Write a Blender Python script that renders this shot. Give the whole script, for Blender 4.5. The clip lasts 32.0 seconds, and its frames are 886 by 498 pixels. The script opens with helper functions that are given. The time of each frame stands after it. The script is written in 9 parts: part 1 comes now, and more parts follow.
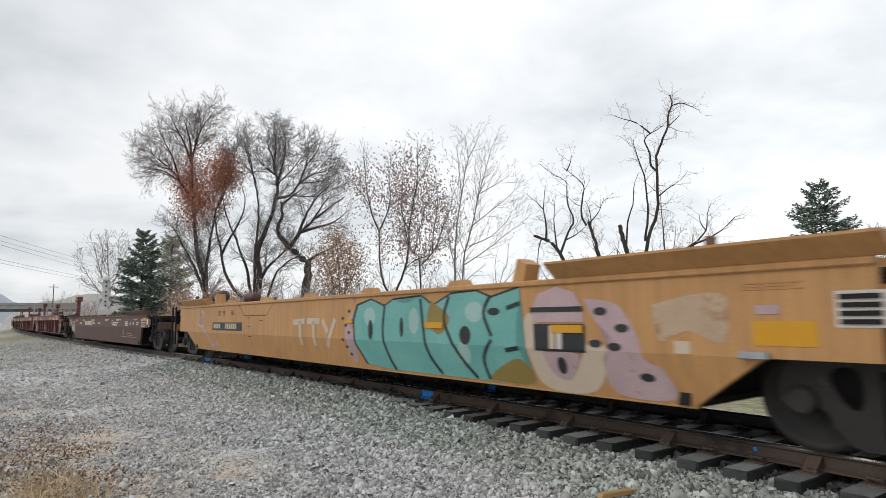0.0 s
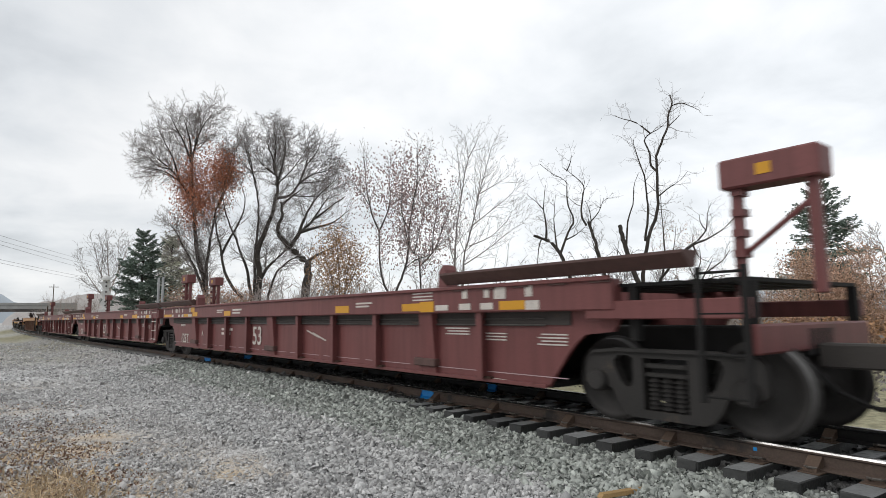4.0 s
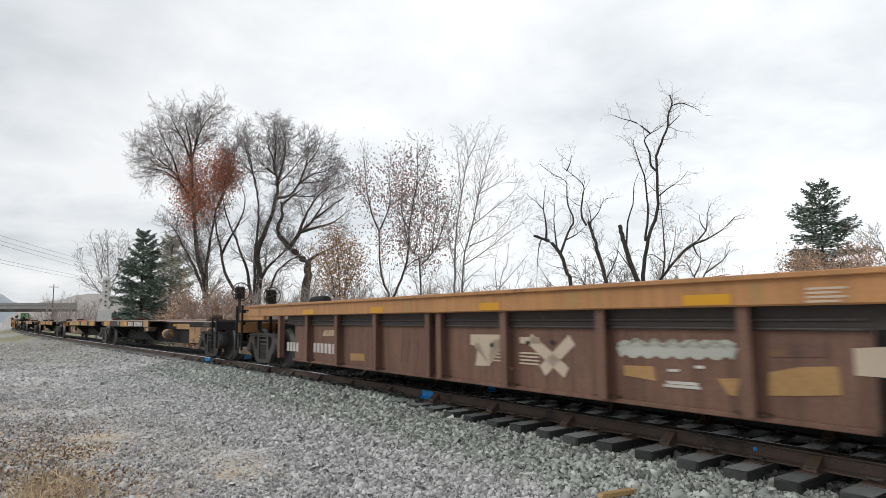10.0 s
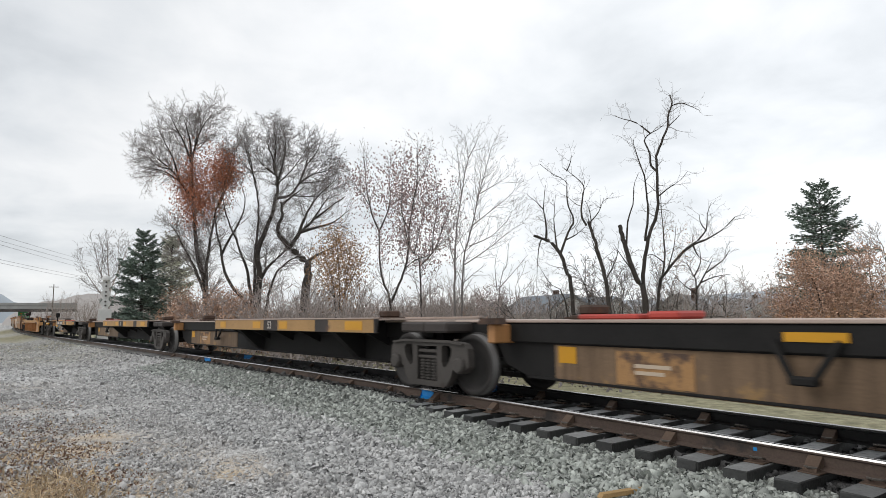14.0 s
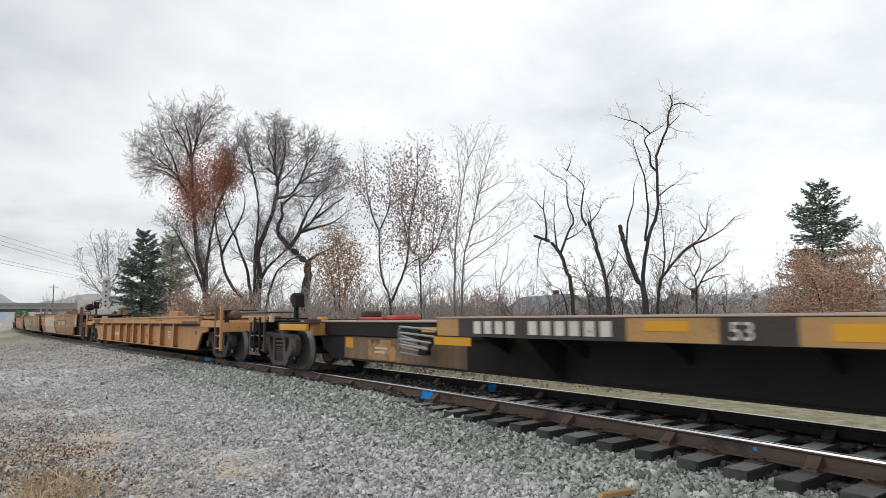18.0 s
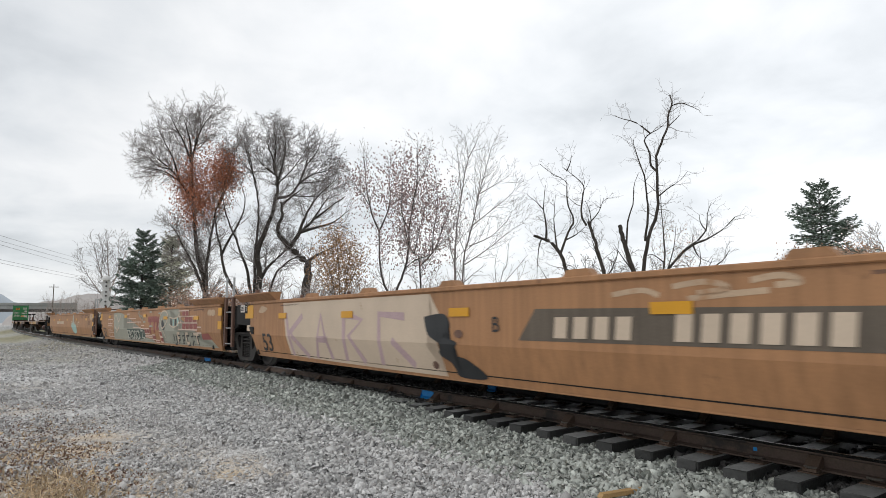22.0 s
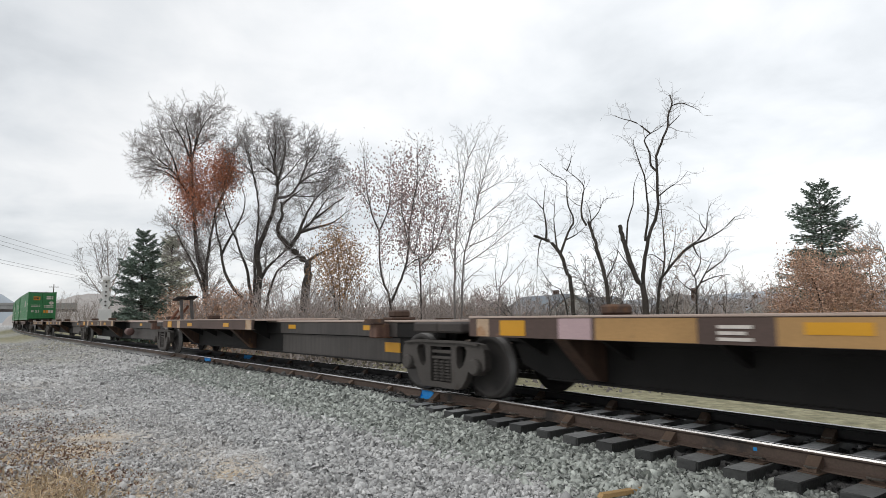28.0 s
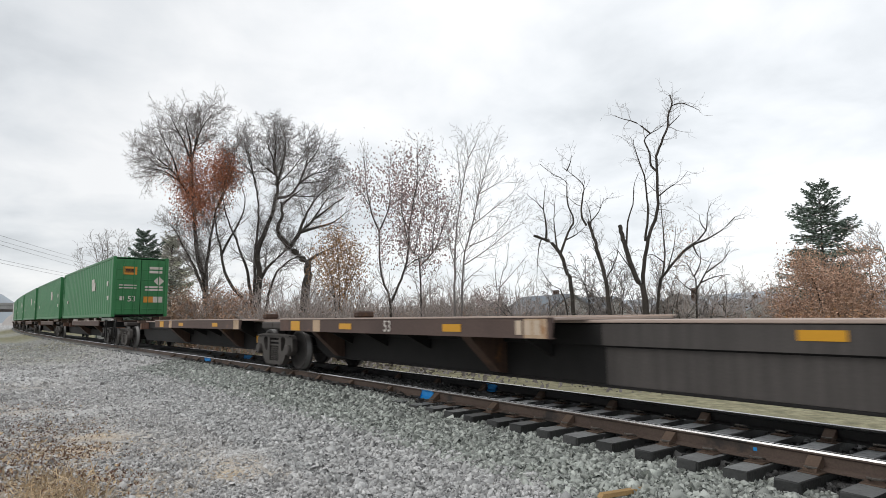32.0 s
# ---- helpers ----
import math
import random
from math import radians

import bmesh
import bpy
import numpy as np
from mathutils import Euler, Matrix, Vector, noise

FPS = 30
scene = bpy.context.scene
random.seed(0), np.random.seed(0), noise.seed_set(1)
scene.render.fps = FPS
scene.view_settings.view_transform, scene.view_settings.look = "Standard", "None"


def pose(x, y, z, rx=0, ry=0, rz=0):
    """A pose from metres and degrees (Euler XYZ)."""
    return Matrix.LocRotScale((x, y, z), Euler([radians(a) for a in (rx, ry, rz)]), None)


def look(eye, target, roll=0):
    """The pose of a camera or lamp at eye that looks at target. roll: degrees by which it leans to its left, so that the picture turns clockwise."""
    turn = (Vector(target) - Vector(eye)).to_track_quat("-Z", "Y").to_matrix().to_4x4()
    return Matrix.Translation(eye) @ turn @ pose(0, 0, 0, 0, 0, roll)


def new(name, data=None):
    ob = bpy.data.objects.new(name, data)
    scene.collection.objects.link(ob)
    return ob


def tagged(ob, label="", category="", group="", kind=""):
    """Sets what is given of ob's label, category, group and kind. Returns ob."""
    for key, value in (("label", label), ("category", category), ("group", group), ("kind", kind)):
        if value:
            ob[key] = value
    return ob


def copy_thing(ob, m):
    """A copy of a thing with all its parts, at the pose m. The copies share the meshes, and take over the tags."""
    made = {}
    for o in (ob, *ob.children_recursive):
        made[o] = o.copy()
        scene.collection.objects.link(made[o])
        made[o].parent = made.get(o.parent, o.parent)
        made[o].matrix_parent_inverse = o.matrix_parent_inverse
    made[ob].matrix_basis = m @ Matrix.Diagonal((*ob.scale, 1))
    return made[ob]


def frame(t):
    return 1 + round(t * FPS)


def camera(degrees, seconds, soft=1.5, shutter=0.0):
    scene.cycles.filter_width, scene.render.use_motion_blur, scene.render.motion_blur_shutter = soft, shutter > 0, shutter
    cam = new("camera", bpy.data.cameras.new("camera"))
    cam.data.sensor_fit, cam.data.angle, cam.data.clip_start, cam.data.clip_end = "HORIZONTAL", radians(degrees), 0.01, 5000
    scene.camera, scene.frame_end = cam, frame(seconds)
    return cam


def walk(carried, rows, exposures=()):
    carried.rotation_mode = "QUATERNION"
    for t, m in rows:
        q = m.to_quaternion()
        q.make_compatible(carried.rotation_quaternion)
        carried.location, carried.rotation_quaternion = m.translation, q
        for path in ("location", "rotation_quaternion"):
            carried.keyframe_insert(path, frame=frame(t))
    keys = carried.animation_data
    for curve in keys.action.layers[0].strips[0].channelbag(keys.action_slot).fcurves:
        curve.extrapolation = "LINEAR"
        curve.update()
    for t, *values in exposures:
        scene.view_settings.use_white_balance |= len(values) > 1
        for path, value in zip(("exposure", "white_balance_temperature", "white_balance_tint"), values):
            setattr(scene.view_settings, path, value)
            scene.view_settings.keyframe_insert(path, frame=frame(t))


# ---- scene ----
# ---------------------------------------------------------------- camera
EYE_Z = 1.2575
cam = camera(72.47, 32.0, soft=0.85, shutter=0.18)
YAW, PITCH, ROLL = 0.9795, 0.1117, -0.62
AIM = (-math.sin(YAW) * math.cos(PITCH), math.cos(YAW) * math.cos(PITCH), EYE_Z + math.sin(PITCH))
walk(cam, [(0.0, look((0, 0, EYE_Z), AIM, ROLL)), (32.0, look((0, 0, EYE_Z), AIM, ROLL))])

# ---------------------------------------------------------------- world and light
SUN_EL, SUN_AZ = radians(38), radians(205)
world = bpy.data.worlds.new("overcast_sky")
scene.world = world
world.use_nodes = True


def sky_world():
    nt = world.node_tree
    nt.nodes.clear()
    N, L = nt.nodes.new, nt.links.new
    out, bg = N("ShaderNodeOutputWorld"), N("ShaderNodeBackground")
    sky = N("ShaderNodeTexSky")
    sky.sky_type, sky.sun_disc = "NISHITA", False
    sky.sun_elevation, sky.sun_rotation = SUN_EL, SUN_AZ
    dim = N("ShaderNodeMix")
    dim.data_type, dim.blend_type = "RGBA", "MULTIPLY"
    dim.inputs[0].default_value = 1.0
    dim.inputs[7].default_value = (0.1, 0.1, 0.1, 1)
    L(sky.outputs[0], dim.inputs[6])
    tc = N("ShaderNodeTexCoord")
    sep = N("ShaderNodeSeparateXYZ")
    L(tc.outputs["Generated"], sep.inputs[0])
    # flat cloud deck: direction divided by its height
    add = N("ShaderNodeMath")
    add.operation, add.inputs[1].default_value = "ADD", 0.22
    absz = N("ShaderNodeMath")
    absz.operation = "ABSOLUTE"
    L(sep.outputs[2], absz.inputs[0])
    L(absz.outputs[0], add.inputs[0])
    comb = N("ShaderNodeCombineXYZ")
    for i in (0, 1):
        d = N("ShaderNodeMath")
        d.operation = "DIVIDE"
        L(sep.outputs[i], d.inputs[0])
        L(add.outputs[0], d.inputs[1])
        L(d.outputs[0], comb.inputs[i])
    big, small = N("ShaderNodeTexNoise"), N("ShaderNodeTexNoise")
    for n, sc, de, ro in ((big, 1.05, 5.0, 0.5), (small, 2.6, 6.0, 0.55)):
        n.inputs["Scale"].default_value, n.inputs["Detail"].default_value, n.inputs["Roughness"].default_value = sc, de, ro
        n.inputs["Distortion"].default_value = 0.25
        L(comb.outputs[0], n.inputs["Vector"])
    mix = N("ShaderNodeMix")
    mix.inputs[0].default_value = 0.35
    L(big.outputs[0], mix.inputs[2])
    L(small.outputs[0], mix.inputs[3])
    ramp = N("ShaderNodeValToRGB")
    e = ramp.color_ramp.elements
    e[0].position, e[0].color = 0.30, (0.60, 0.635, 0.67, 1)
    e[1].position, e[1].color = 0.6, (1.05, 1.06, 1.07, 1)
    m = e.new(0.46)
    m.color = (0.86, 0.89, 0.92, 1)
    L(mix.outputs[0], ramp.inputs[0])
    cover = N("ShaderNodeMix")
    cover.data_type = "RGBA"
    cover.inputs[0].default_value = 0.92
    L(dim.outputs[2], cover.inputs[6])
    L(ramp.outputs[0], cover.inputs[7])
    # thinner cloud, and so a brighter sky, on one side
    dot = N("ShaderNodeVectorMath")
    dot.operation = "DOT_PRODUCT"
    dot.inputs[1].default_value = (-0.45, 0.86, 0.25)
    L(tc.outputs["Generated"], dot.inputs[0])
    thin = N("ShaderNodeMapRange")
    thin.inputs["From Min"].default_value, thin.inputs["From Max"].default_value = 0.55, 1.0
    thin.inputs["To Min"].default_value, thin.inputs["To Max"].default_value = 0.92, 1.12
    L(dot.outputs["Value"], thin.inputs["Value"])
    bright = N("ShaderNodeMix")
    bright.data_type, bright.blend_type = "RGBA", "MULTIPLY"
    bright.inputs[0].default_value = 1.0
    L(cover.outputs[2], bright.inputs[6])
    L(thin.outputs[0], bright.inputs[7])
    L(bright.outputs[2], bg.inputs[0])
    bg.inputs[1].default_value = 1.0
    L(bg.outputs[0], out.inputs[0])


sky_world()
sun = new("sun", bpy.data.lights.new("sun", "SUN"))
sun.data.energy, sun.data.angle, sun.data.color = 0.7, radians(25), (1.0, 0.97, 0.93)
sun.matrix_world = look((0, 0, 60), (20 * math.sin(SUN_AZ) * -1, 20 * math.cos(SUN_AZ) * -1, 60 - 20 * math.tan(SUN_EL)))
scene.view_settings.exposure = 0.0


# ---------------------------------------------------------------- materials
def mat(name, col, rough=0.6, metal=0.0, var=0.25, scale=6.0, bump=0.2, fine=60.0, tint=None, rnd=0.0, isl=0.0, streak=0.0, rust=None, rust_amt=0.5, spec=0.4):
    """Painted or natural surface: large stains, fine grain, optional vertical streaks and rust."""
    m = bpy.data.materials.new(name)
    m.use_nodes = True
    nt = m.node_tree
    N, L = nt.nodes.new, nt.links.new
    b = nt.nodes["Principled BSDF"]
    b.inputs["Roughness"].default_value, b.inputs["Metallic"].default_value = rough, metal
    b.inputs["Specular IOR Level"].default_value = spec
    tc = N("ShaderNodeTexCoord")
    n1, n2 = N("ShaderNodeTexNoise"), N("ShaderNodeTexNoise")
    for n, s, d in ((n1, scale * 0.35, 5), (n2, fine, 3)):
        n.inputs["Scale"].default_value, n.inputs["Detail"].default_value = s, d
        L(tc.outputs["Object"], n.inputs["Vector"])
    dark = tuple(c * (1 - var) for c in col) + (1,)
    lite = tuple(min(1, c * (1 + var * 0.6)) for c in col) + (1,)
    if tint:
        lite = tuple(tint) + (1,)
    r = N("ShaderNodeValToRGB")
    r.color_ramp.elements[0].position, r.color_ramp.elements[0].color = 0.32, dark
    r.color_ramp.elements[1].position, r.color_ramp.elements[1].color = 0.68, lite
    mm = N("ShaderNodeMix")
    mm.inputs[0].default_value = 0.4
    L(n1.outputs[0], mm.inputs[2])
    L(n2.outputs[0], mm.inputs[3])
    L(mm.outputs[0], r.inputs[0])
    colour = r.outputs[0]
    if streak:
        mp = N("ShaderNodeMapping")
        mp.inputs["Scale"].default_value = (7.0, 7.0, 0.45)
        L(tc.outputs["Object"], mp.inputs[0])
        n3 = N("ShaderNodeTexNoise")
        n3.inputs["Scale"].default_value, n3.inputs["Detail"].default_value = 1.6, 5
        L(mp.outputs[0], n3.inputs["Vector"])
        rs = N("ShaderNodeValToRGB")
        rs.color_ramp.elements[0].position, rs.color_ramp.elements[0].color = 0.35, (1 - streak,) * 3 + (1,)
        rs.color_ramp.elements[1].position, rs.color_ramp.elements[1].color = 0.6, (1, 1, 1, 1)
        L(n3.outputs[0], rs.inputs[0])
        mx = N("ShaderNodeMix")
        mx.data_type, mx.blend_type = "RGBA", "MULTIPLY"
        mx.inputs[0].default_value = 1.0
        L(colour, mx.inputs[6])
        L(rs.outputs[0], mx.inputs[7])
        colour = mx.outputs[2]
    if rust:
        n4 = N("ShaderNodeTexNoise")
        n4.inputs["Scale"].default_value, n4.inputs["Detail"].default_value, n4.inputs["Roughness"].default_value = scale * 0.8, 9, 0.68
        L(tc.outputs["Object"], n4.inputs["Vector"])
        rr = N("ShaderNodeValToRGB")
        a = 0.72 - 0.3 * rust_amt
        rr.color_ramp.elements[0].position, rr.color_ramp.elements[0].color = a, (0, 0, 0, 1)
        rr.color_ramp.elements[1].position, rr.color_ramp.elements[1].color = a + 0.08, (1, 1, 1, 1)
        L(n4.outputs[0], rr.inputs[0])
        mx = N("ShaderNodeMix")
        mx.data_type = "RGBA"
        L(rr.outputs[0], mx.inputs[0])
        L(colour, mx.inputs[6])
        mx.inputs[7].default_value = tuple(rust) + (1,)
        colour = mx.outputs[2]
    if rnd or isl:
        if rnd:
            src, amt = N("ShaderNodeObjectInfo").outputs["Random"], rnd
        else:
            src, amt = N("ShaderNodeNewGeometry").outputs["Random Per Island"], isl
        mr = N("ShaderNodeMapRange")
        mr.inputs["To Min"].default_value, mr.inputs["To Max"].default_value = 1 - amt, 1 + amt
        L(src, mr.inputs["Value"])
        mx = N("ShaderNodeMix")
        mx.data_type, mx.blend_type = "RGBA", "MULTIPLY"
        mx.inputs[0].default_value = 1.0
        L(colour, mx.inputs[6])
        L(mr.outputs[0], mx.inputs[7])
        colour = mx.outputs[2]
    L(colour, b.inputs["Base Color"])
    if bump:
        bp = N("ShaderNodeBump")
        bp.inputs["Strength"].default_value, bp.inputs["Distance"].default_value = bump, 0.01
        L(n2.outputs[0], bp.inputs["Height"])
        L(bp.outputs[0], b.inputs["Normal"])
    return m


RUST = (0.13, 0.055, 0.028)
M = dict(
    yellow=mat("faded_yellow_paint", (0.52, 0.275, 0.105), 0.55, 0, 0.16, 2.2, 0.08, 45, streak=0.16, rust=(0.17, 0.085, 0.04), rust_amt=0.22),
    tan=mat("tan_yellow_paint", (0.50, 0.245, 0.095), 0.55, 0, 0.2, 2.2, 0.08, 45, streak=0.2, rust=(0.17, 0.08, 0.04), rust_amt=0.3),
    tanworn=mat("worn_yellow_patch_paint", (0.40, 0.22, 0.09), 0.6, 0, 0.3, 2.0, 0.1, 45, rust=(0.09, 0.055, 0.04), rust_amt=0.75),
    scuff=mat("scuffed_pale_paint", (0.50, 0.36, 0.24), 0.65, 0, 0.25, 4.0, 0.06, 40, rust=(0.36, 0.2, 0.1), rust_amt=0.6),
    ttxbrown=mat("dusty_weathered_brown_panel", (0.20, 0.108, 0.075), 0.7, 0, 0.3, 3.0, 0.12, 40, streak=0.3, rust=(0.15, 0.09, 0.07), rust_amt=0.45),
    rustweb=mat("dull_rusty_web_paint", (0.20, 0.13, 0.078), 0.7, 0.0, 0.35, 1.6, 0.1, 45, streak=0.3, rust=(0.34, 0.205, 0.08), rust_amt=0.5),
    darkteal=mat("dark_green_spray_paint", (0.045, 0.075, 0.06), 0.55, 0, 0.3, 5.0, 0.03, 40),
    palegrey=mat("pale_grey_spray_paint", (0.46, 0.46, 0.40), 0.55, 0, 0.15, 5.0, 0.03, 40),
    brickline=mat("pale_peach_spray_paint", (0.62, 0.46, 0.37), 0.55, 0, 0.15, 5.0, 0.03, 40),
    brown=mat("orange_brown_paint", (0.385, 0.196, 0.09), 0.6, 0, 0.2, 2.0, 0.08, 40, streak=0.2, rust=(0.12, 0.06, 0.035), rust_amt=0.3),
    darkbrown=mat("dull_dark_brown_paint", (0.108, 0.058, 0.05), 0.6, 0, 0.2, 2.2, 0.08, 40, streak=0.2, rust=(0.07, 0.045, 0.038), rust_amt=0.4),
    maroon=mat("maroon_paint", (0.18, 0.060, 0.057), 0.55, 0, 0.2, 2.0, 0.08, 40, streak=0.18, rust=(0.09, 0.045, 0.035), rust_amt=0.25),
    numberband=mat("dull_olive_grey_band_paint", (0.125, 0.10, 0.075), 0.65, 0, 0.25, 3.0, 0.06, 40, streak=0.2, rust=(0.2, 0.12, 0.07), rust_amt=0.25),
    oldbrown=mat("weathered_brown_panel", (0.18, 0.10, 0.072), 0.7, 0, 0.35, 3.0, 0.12, 40, streak=0.35, rust=(0.21, 0.11, 0.055), rust_amt=0.5),
    # near-black: shade under the spine decks is put into this colour, with soot
    blacksteel=mat("sooty_shaded_black_steel", (0.018, 0.017, 0.0165), 0.75, 0.0, 0.35, 5.0, 0.15, 50, spec=0.22),
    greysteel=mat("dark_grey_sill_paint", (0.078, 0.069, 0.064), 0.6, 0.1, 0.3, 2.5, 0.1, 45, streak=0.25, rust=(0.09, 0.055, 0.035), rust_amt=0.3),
    rustsill=mat("rusty_brown_sill", (0.085, 0.05, 0.035), 0.7, 0.1, 0.4, 3.0, 0.12, 45, streak=0.3, rust=(0.16, 0.08, 0.035), rust_amt=0.45),
    deckbrown=mat("rusted_deck_edge", (0.11, 0.065, 0.05), 0.7, 0, 0.4, 5.0, 0.1, 45, rust=(0.19, 0.10, 0.055), rust_amt=0.4),
    # worn deck tops; the sky light on them is put into the pale colour
    decktop=mat("worn_deck_top_with_sky_sheen", (0.46, 0.36, 0.305), 0.5, 0.1, 0.25, 2.0, 0.1, 45, rust=(0.2, 0.12, 0.085), rust_amt=0.35),
    edgeblack=mat("sooty_edge_and_shade", (0.05, 0.041, 0.037), 0.7, 0, 0.35, 3.0, 0.1, 45, rust=(0.10, 0.06, 0.042), rust_amt=0.4),
    edgebrown=mat("dull_brown_deck_edge", (0.10, 0.066, 0.055), 0.7, 0, 0.3, 3.0, 0.1, 45, rust=(0.17, 0.10, 0.065), rust_amt=0.3),
    paintworn=mat("worn_orange_paint", (0.42, 0.245, 0.095), 0.6, 0, 0.25, 3.0, 0.08, 45, rust=(0.16, 0.09, 0.05), rust_amt=0.36),
    rustbright=mat("bright_rust", (0.20, 0.085, 0.05), 0.8, 0, 0.3, 5.0, 0.15, 45),
    truck=mat("dusty_cast_steel", (0.075, 0.067, 0.061), 0.75, 0.1, 0.35, 3.0, 0.2, 55, rust=(0.05, 0.04, 0.034), rust_amt=0.45),
    sootytruck=mat("sooty_cast_steel", (0.034, 0.031, 0.029), 0.7, 0.1, 0.4, 4.0, 0.2, 55, rust=(0.1, 0.075, 0.055), rust_amt=0.3),
    wheel=mat("dark_wheel_steel", (0.045, 0.041, 0.039), 0.7, 0.15, 0.3, 8.0, 0.1, 60),
    tread=mat("worn_wheel_tread", (0.16, 0.155, 0.15), 0.5, 0.5, 0.1, 8.0, 0.02, 60),
    reflect=mat("yellow_reflective_sheet", (0.62, 0.30, 0.012), 0.45, 0, 0.1, 5.0, 0.02, 60),
    white=mat("off_white_stencil_paint", (0.62, 0.57, 0.52), 0.6, 0, 0.22, 9.0, 0.03, 60, rust=(0.3, 0.2, 0.16), rust_amt=0.35),
    paleyellow=mat("pale_yellow_label", (0.62, 0.52, 0.12), 0.5, 0, 0.1, 6.0, 0.02, 60),
    teal=mat("teal_spray_paint", (0.13, 0.40, 0.36), 0.55, 0, 0.16, 4.0, 0.03, 40, tint=(0.2, 0.46, 0.42)),
    ltteal=mat("pale_aqua_spray_paint", (0.33, 0.50, 0.47), 0.55, 0, 0.16, 4.0, 0.03, 40),
    blackspray=mat("black_spray_paint", (0.022, 0.024, 0.026), 0.5, 0, 0.3, 6.0, 0.03, 40),
    pink=mat("pale_mauve_spray_paint", (0.46, 0.33, 0.34), 0.55, 0, 0.2, 5.0, 0.03, 40, rust=(0.38, 0.22, 0.1), rust_amt=0.35),
    cream=mat("cream_spray_paint", (0.56, 0.45, 0.34), 0.55, 0, 0.12, 4.0, 0.03, 40, rust=(0.33, 0.2, 0.12), rust_amt=0.25),
    greyspray=mat("grey_green_spray_paint", (0.31, 0.305, 0.245), 0.55, 0, 0.18, 4.0, 0.03, 40, rust=(0.27, 0.17, 0.1), rust_amt=0.18),
    redspray=mat("brick_red_spray_paint", (0.26, 0.07, 0.055), 0.55, 0, 0.18, 4.0, 0.03, 40),
    olive=mat("ochre_spray_paint", (0.26, 0.19, 0.05), 0.55, 0, 0.2, 4.0, 0.03, 40),
    redpart=mat("red_painted_hitch", (0.45, 0.06, 0.045), 0.5, 0, 0.25, 6.0, 0.05, 40),
    green=mat("green_container_paint", (0.035, 0.19, 0.065), 0.45, 0, 0.15, 3.0, 0.05, 40, streak=0.12),
    greydoor=mat("white_container_paint", (0.6, 0.6, 0.58), 0.45, 0, 0.15, 3.0, 0.05, 40, streak=0.2),
    orange=mat("orange_decal", (0.6, 0.25, 0.03), 0.5, 0, 0.1, 5.0, 0.02, 40),
    galv=mat("galvanised_steel", (0.42, 0.43, 0.43), 0.45, 0.6, 0.2, 8.0, 0.05, 60),
    railtop=mat("worn_rail_head", (0.56, 0.55, 0.54), 0.24, 1.0, 0.15, 9.0, 0.03, 60),
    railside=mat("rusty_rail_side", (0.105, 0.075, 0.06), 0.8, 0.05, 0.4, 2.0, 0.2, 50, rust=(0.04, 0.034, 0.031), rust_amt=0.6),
    plate=mat("rusty_tie_plate", (0.12, 0.082, 0.06), 0.85, 0.1, 0.4, 9.0, 0.25, 60),
    clip=mat("grey_spring_clip", (0.2, 0.18, 0.16), 0.5, 0.5, 0.3, 20.0, 0.1, 60),
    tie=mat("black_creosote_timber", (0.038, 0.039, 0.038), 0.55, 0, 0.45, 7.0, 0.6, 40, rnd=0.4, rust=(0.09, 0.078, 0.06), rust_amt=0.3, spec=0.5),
    # tie tops: grey weathering, with sky sheen put into the pale colour
    tietop=mat("weathered_tie_top_with_sheen", (0.27, 0.275, 0.275), 0.45, 0, 0.4, 9.0, 0.6, 40, rnd=0.35, rust=(0.05, 0.048, 0.045), rust_amt=0.5, spec=0.5),
    bluepaint=mat("bright_blue_marking_paint", (0.015, 0.25, 0.62), 0.5, 0, 0.2, 30.0, 0.1, 80),
    stone=mat("blue_grey_ballast_stone", (0.545, 0.54, 0.53), 0.85, 0, 0.22, 14.0, 0.2, 90, isl=0.36),
    palestone=mat("pale_grey_gravel_stone", (0.56, 0.547, 0.535), 0.85, 0, 0.2, 14.0, 0.2, 90, isl=0.32),
    midstone=mat("green_grey_ballast_stone", (0.425, 0.445, 0.41), 0.85, 0, 0.22, 14.0, 0.2, 90, isl=0.42),
    # oil stain and the shade beneath the train, both in the stone colour
    darkstone=mat("oily_shaded_ballast_stone", (0.075, 0.074, 0.072), 0.8, 0, 0.35, 14.0, 0.3, 90, isl=0.6),
    railinner=mat("black_rail_side", (0.025, 0.024, 0.024), 0.5, 0.1, 0.4, 3.0, 0.1, 50),
    bark=mat("grey_brown_bark", (0.062, 0.053, 0.046), 0.9, 0, 0.4, 5.0, 0.5, 30, rnd=0.15),
    twig=mat("grey_twig_bark", (0.25, 0.225, 0.215), 0.9, 0, 0.3, 5.0, 0.0, 30, rnd=0.15),
    paletwig=mat("pale_tan_twig_bark", (0.44, 0.38, 0.35), 0.9, 0, 0.3, 5.0, 0.0, 30, rnd=0.15),
    orangeleaf=mat("ochre_brown_dead_leaves", (0.42, 0.25, 0.125), 0.8, 0, 0.3, 3.0, 0.0, 30, isl=0.5),
    rustbush=mat("dull_rust_brown_leaves", (0.52, 0.34, 0.245), 0.8, 0, 0.3, 3.0, 0.0, 30, isl=0.35),
    rustleaf=mat("rust_red_dead_leaves", (0.50, 0.205, 0.12), 0.8, 0, 0.3, 3.0, 0.0, 30, isl=0.45),
    brownleaf=mat("brown_dead_leaves", (0.36, 0.2, 0.105), 0.8, 0, 0.3, 3.0, 0.0, 30, isl=0.45),
    mauveleaf=mat("dull_purple_brown_seed_pods", (0.40, 0.285, 0.27), 0.8, 0, 0.3, 3.0, 0.0, 30, isl=0.4),
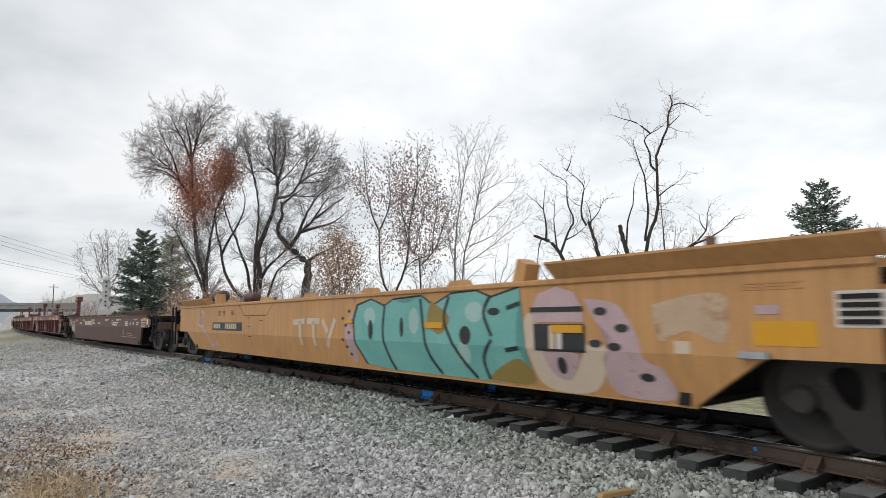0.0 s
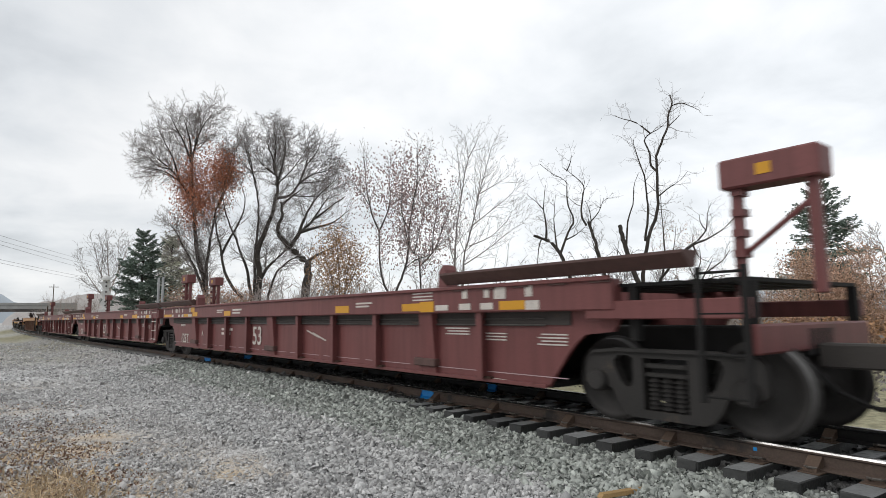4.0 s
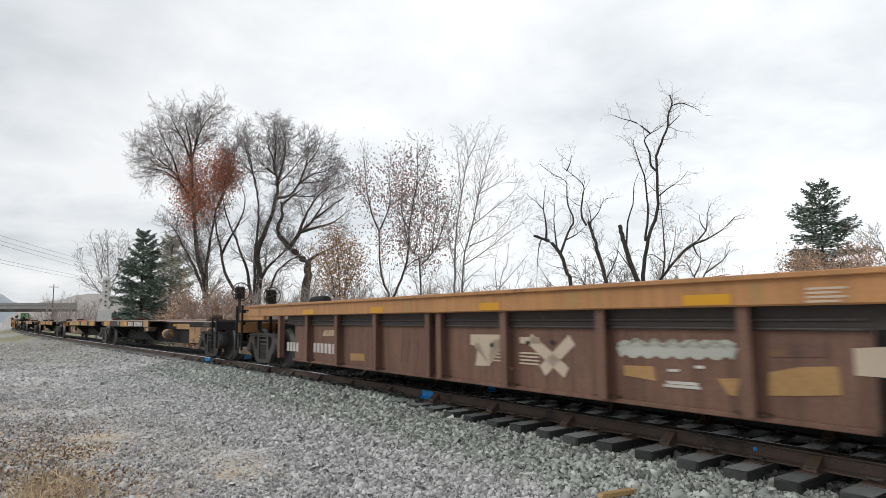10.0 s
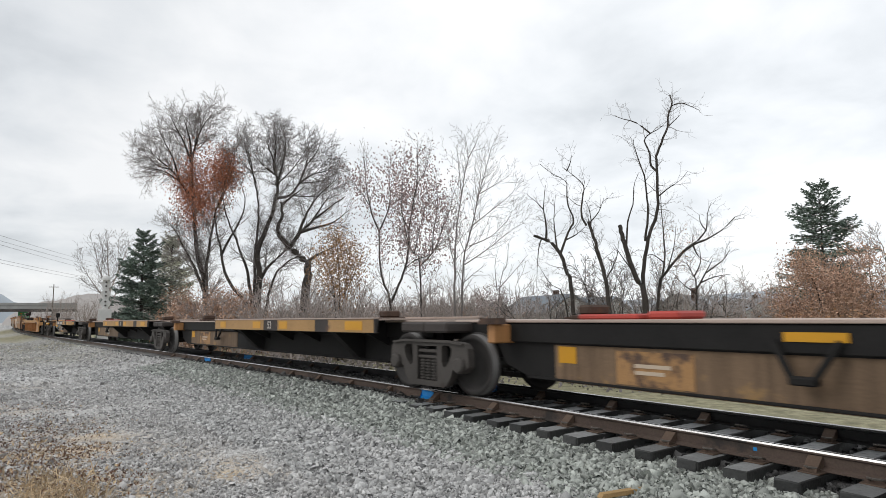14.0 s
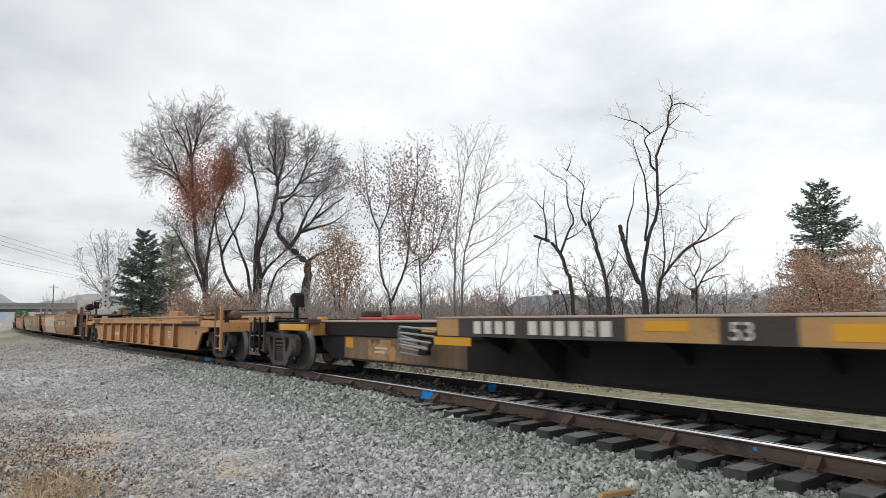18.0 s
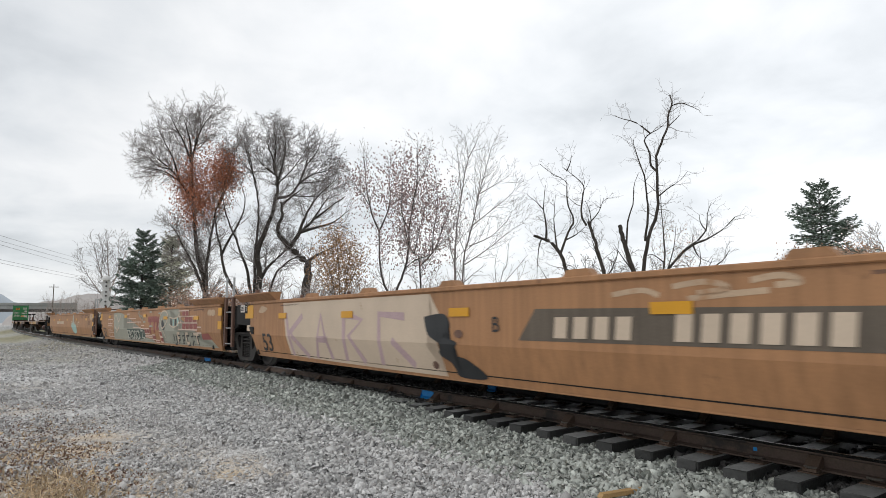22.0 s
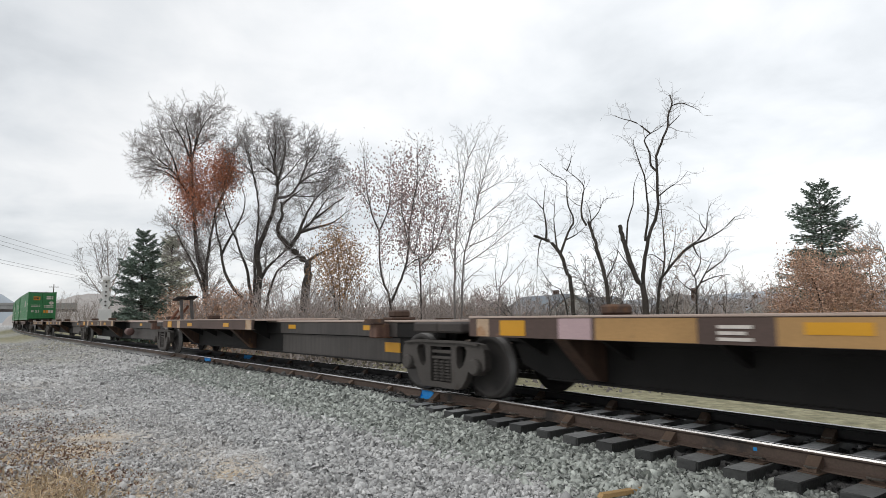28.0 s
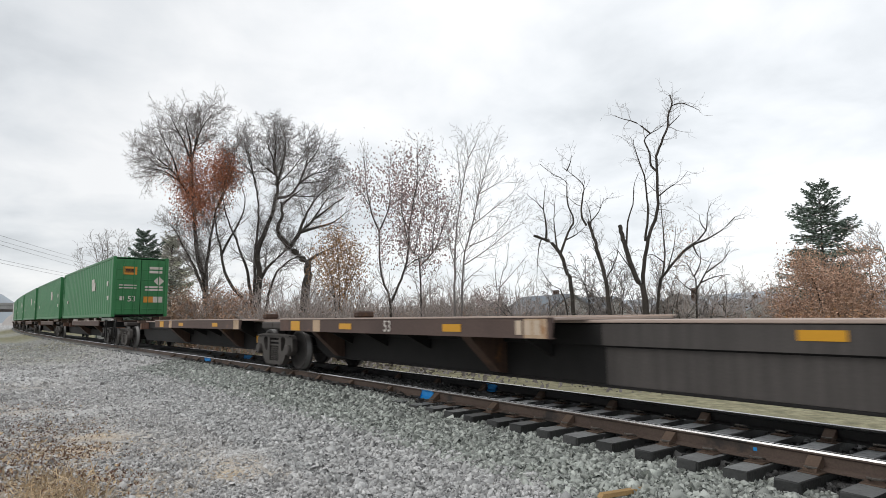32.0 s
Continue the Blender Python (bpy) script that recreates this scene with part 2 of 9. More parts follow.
    needle=mat("dark_green_needles", (0.165, 0.215, 0.175), 0.75, 0, 0.35, 2.0, 0.0, 30, isl=0.5),
    needle2=mat("grey_green_needles", (0.58, 0.575, 0.49), 0.75, 0, 0.35, 2.0, 0.0, 30, isl=0.5),
    drygrass=mat("straw_dry_grass", (0.52, 0.40, 0.26), 0.85, 0, 0.3, 3.0, 0.0, 30, isl=0.5),
    board=mat("raw_split_timber", (0.42, 0.27, 0.12), 0.8, 0, 0.25, 8.0, 0.3, 50),
    siding=mat("pale_house_siding", (0.52, 0.53, 0.52), 0.7, 0, 0.1, 2.0, 0.05, 30),
    roof=mat("blue_grey_shingle_roof", (0.19, 0.22, 0.25), 0.8, 0, 0.2, 2.0, 0.1, 30),
    roofdark=mat("grey_shingle_roof", (0.22, 0.22, 0.225), 0.8, 0, 0.2, 2.0, 0.1, 30),
    glass=mat("dark_window_pane", (0.03, 0.035, 0.04), 0.1, 0, 0.1, 2.0, 0.0, 30),
    concrete=mat("grey_concrete", (0.33, 0.33, 0.32), 0.85, 0, 0.2, 2.0, 0.1, 30),
    signal=mat("weathered_silver_signal_paint", (0.72, 0.72, 0.70), 0.5, 0.0, 0.2, 3.0, 0.05, 30),
    pole=mat("weathered_pole_timber", (0.12, 0.095, 0.075), 0.9, 0, 0.3, 3.0, 0.2, 30),
    # distance haze is put into these pale hill colours
    hill=mat("hazed_winter_hillside", (0.42, 0.39, 0.37), 0.95, 0, 0.2, 0.12, 0.0, 1.5),
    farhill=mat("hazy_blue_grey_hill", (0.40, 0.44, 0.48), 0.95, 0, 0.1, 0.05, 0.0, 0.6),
    wire=mat("grey_aluminium_wire", (0.22, 0.22, 0.23), 0.6),
)


def ground_material():
    """Ballast near the track, then packed grey gravel with straw and brown earth patches; dull grass beyond the track."""
    m = bpy.data.materials.new("gravel_and_grass")
    m.use_nodes = True
    nt = m.node_tree
    N, L = nt.nodes.new, nt.links.new
    b = nt.nodes["Principled BSDF"]
    b.inputs["Roughness"].default_value = 0.9
    g = N("ShaderNodeNewGeometry")

    def noise_tex(scale, detail=4, rough=0.55):
        n = N("ShaderNodeTexNoise")
        n.inputs["Scale"].default_value, n.inputs["Detail"].default_value, n.inputs["Roughness"].default_value = scale, detail, rough
        L(g.outputs["Position"], n.inputs["Vector"])
        return n.outputs[0]

    def ramp(src, a, ca, c, cc):
        r = N("ShaderNodeValToRGB")
        r.color_ramp.elements[0].position, r.color_ramp.elements[0].color = a, tuple(ca) + (1,)
        r.color_ramp.elements[1].position, r.color_ramp.elements[1].color = c, tuple(cc) + (1,)
        L(src, r.inputs[0])
        return r.outputs[0]

    def blend(f, a, c):
        x = N("ShaderNodeMix")
        x.data_type = "RGBA"
        L(f, x.inputs[0])
        L(a, x.inputs[6])
        L(c, x.inputs[7])
        return x.outputs[2]

    vor = N("ShaderNodeTexVoronoi")
    vor.inputs["Scale"].default_value = 34.0
    L(g.outputs["Position"], vor.inputs["Vector"])
    vr = N("ShaderNodeSeparateColor")
    L(vor.outputs["Color"], vr.inputs[0])
    stones = ramp(vr.outputs[0], 0.0, (0.45, 0.443, 0.437), 1.0, (0.85, 0.84, 0.83))
    crack = ramp(vor.outputs["Distance"], 0.25, (1, 1, 1), 0.75, (0.42, 0.42, 0.42))
    mul = N("ShaderNodeMix")
    mul.data_type, mul.blend_type = "RGBA", "MULTIPLY"
    mul.inputs[0].default_value = 1.0
    L(stones, mul.inputs[6])
    L(crack, mul.inputs[7])
    gravel = mul.outputs[2]
    pale = ramp(noise_tex(30, 3), 0.35, (0.52, 0.515, 0.50), 0.65, (0.78, 0.77, 0.75))
    gravel = blend(ramp(noise_tex(0.35, 5), 0.45, (0, 0, 0), 0.6, (0.55, 0.55, 0.55)), gravel, pale)
    straw = ramp(noise_tex(26, 4), 0.35, (0.42, 0.32, 0.21), 0.65, (0.74, 0.59, 0.41))
    # earth and straw lie away from the track, towards the open side
    at = N("ShaderNodeAttribute")
    at.attribute_name = "earth"
    mask = N("ShaderNodeMath")
    mask.operation = "MULTIPLY"
    L(ramp(noise_tex(1.9, 8, 0.72), 0.30, (0, 0, 0), 0.52, (1, 1, 1)), mask.inputs[0])
    L(at.outputs["Fac"], mask.inputs[1])
    col = blend(mask.outputs[0], gravel, straw)
    at3 = N("ShaderNodeAttribute")
    at3.attribute_name = "pale"
    pm = N("ShaderNodeMath")
    pm.operation = "MULTIPLY"
    L(ramp(noise_tex(1.3, 6, 0.7), 0.5, (0, 0, 0), 0.55, (1, 1, 1)), pm.inputs[0])
    L(at3.outputs["Fac"], pm.inputs[1])
    col = blend(pm.outputs[0], col, ramp(noise_tex(20, 3), 0.3, (0.6, 0.6, 0.6), 0.7, (0.8, 0.8, 0.8)))
    grass = ramp(noise_tex(3, 6), 0.35, (0.20, 0.19, 0.11), 0.65, (0.38, 0.35, 0.22))
    at2 = N("ShaderNodeAttribute")
    at2.attribute_name = "grass"
    col = blend(at2.outputs["Fac"], col, grass)
    # around the rails: oil stain plus the train's shade, mixed into the colour
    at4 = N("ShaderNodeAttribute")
    at4.attribute_name = "oil_shade"
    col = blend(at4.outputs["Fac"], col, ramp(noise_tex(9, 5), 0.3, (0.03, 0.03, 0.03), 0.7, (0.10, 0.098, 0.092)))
    mot = N("ShaderNodeMix")
    mot.data_type, mot.blend_type = "RGBA", "MULTIPLY"
    mot.inputs[0].default_value = 1.0
    L(col, mot.inputs[6])
    L(ramp(noise_tex(5.5, 8, 0.75), 0.36, (0.72, 0.71, 0.70), 0.62, (1.2, 1.2, 1.2)), mot.inputs[7])
    L(mot.outputs[2], b.inputs["Base Color"])
    bp = N("ShaderNodeBump")
    bp.inputs["Strength"].default_value, bp.inputs["Distance"].default_value = 0.7, 0.03
    L(crack, bp.inputs["Height"])
    L(bp.outputs[0], b.inputs["Normal"])
    return m


M["ground"] = ground_material()


# ---------------------------------------------------------------- mesh helpers
def mesh_of(name, verts, faces, material, smooth=False):
    me = bpy.data.meshes.new(name)
    me.from_pydata(verts, [], faces)
    me.materials.append(material)
    if smooth:
        me.shade_smooth()
    return me


def part(name, bm, material, parent, label="", smooth=False):
    me = bpy.data.meshes.new(name)
    bm.normal_update()
    bm.to_mesh(me)
    bm.free()
    me.materials.append(material)
    if smooth:
        me.shade_smooth()
    ob = new(name, me)
    ob.parent = parent
    return tagged(ob, label)


def piece(name, me, parent, m=None, label=""):
    ob = new(name, me)
    ob.parent = parent
    if m is not None:
        ob.matrix_basis = m
    return tagged(ob, label)


def thing(name, label, category, m=None, group="", kind=""):
    ob = new(name)
    ob.empty_display_size = 0.3
    if m is not None:
        ob.matrix_basis = m
    return tagged(ob, label, category, group, kind)


def box(bm, x0, x1, y0, y1, z0, z1, bev=0.0, m=None):
    vs = [bm.verts.new((x, y, z)) for z in (z0, z1) for y in (y0, y1) for x in (x0, x1)]
    fs = [bm.faces.new([vs[i] for i in q]) for q in ((0, 2, 3, 1), (4, 5, 7, 6), (0, 1, 5, 4), (2, 6, 7, 3), (0, 4, 6, 2), (1, 3, 7, 5))]
    if bev:
        es = list({e for f in fs for e in f.edges})
        r = bmesh.ops.bevel(bm, geom=es, offset=bev, segments=1, affect="EDGES", profile=0.5)
        vs = list({v for f in r["faces"] for v in f.verts})
    if m is not None:
        bmesh.ops.transform(bm, matrix=m, verts=vs)
    return bm


def prism(bm, pts, y0, y1, axis="y"):
    """Outline in (x, z) drawn out along y, or in (y, z) along x."""
    put = (lambda a, c, d: (a, d, c)) if axis == "y" else (lambda a, c, d: (d, a, c))
    A = [bm.verts.new(put(a, c, y0)) for a, c in pts]
    B = [bm.verts.new(put(a, c, y1)) for a, c in pts]
    n = len(pts)
    new_faces = [bm.faces.new(A), bm.faces.new(B[::-1])]
    for i in range(n):
        new_faces.append(bm.faces.new([A[i], B[i], B[(i + 1) % n], A[(i + 1) % n]]))
    bmesh.ops.recalc_face_normals(bm, faces=new_faces)
    return bm


def rod(bm, a, c, r, seg=6, r2=None, caps=True):
    a, c = Vector(a), Vector(c)
    d = (c - a).normalized()
    e = d.orthogonal().normalized()
    f = d.cross(e)
    r2 = r if r2 is None else r2
    A, B = [], []
    for i in range(seg):
        w = 2 * math.pi * i / seg
        o = e * math.cos(w) + f * math.sin(w)
        A.append(bm.verts.new(a + o * r))
        B.append(bm.verts.new(c + o * r2))
    for i in range(seg):
        j = (i + 1) % seg
        bm.faces.new([A[i], A[j], B[j], B[i]])
    if caps:
        bm.faces.new(A[::-1])
        bm.faces.new(B)
    return bm


def lathe(bm, prof, seg=24, axis="y"):
    """Profile of (radius, along) turned round an axis."""
    rings = []
    for r, a in prof:
        ring = []
        for i in range(seg):
            w = 2 * math.pi * i / seg
            c, s = r * math.cos(w), r * math.sin(w)
            ring.append(bm.verts.new((c, a, s) if axis == "y" else (a, c, s) if axis == "x" else (c, s, a)))
        rings.append(ring)
    fs = []
    for A, B in zip(rings, rings[1:]):
        for i in range(seg):
            j = (i + 1) % seg
            fs.append(bm.faces.new([A[i], A[j], B[j], B[i]]))
    fs += [bm.faces.new(rings[0][::-1]), bm.faces.new(rings[-1])]
    bmesh.ops.recalc_face_normals(bm, faces=fs)
    return bm


BM = bmesh.new


# ---------------------------------------------------------------- the line of the track
# curvature by arc length; arc length grows away from the camera, against the train's way
KAP_S = [-13, -4, 8, 20, 40, 70, 120, 180, 260]
KAP = [0.0, -7.249e-3, -5.135e-3, -1.605e-3, 0.591e-3, 0.765e-3, 0.609e-3, 0.310e-3, 0.0]
GAUGE = 1.505
DS = 0.5
S_TAB = np.arange(-420, 900, DS)
_ang = np.cumsum(np.interp(S_TAB, KAP_S, KAP, left=0, right=0)) * DS
_i0 = int(np.argmin(abs(S_TAB)))
_ang -= _ang[_i0]
_x = np.cumsum(-np.cos(_ang)) * DS
_y = np.cumsum(np.sin(_ang)) * DS
X_TAB, Y_TAB = _x - _x[_i0], _y - _y[_i0] + 6.0


def track(s, off=0.0):
    """Place and heading at arc length s; off is metres from the centre line, away from the open side."""
    x, y, a = (float(np.interp(s, S_TAB, t)) for t in (X_TAB, Y_TAB, _ang))
    off += GAUGE / 2
    return x + off * math.sin(a), y + off * math.cos(a), a


def track_y(x):
    """The centre line's y at a given x."""
    return np.interp(x, X_TAB[::-1], Y_TAB[::-1]) + GAUGE / 2


def dir_at(px_angle, dist, z=0.0):
    """A place at an angle (degrees, to the right of the view's axis) and a distance from the camera."""
    a = YAW - radians(px_angle)
    return Vector((-math.sin(a) * dist, math.cos(a) * dist, z))


# ---------------------------------------------------------------- ground and track
def smooth01(a, c, x):
    t = np.clip((x - a) / (c - a), 0, 1)
    return t * t * (3 - 2 * t)


def ground_height(x, y):
    """Ballast bed, gravel pad on the open side, falling grass beyond the track."""
    o = y - track_y(x)
    near = -0.235 - 0.06 * smooth01(-0.75, -1.1, o) - 0.22 * smooth01(-1.45, -3.2, o) + 0.10 * smooth01(-4, -9, o)
    far = -0.27 - 0.70 * smooth01(1.45, 3.4, o) - 0.35 * smooth01(4, 14, o)
    fill = 0.115 * smooth01(-6.8, -10.5, x) * (1 - smooth01(1.2, 1.75, abs(o)))
    return np.where(o < 0, near, far) + fill


def patch(x, y, spots):
    """Soft round patches: angle, distance, radius and weight of each."""
    out = np.zeros_like(x)
    for a, d, r, w in spots:
        c = dir_at(a, d)
        out = np.maximum(out, w * np.exp(-((x - c.x) ** 2 + (y - c.y) ** 2) / (r * r)))
    return out


EARTH = ((-28.94, 10.7, 0.55, 0.9), (-28.0, 9.7, 0.4, 0.8), (-26.35, 7.75, 0.45, 0.95), (-25.2, 7.1, 0.45, 0.9), (-18.9, 7.55, 0.35, 0.9), (-18.2, 8.1, 0.3, 0.8), (-30.5, 12.2, 0.8, 0.45), (-24.0, 9.4, 0.8, 0.4), (-21.0, 7.8, 0.7, 0.4), (-30.2, 9.2, 0.4, 0.9), (-28.4, 7.5, 0.35, 0.7), (-33.4, 9.6, 0.8, 0.7), (-35.2, 14.8, 1.0, 0.5), (-35.0, 10.4, 0.9, 0.7), (-34.6, 7.8, 0.7, 0.8), (-31.0, 9.7, 0.5, 1.0), (-32.4, 11.5, 0.6, 0.5), (-35.8, 20, 1.2, 0.5), (-30.2, 7.9, 0.6, 1.0), (-32.6, 7.2, 0.9, 1.0), (-22.5, 8.8, 0.35, 0.5), (-15.0, 7.4, 0.2, 0.5))
PALE = ((-35.6, 23, 1.3, 0.7), (-34.2, 20.5, 0.8, 0.7))
VERGE = ((-35.0, 34, 4.0, 0.55), (-35.5, 48, 9.0, 0.9), (-35.0, 75, 16.0, 1.0), (-36.0, 120, 30.0, 1.0))


def ground():
    xs = np.concatenate([np.linspace(-3500, -620, 12), np.arange(-600, -60, 6.0), np.arange(-60, -16, 0.8), np.arange(-16, 4, 0.2), np.arange(4, 14, 0.8), np.arange(14, 440, 8.0), np.linspace(450, 3500, 12)])
    ys = np.concatenate([np.linspace(-3500, -90, 12), np.arange(-80, -12, 4.0), np.arange(-12, 1, 0.35), np.arange(1, 12, 0.2), np.arange(12, 16, 0.35), np.arange(16, 90, 4.0), np.linspace(95, 3500, 14)])
    X, Y = np.meshgrid(xs, ys)
    Z = ground_height(X, Y)
    v = np.stack([X, Y, Z], -1).reshape(-1, 3)
    rough = np.array([noise.noise((p[0] * 0.6, p[1] * 0.6, 0)) * 0.05 + noise.noise((p[0] * 2.1, p[1] * 2.1, 3)) * 0.025 if abs(p[0]) < 80 and abs(p[1]) < 40 else 0.0 for p in v])
    o = v[:, 1] - track_y(v[:, 0])
    v[:, 2] += rough * smooth01(1.7, 3.5, abs(o))
    nx, ny = len(xs), len(ys)
    f = [(j * nx + i, j * nx + i + 1, (j + 1) * nx + i + 1, (j + 1) * nx + i) for j in range(ny - 1) for i in range(nx - 1)]
    me = mesh_of("ground", v.tolist(), f, M["ground"], True)
    for nm, val in (("earth", patch(v[:, 0], v[:, 1], EARTH)), ("pale", patch(v[:, 0], v[:, 1], PALE)), ("grass", np.maximum(smooth01(2.8, 3.8, o), patch(v[:, 0], v[:, 1], VERGE))), ("oil_shade", 0.92 * (1 - np.where(o < 0, smooth01(0.8, 1.2, -o), smooth01(2.3, 3.0, o))))):
        me.attributes.new(nm, "FLOAT", "POINT").data.foreach_set("value", val.astype(np.float32))
    return tagged(new("ground", me), "grey gravel and ballast ground with straw patches", "ground", kind="structure")


ground()

RAIL_PROF = [(-0.014, 0.0), (0.014, 0.0), (0.026, -0.005), (0.0365, -0.021), (0.037, -0.036), (0.010, -0.049), (0.009, -0.14), (0.068, -0.158), (0.068, -0.172), (-0.068, -0.172), (-0.068, -0.158), (-0.009, -0.14), (-0.010, -0.049), (-0.037, -0.036), (-0.0365, -0.021), (-0.026, -0.005)]


def rails():
    th = thing("railway_track", "single ballasted railway track with rusty rails on black timber ties", "railway track", kind="structure")
    ss = np.concatenate([np.arange(-410, -12, 6.0), np.arange(-12, 60, 1.0), np.arange(60, 560, 4.0)])
    for off in (-GAUGE / 2, GAUGE / 2):
        for nm, idx, material, lab in (("rail_head", (0, 1, 2, 3, 14, 15), "railtop", "worn shiny rail head"), ("rail", (3, 4, 5, 6, 7, 8, 9, 10, 11, 12, 13, 14), "railside", "rust-brown rail web and foot")):
            verts, faces = [], []
            k = len(idx)
            for s in ss:
                for i in idx:
                    px, pz = RAIL_PROF[i]
                    x, y, a = track(s, off + px)
                    verts.append((x, y, pz))
            for r in range(len(ss) - 1):
                for i in range(k):
                    j = (i + 1) % k
                    faces.append((r * k + i, r * k + j, (r + 1) * k + j, (r + 1) * k + i))
            # the far rail's web and foot are black
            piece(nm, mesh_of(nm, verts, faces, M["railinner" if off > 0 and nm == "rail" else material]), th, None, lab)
    return th


TRACK = rails()
TRACK.location.z = 0.02


# ---------------------------------------------------------------- running gear
WHEEL_R, BASE = 0.48, 1.74
Y_R = GAUGE / 2


def make_wheelset():
    prof = [(0.085, -1.02), (0.085, -Y_R - 0.09), (0.13, -Y_R - 0.085), (0.15, -Y_R - 0.05), (0.38, -Y_R - 0.03), (0.40, -Y_R - 0.07), (WHEEL_R - 0.006, -Y_R - 0.07),
            (WHEEL_R + 0.002, -Y_R + 0.04), (WHEEL_R + 0.03, -Y_R + 0.05), (WHEEL_R + 0.03, -Y_R + 0.07), (0.40, -Y_R + 0.07), (0.38, -Y_R + 0.02), (0.15, -Y_R + 0.05), (0.09, -Y_R + 0.1)]
    bm = lathe(BM(), prof + [(r, -a) for r, a in prof[::-1]], 28)
    # three bearing-cap bolts and a chalk spot make the turning visible
    for sgn in (-1, 1):
        for i in range(3):
            w = i * 2.094
            rod(bm, (0.06 * math.cos(w), sgn * 1.02, 0.06 * math.sin(w)), (0.06 * math.cos(w), sgn * 1.045, 0.06 * math.sin(w)), 0.018, 6)
    me = bpy.data.meshes.new("wheelset")
    bm.to_mesh(me)
    bm.free()
    me.materials.append(M["wheel"])
    me.materials.append(M["tread"])
    for p in me.polygons:
        r = math.hypot(p.center.x, p.center.z)
        if r > WHEEL_R - 0.03 and abs(p.normal.y) < 0.5 and abs(abs(p.center.y) - Y_R) < 0.06:
            p.material_index = 1
    me.shade_smooth()
    return me


def make_side_frame(material):
    """Cast side frame: one plate with two three-cornered windows, an opening for the springs and pedestals over the axles."""
    bm = BM()
    h = BASE / 2
    half = [(0.0, 0.85), (0.60, 0.85), (h - 0.02, 0.835), (h + 0.10, 0.81), (h + 0.17, 0.74), (h + 0.19, 0.62), (h + 0.19, 0.46), (h + 0.13, 0.41), (h + 0.12, 0.53), (h - 0.12, 0.53), (h - 0.13, 0.42), (h - 0.19, 0.40), (0.62, 0.27), (0.52, 0.15), (0.43, 0.11), (0.0, 0.11)]
    loop = half + [(-x, z) for x, z in half[::-1][1:-1]]
    holes = [[(0.40, 0.755), (0.47, 0.785), (0.60, 0.775), (0.65, 0.72), (0.64, 0.64), (0.56, 0.49), (0.49, 0.43), (0.43, 0.44), (0.40, 0.51)]]
    holes.append([(-x, z) for x, z in holes[0]])
    holes.append([(-0.27, 0.76), (0.27, 0.76), (0.27, 0.20), (-0.27, 0.20)])
    edges = []
    for ring_pts in [loop] + holes:
        vs = [bm.verts.new((x, -1.07, z)) for x, z in ring_pts]
        edges += [bm.edges.new((vs[i], vs[(i + 1) % len(vs)])) for i in range(len(vs))]
    bmesh.ops.triangle_fill(bm, use_beauty=True, use_dissolve=False, edges=edges)
    r = bmesh.ops.extrude_face_region(bm, geom=bm.faces[:])
    for v in r["geom"]:
        if isinstance(v, bmesh.types.BMVert):
            v.co.y = -0.94
    # raised flange along the flat top, bolster ends in the opening, bearing caps
    prism(bm, [(-h - 0.08, 0.795), (-0.6, 0.825), (0.6, 0.825), (h + 0.08, 0.795), (h + 0.08, 0.825), (0.6, 0.865), (-0.6, 0.865), (-h - 0.08, 0.825)], -1.12, -1.06)
    for z0, z1 in ((0.65, 0.705), (0.555, 0.605)):
        box(bm, -0.25, 0.25, -1.06, -0.98, z0, z1, 0.012)
    for s in (-1, 1):
        k = BM()
        lathe(k, [(0.10, -1.15), (0.125, -1.12), (0.13, -1.0), (0.13, -0.94)], 16)
        bmesh.ops.transform(k, matrix=Matrix.Translation((s * h, 0, 0.48)), verts=k.verts)
        tmp = bpy.data.meshes.new("tmp")
        k.to_mesh(tmp)
        k.free()
        bm.from_mesh(tmp)
        bpy.data.meshes.remove(tmp)
    me = bpy.data.meshes.new("side_frame")
    bmesh.ops.recalc_face_normals(bm, faces=bm.faces)
    bm.to_mesh(me)
    bm.free()
    me.materials.append(M[material])
    return me


def make_spring(material):
    """A coil spring as stacked rings."""
    prof = [(0.03, 0.205)]
    for k in range(7):
        z = 0.21 + k * 0.048
        prof += [(0.05, z), (0.072, z + 0.01), (0.072, z + 0.026), (0.05, z + 0.036)]
    bm = lathe(BM(), prof + [(0.03, 0.55)], 10, "z")
    me = bpy.data.meshes.new("spring")
    bm.to_mesh(me)
    bm.free()
    me.materials.append(M[material])
    return me


def make_bolster():
    bm = BM()
    prism(bm, [(-1.0, 0.55), (-1.0, 0.68), (-0.4, 0.76), (0.4, 0.76), (1.0, 0.68), (1.0, 0.55), (0.4, 0.42), (-0.4, 0.42)], -0.21, 0.21, "x")
    rod(bm, (0, 0, 0.7), (0, 0, 0.84), 0.2, 14)
    for s in (-1, 1):
        box(bm, s * 0.42 - 0.05, s * 0.42 + 0.05, -0.85, 0.85, 0.36, 0.46)
        for q in (-1, 1):
            box(bm, s * 0.405 - 0.035, s * 0.405 + 0.035, q * Y_R - 0.06, q * Y_R + 0.06, 0.30, 0.62)
    me = bpy.data.meshes.new("truck")
    bmesh.ops.recalc_face_normals(bm, faces=bm.faces)
    bm.to_mesh(me)
    bm.free()
    me.materials.append(M["blacksteel"])
    return me


ME = dict(wheelset=make_wheelset(), truck=make_bolster())
for tone in ("truck", "sootytruck"):
    ME["frame_" + tone], ME["spring_" + tone] = make_side_frame(tone), make_spring(tone)
FLIP = Matrix.Rotation(math.pi, 4, "Z")
WHEELSETS = []
RAIL_Z = 0.02


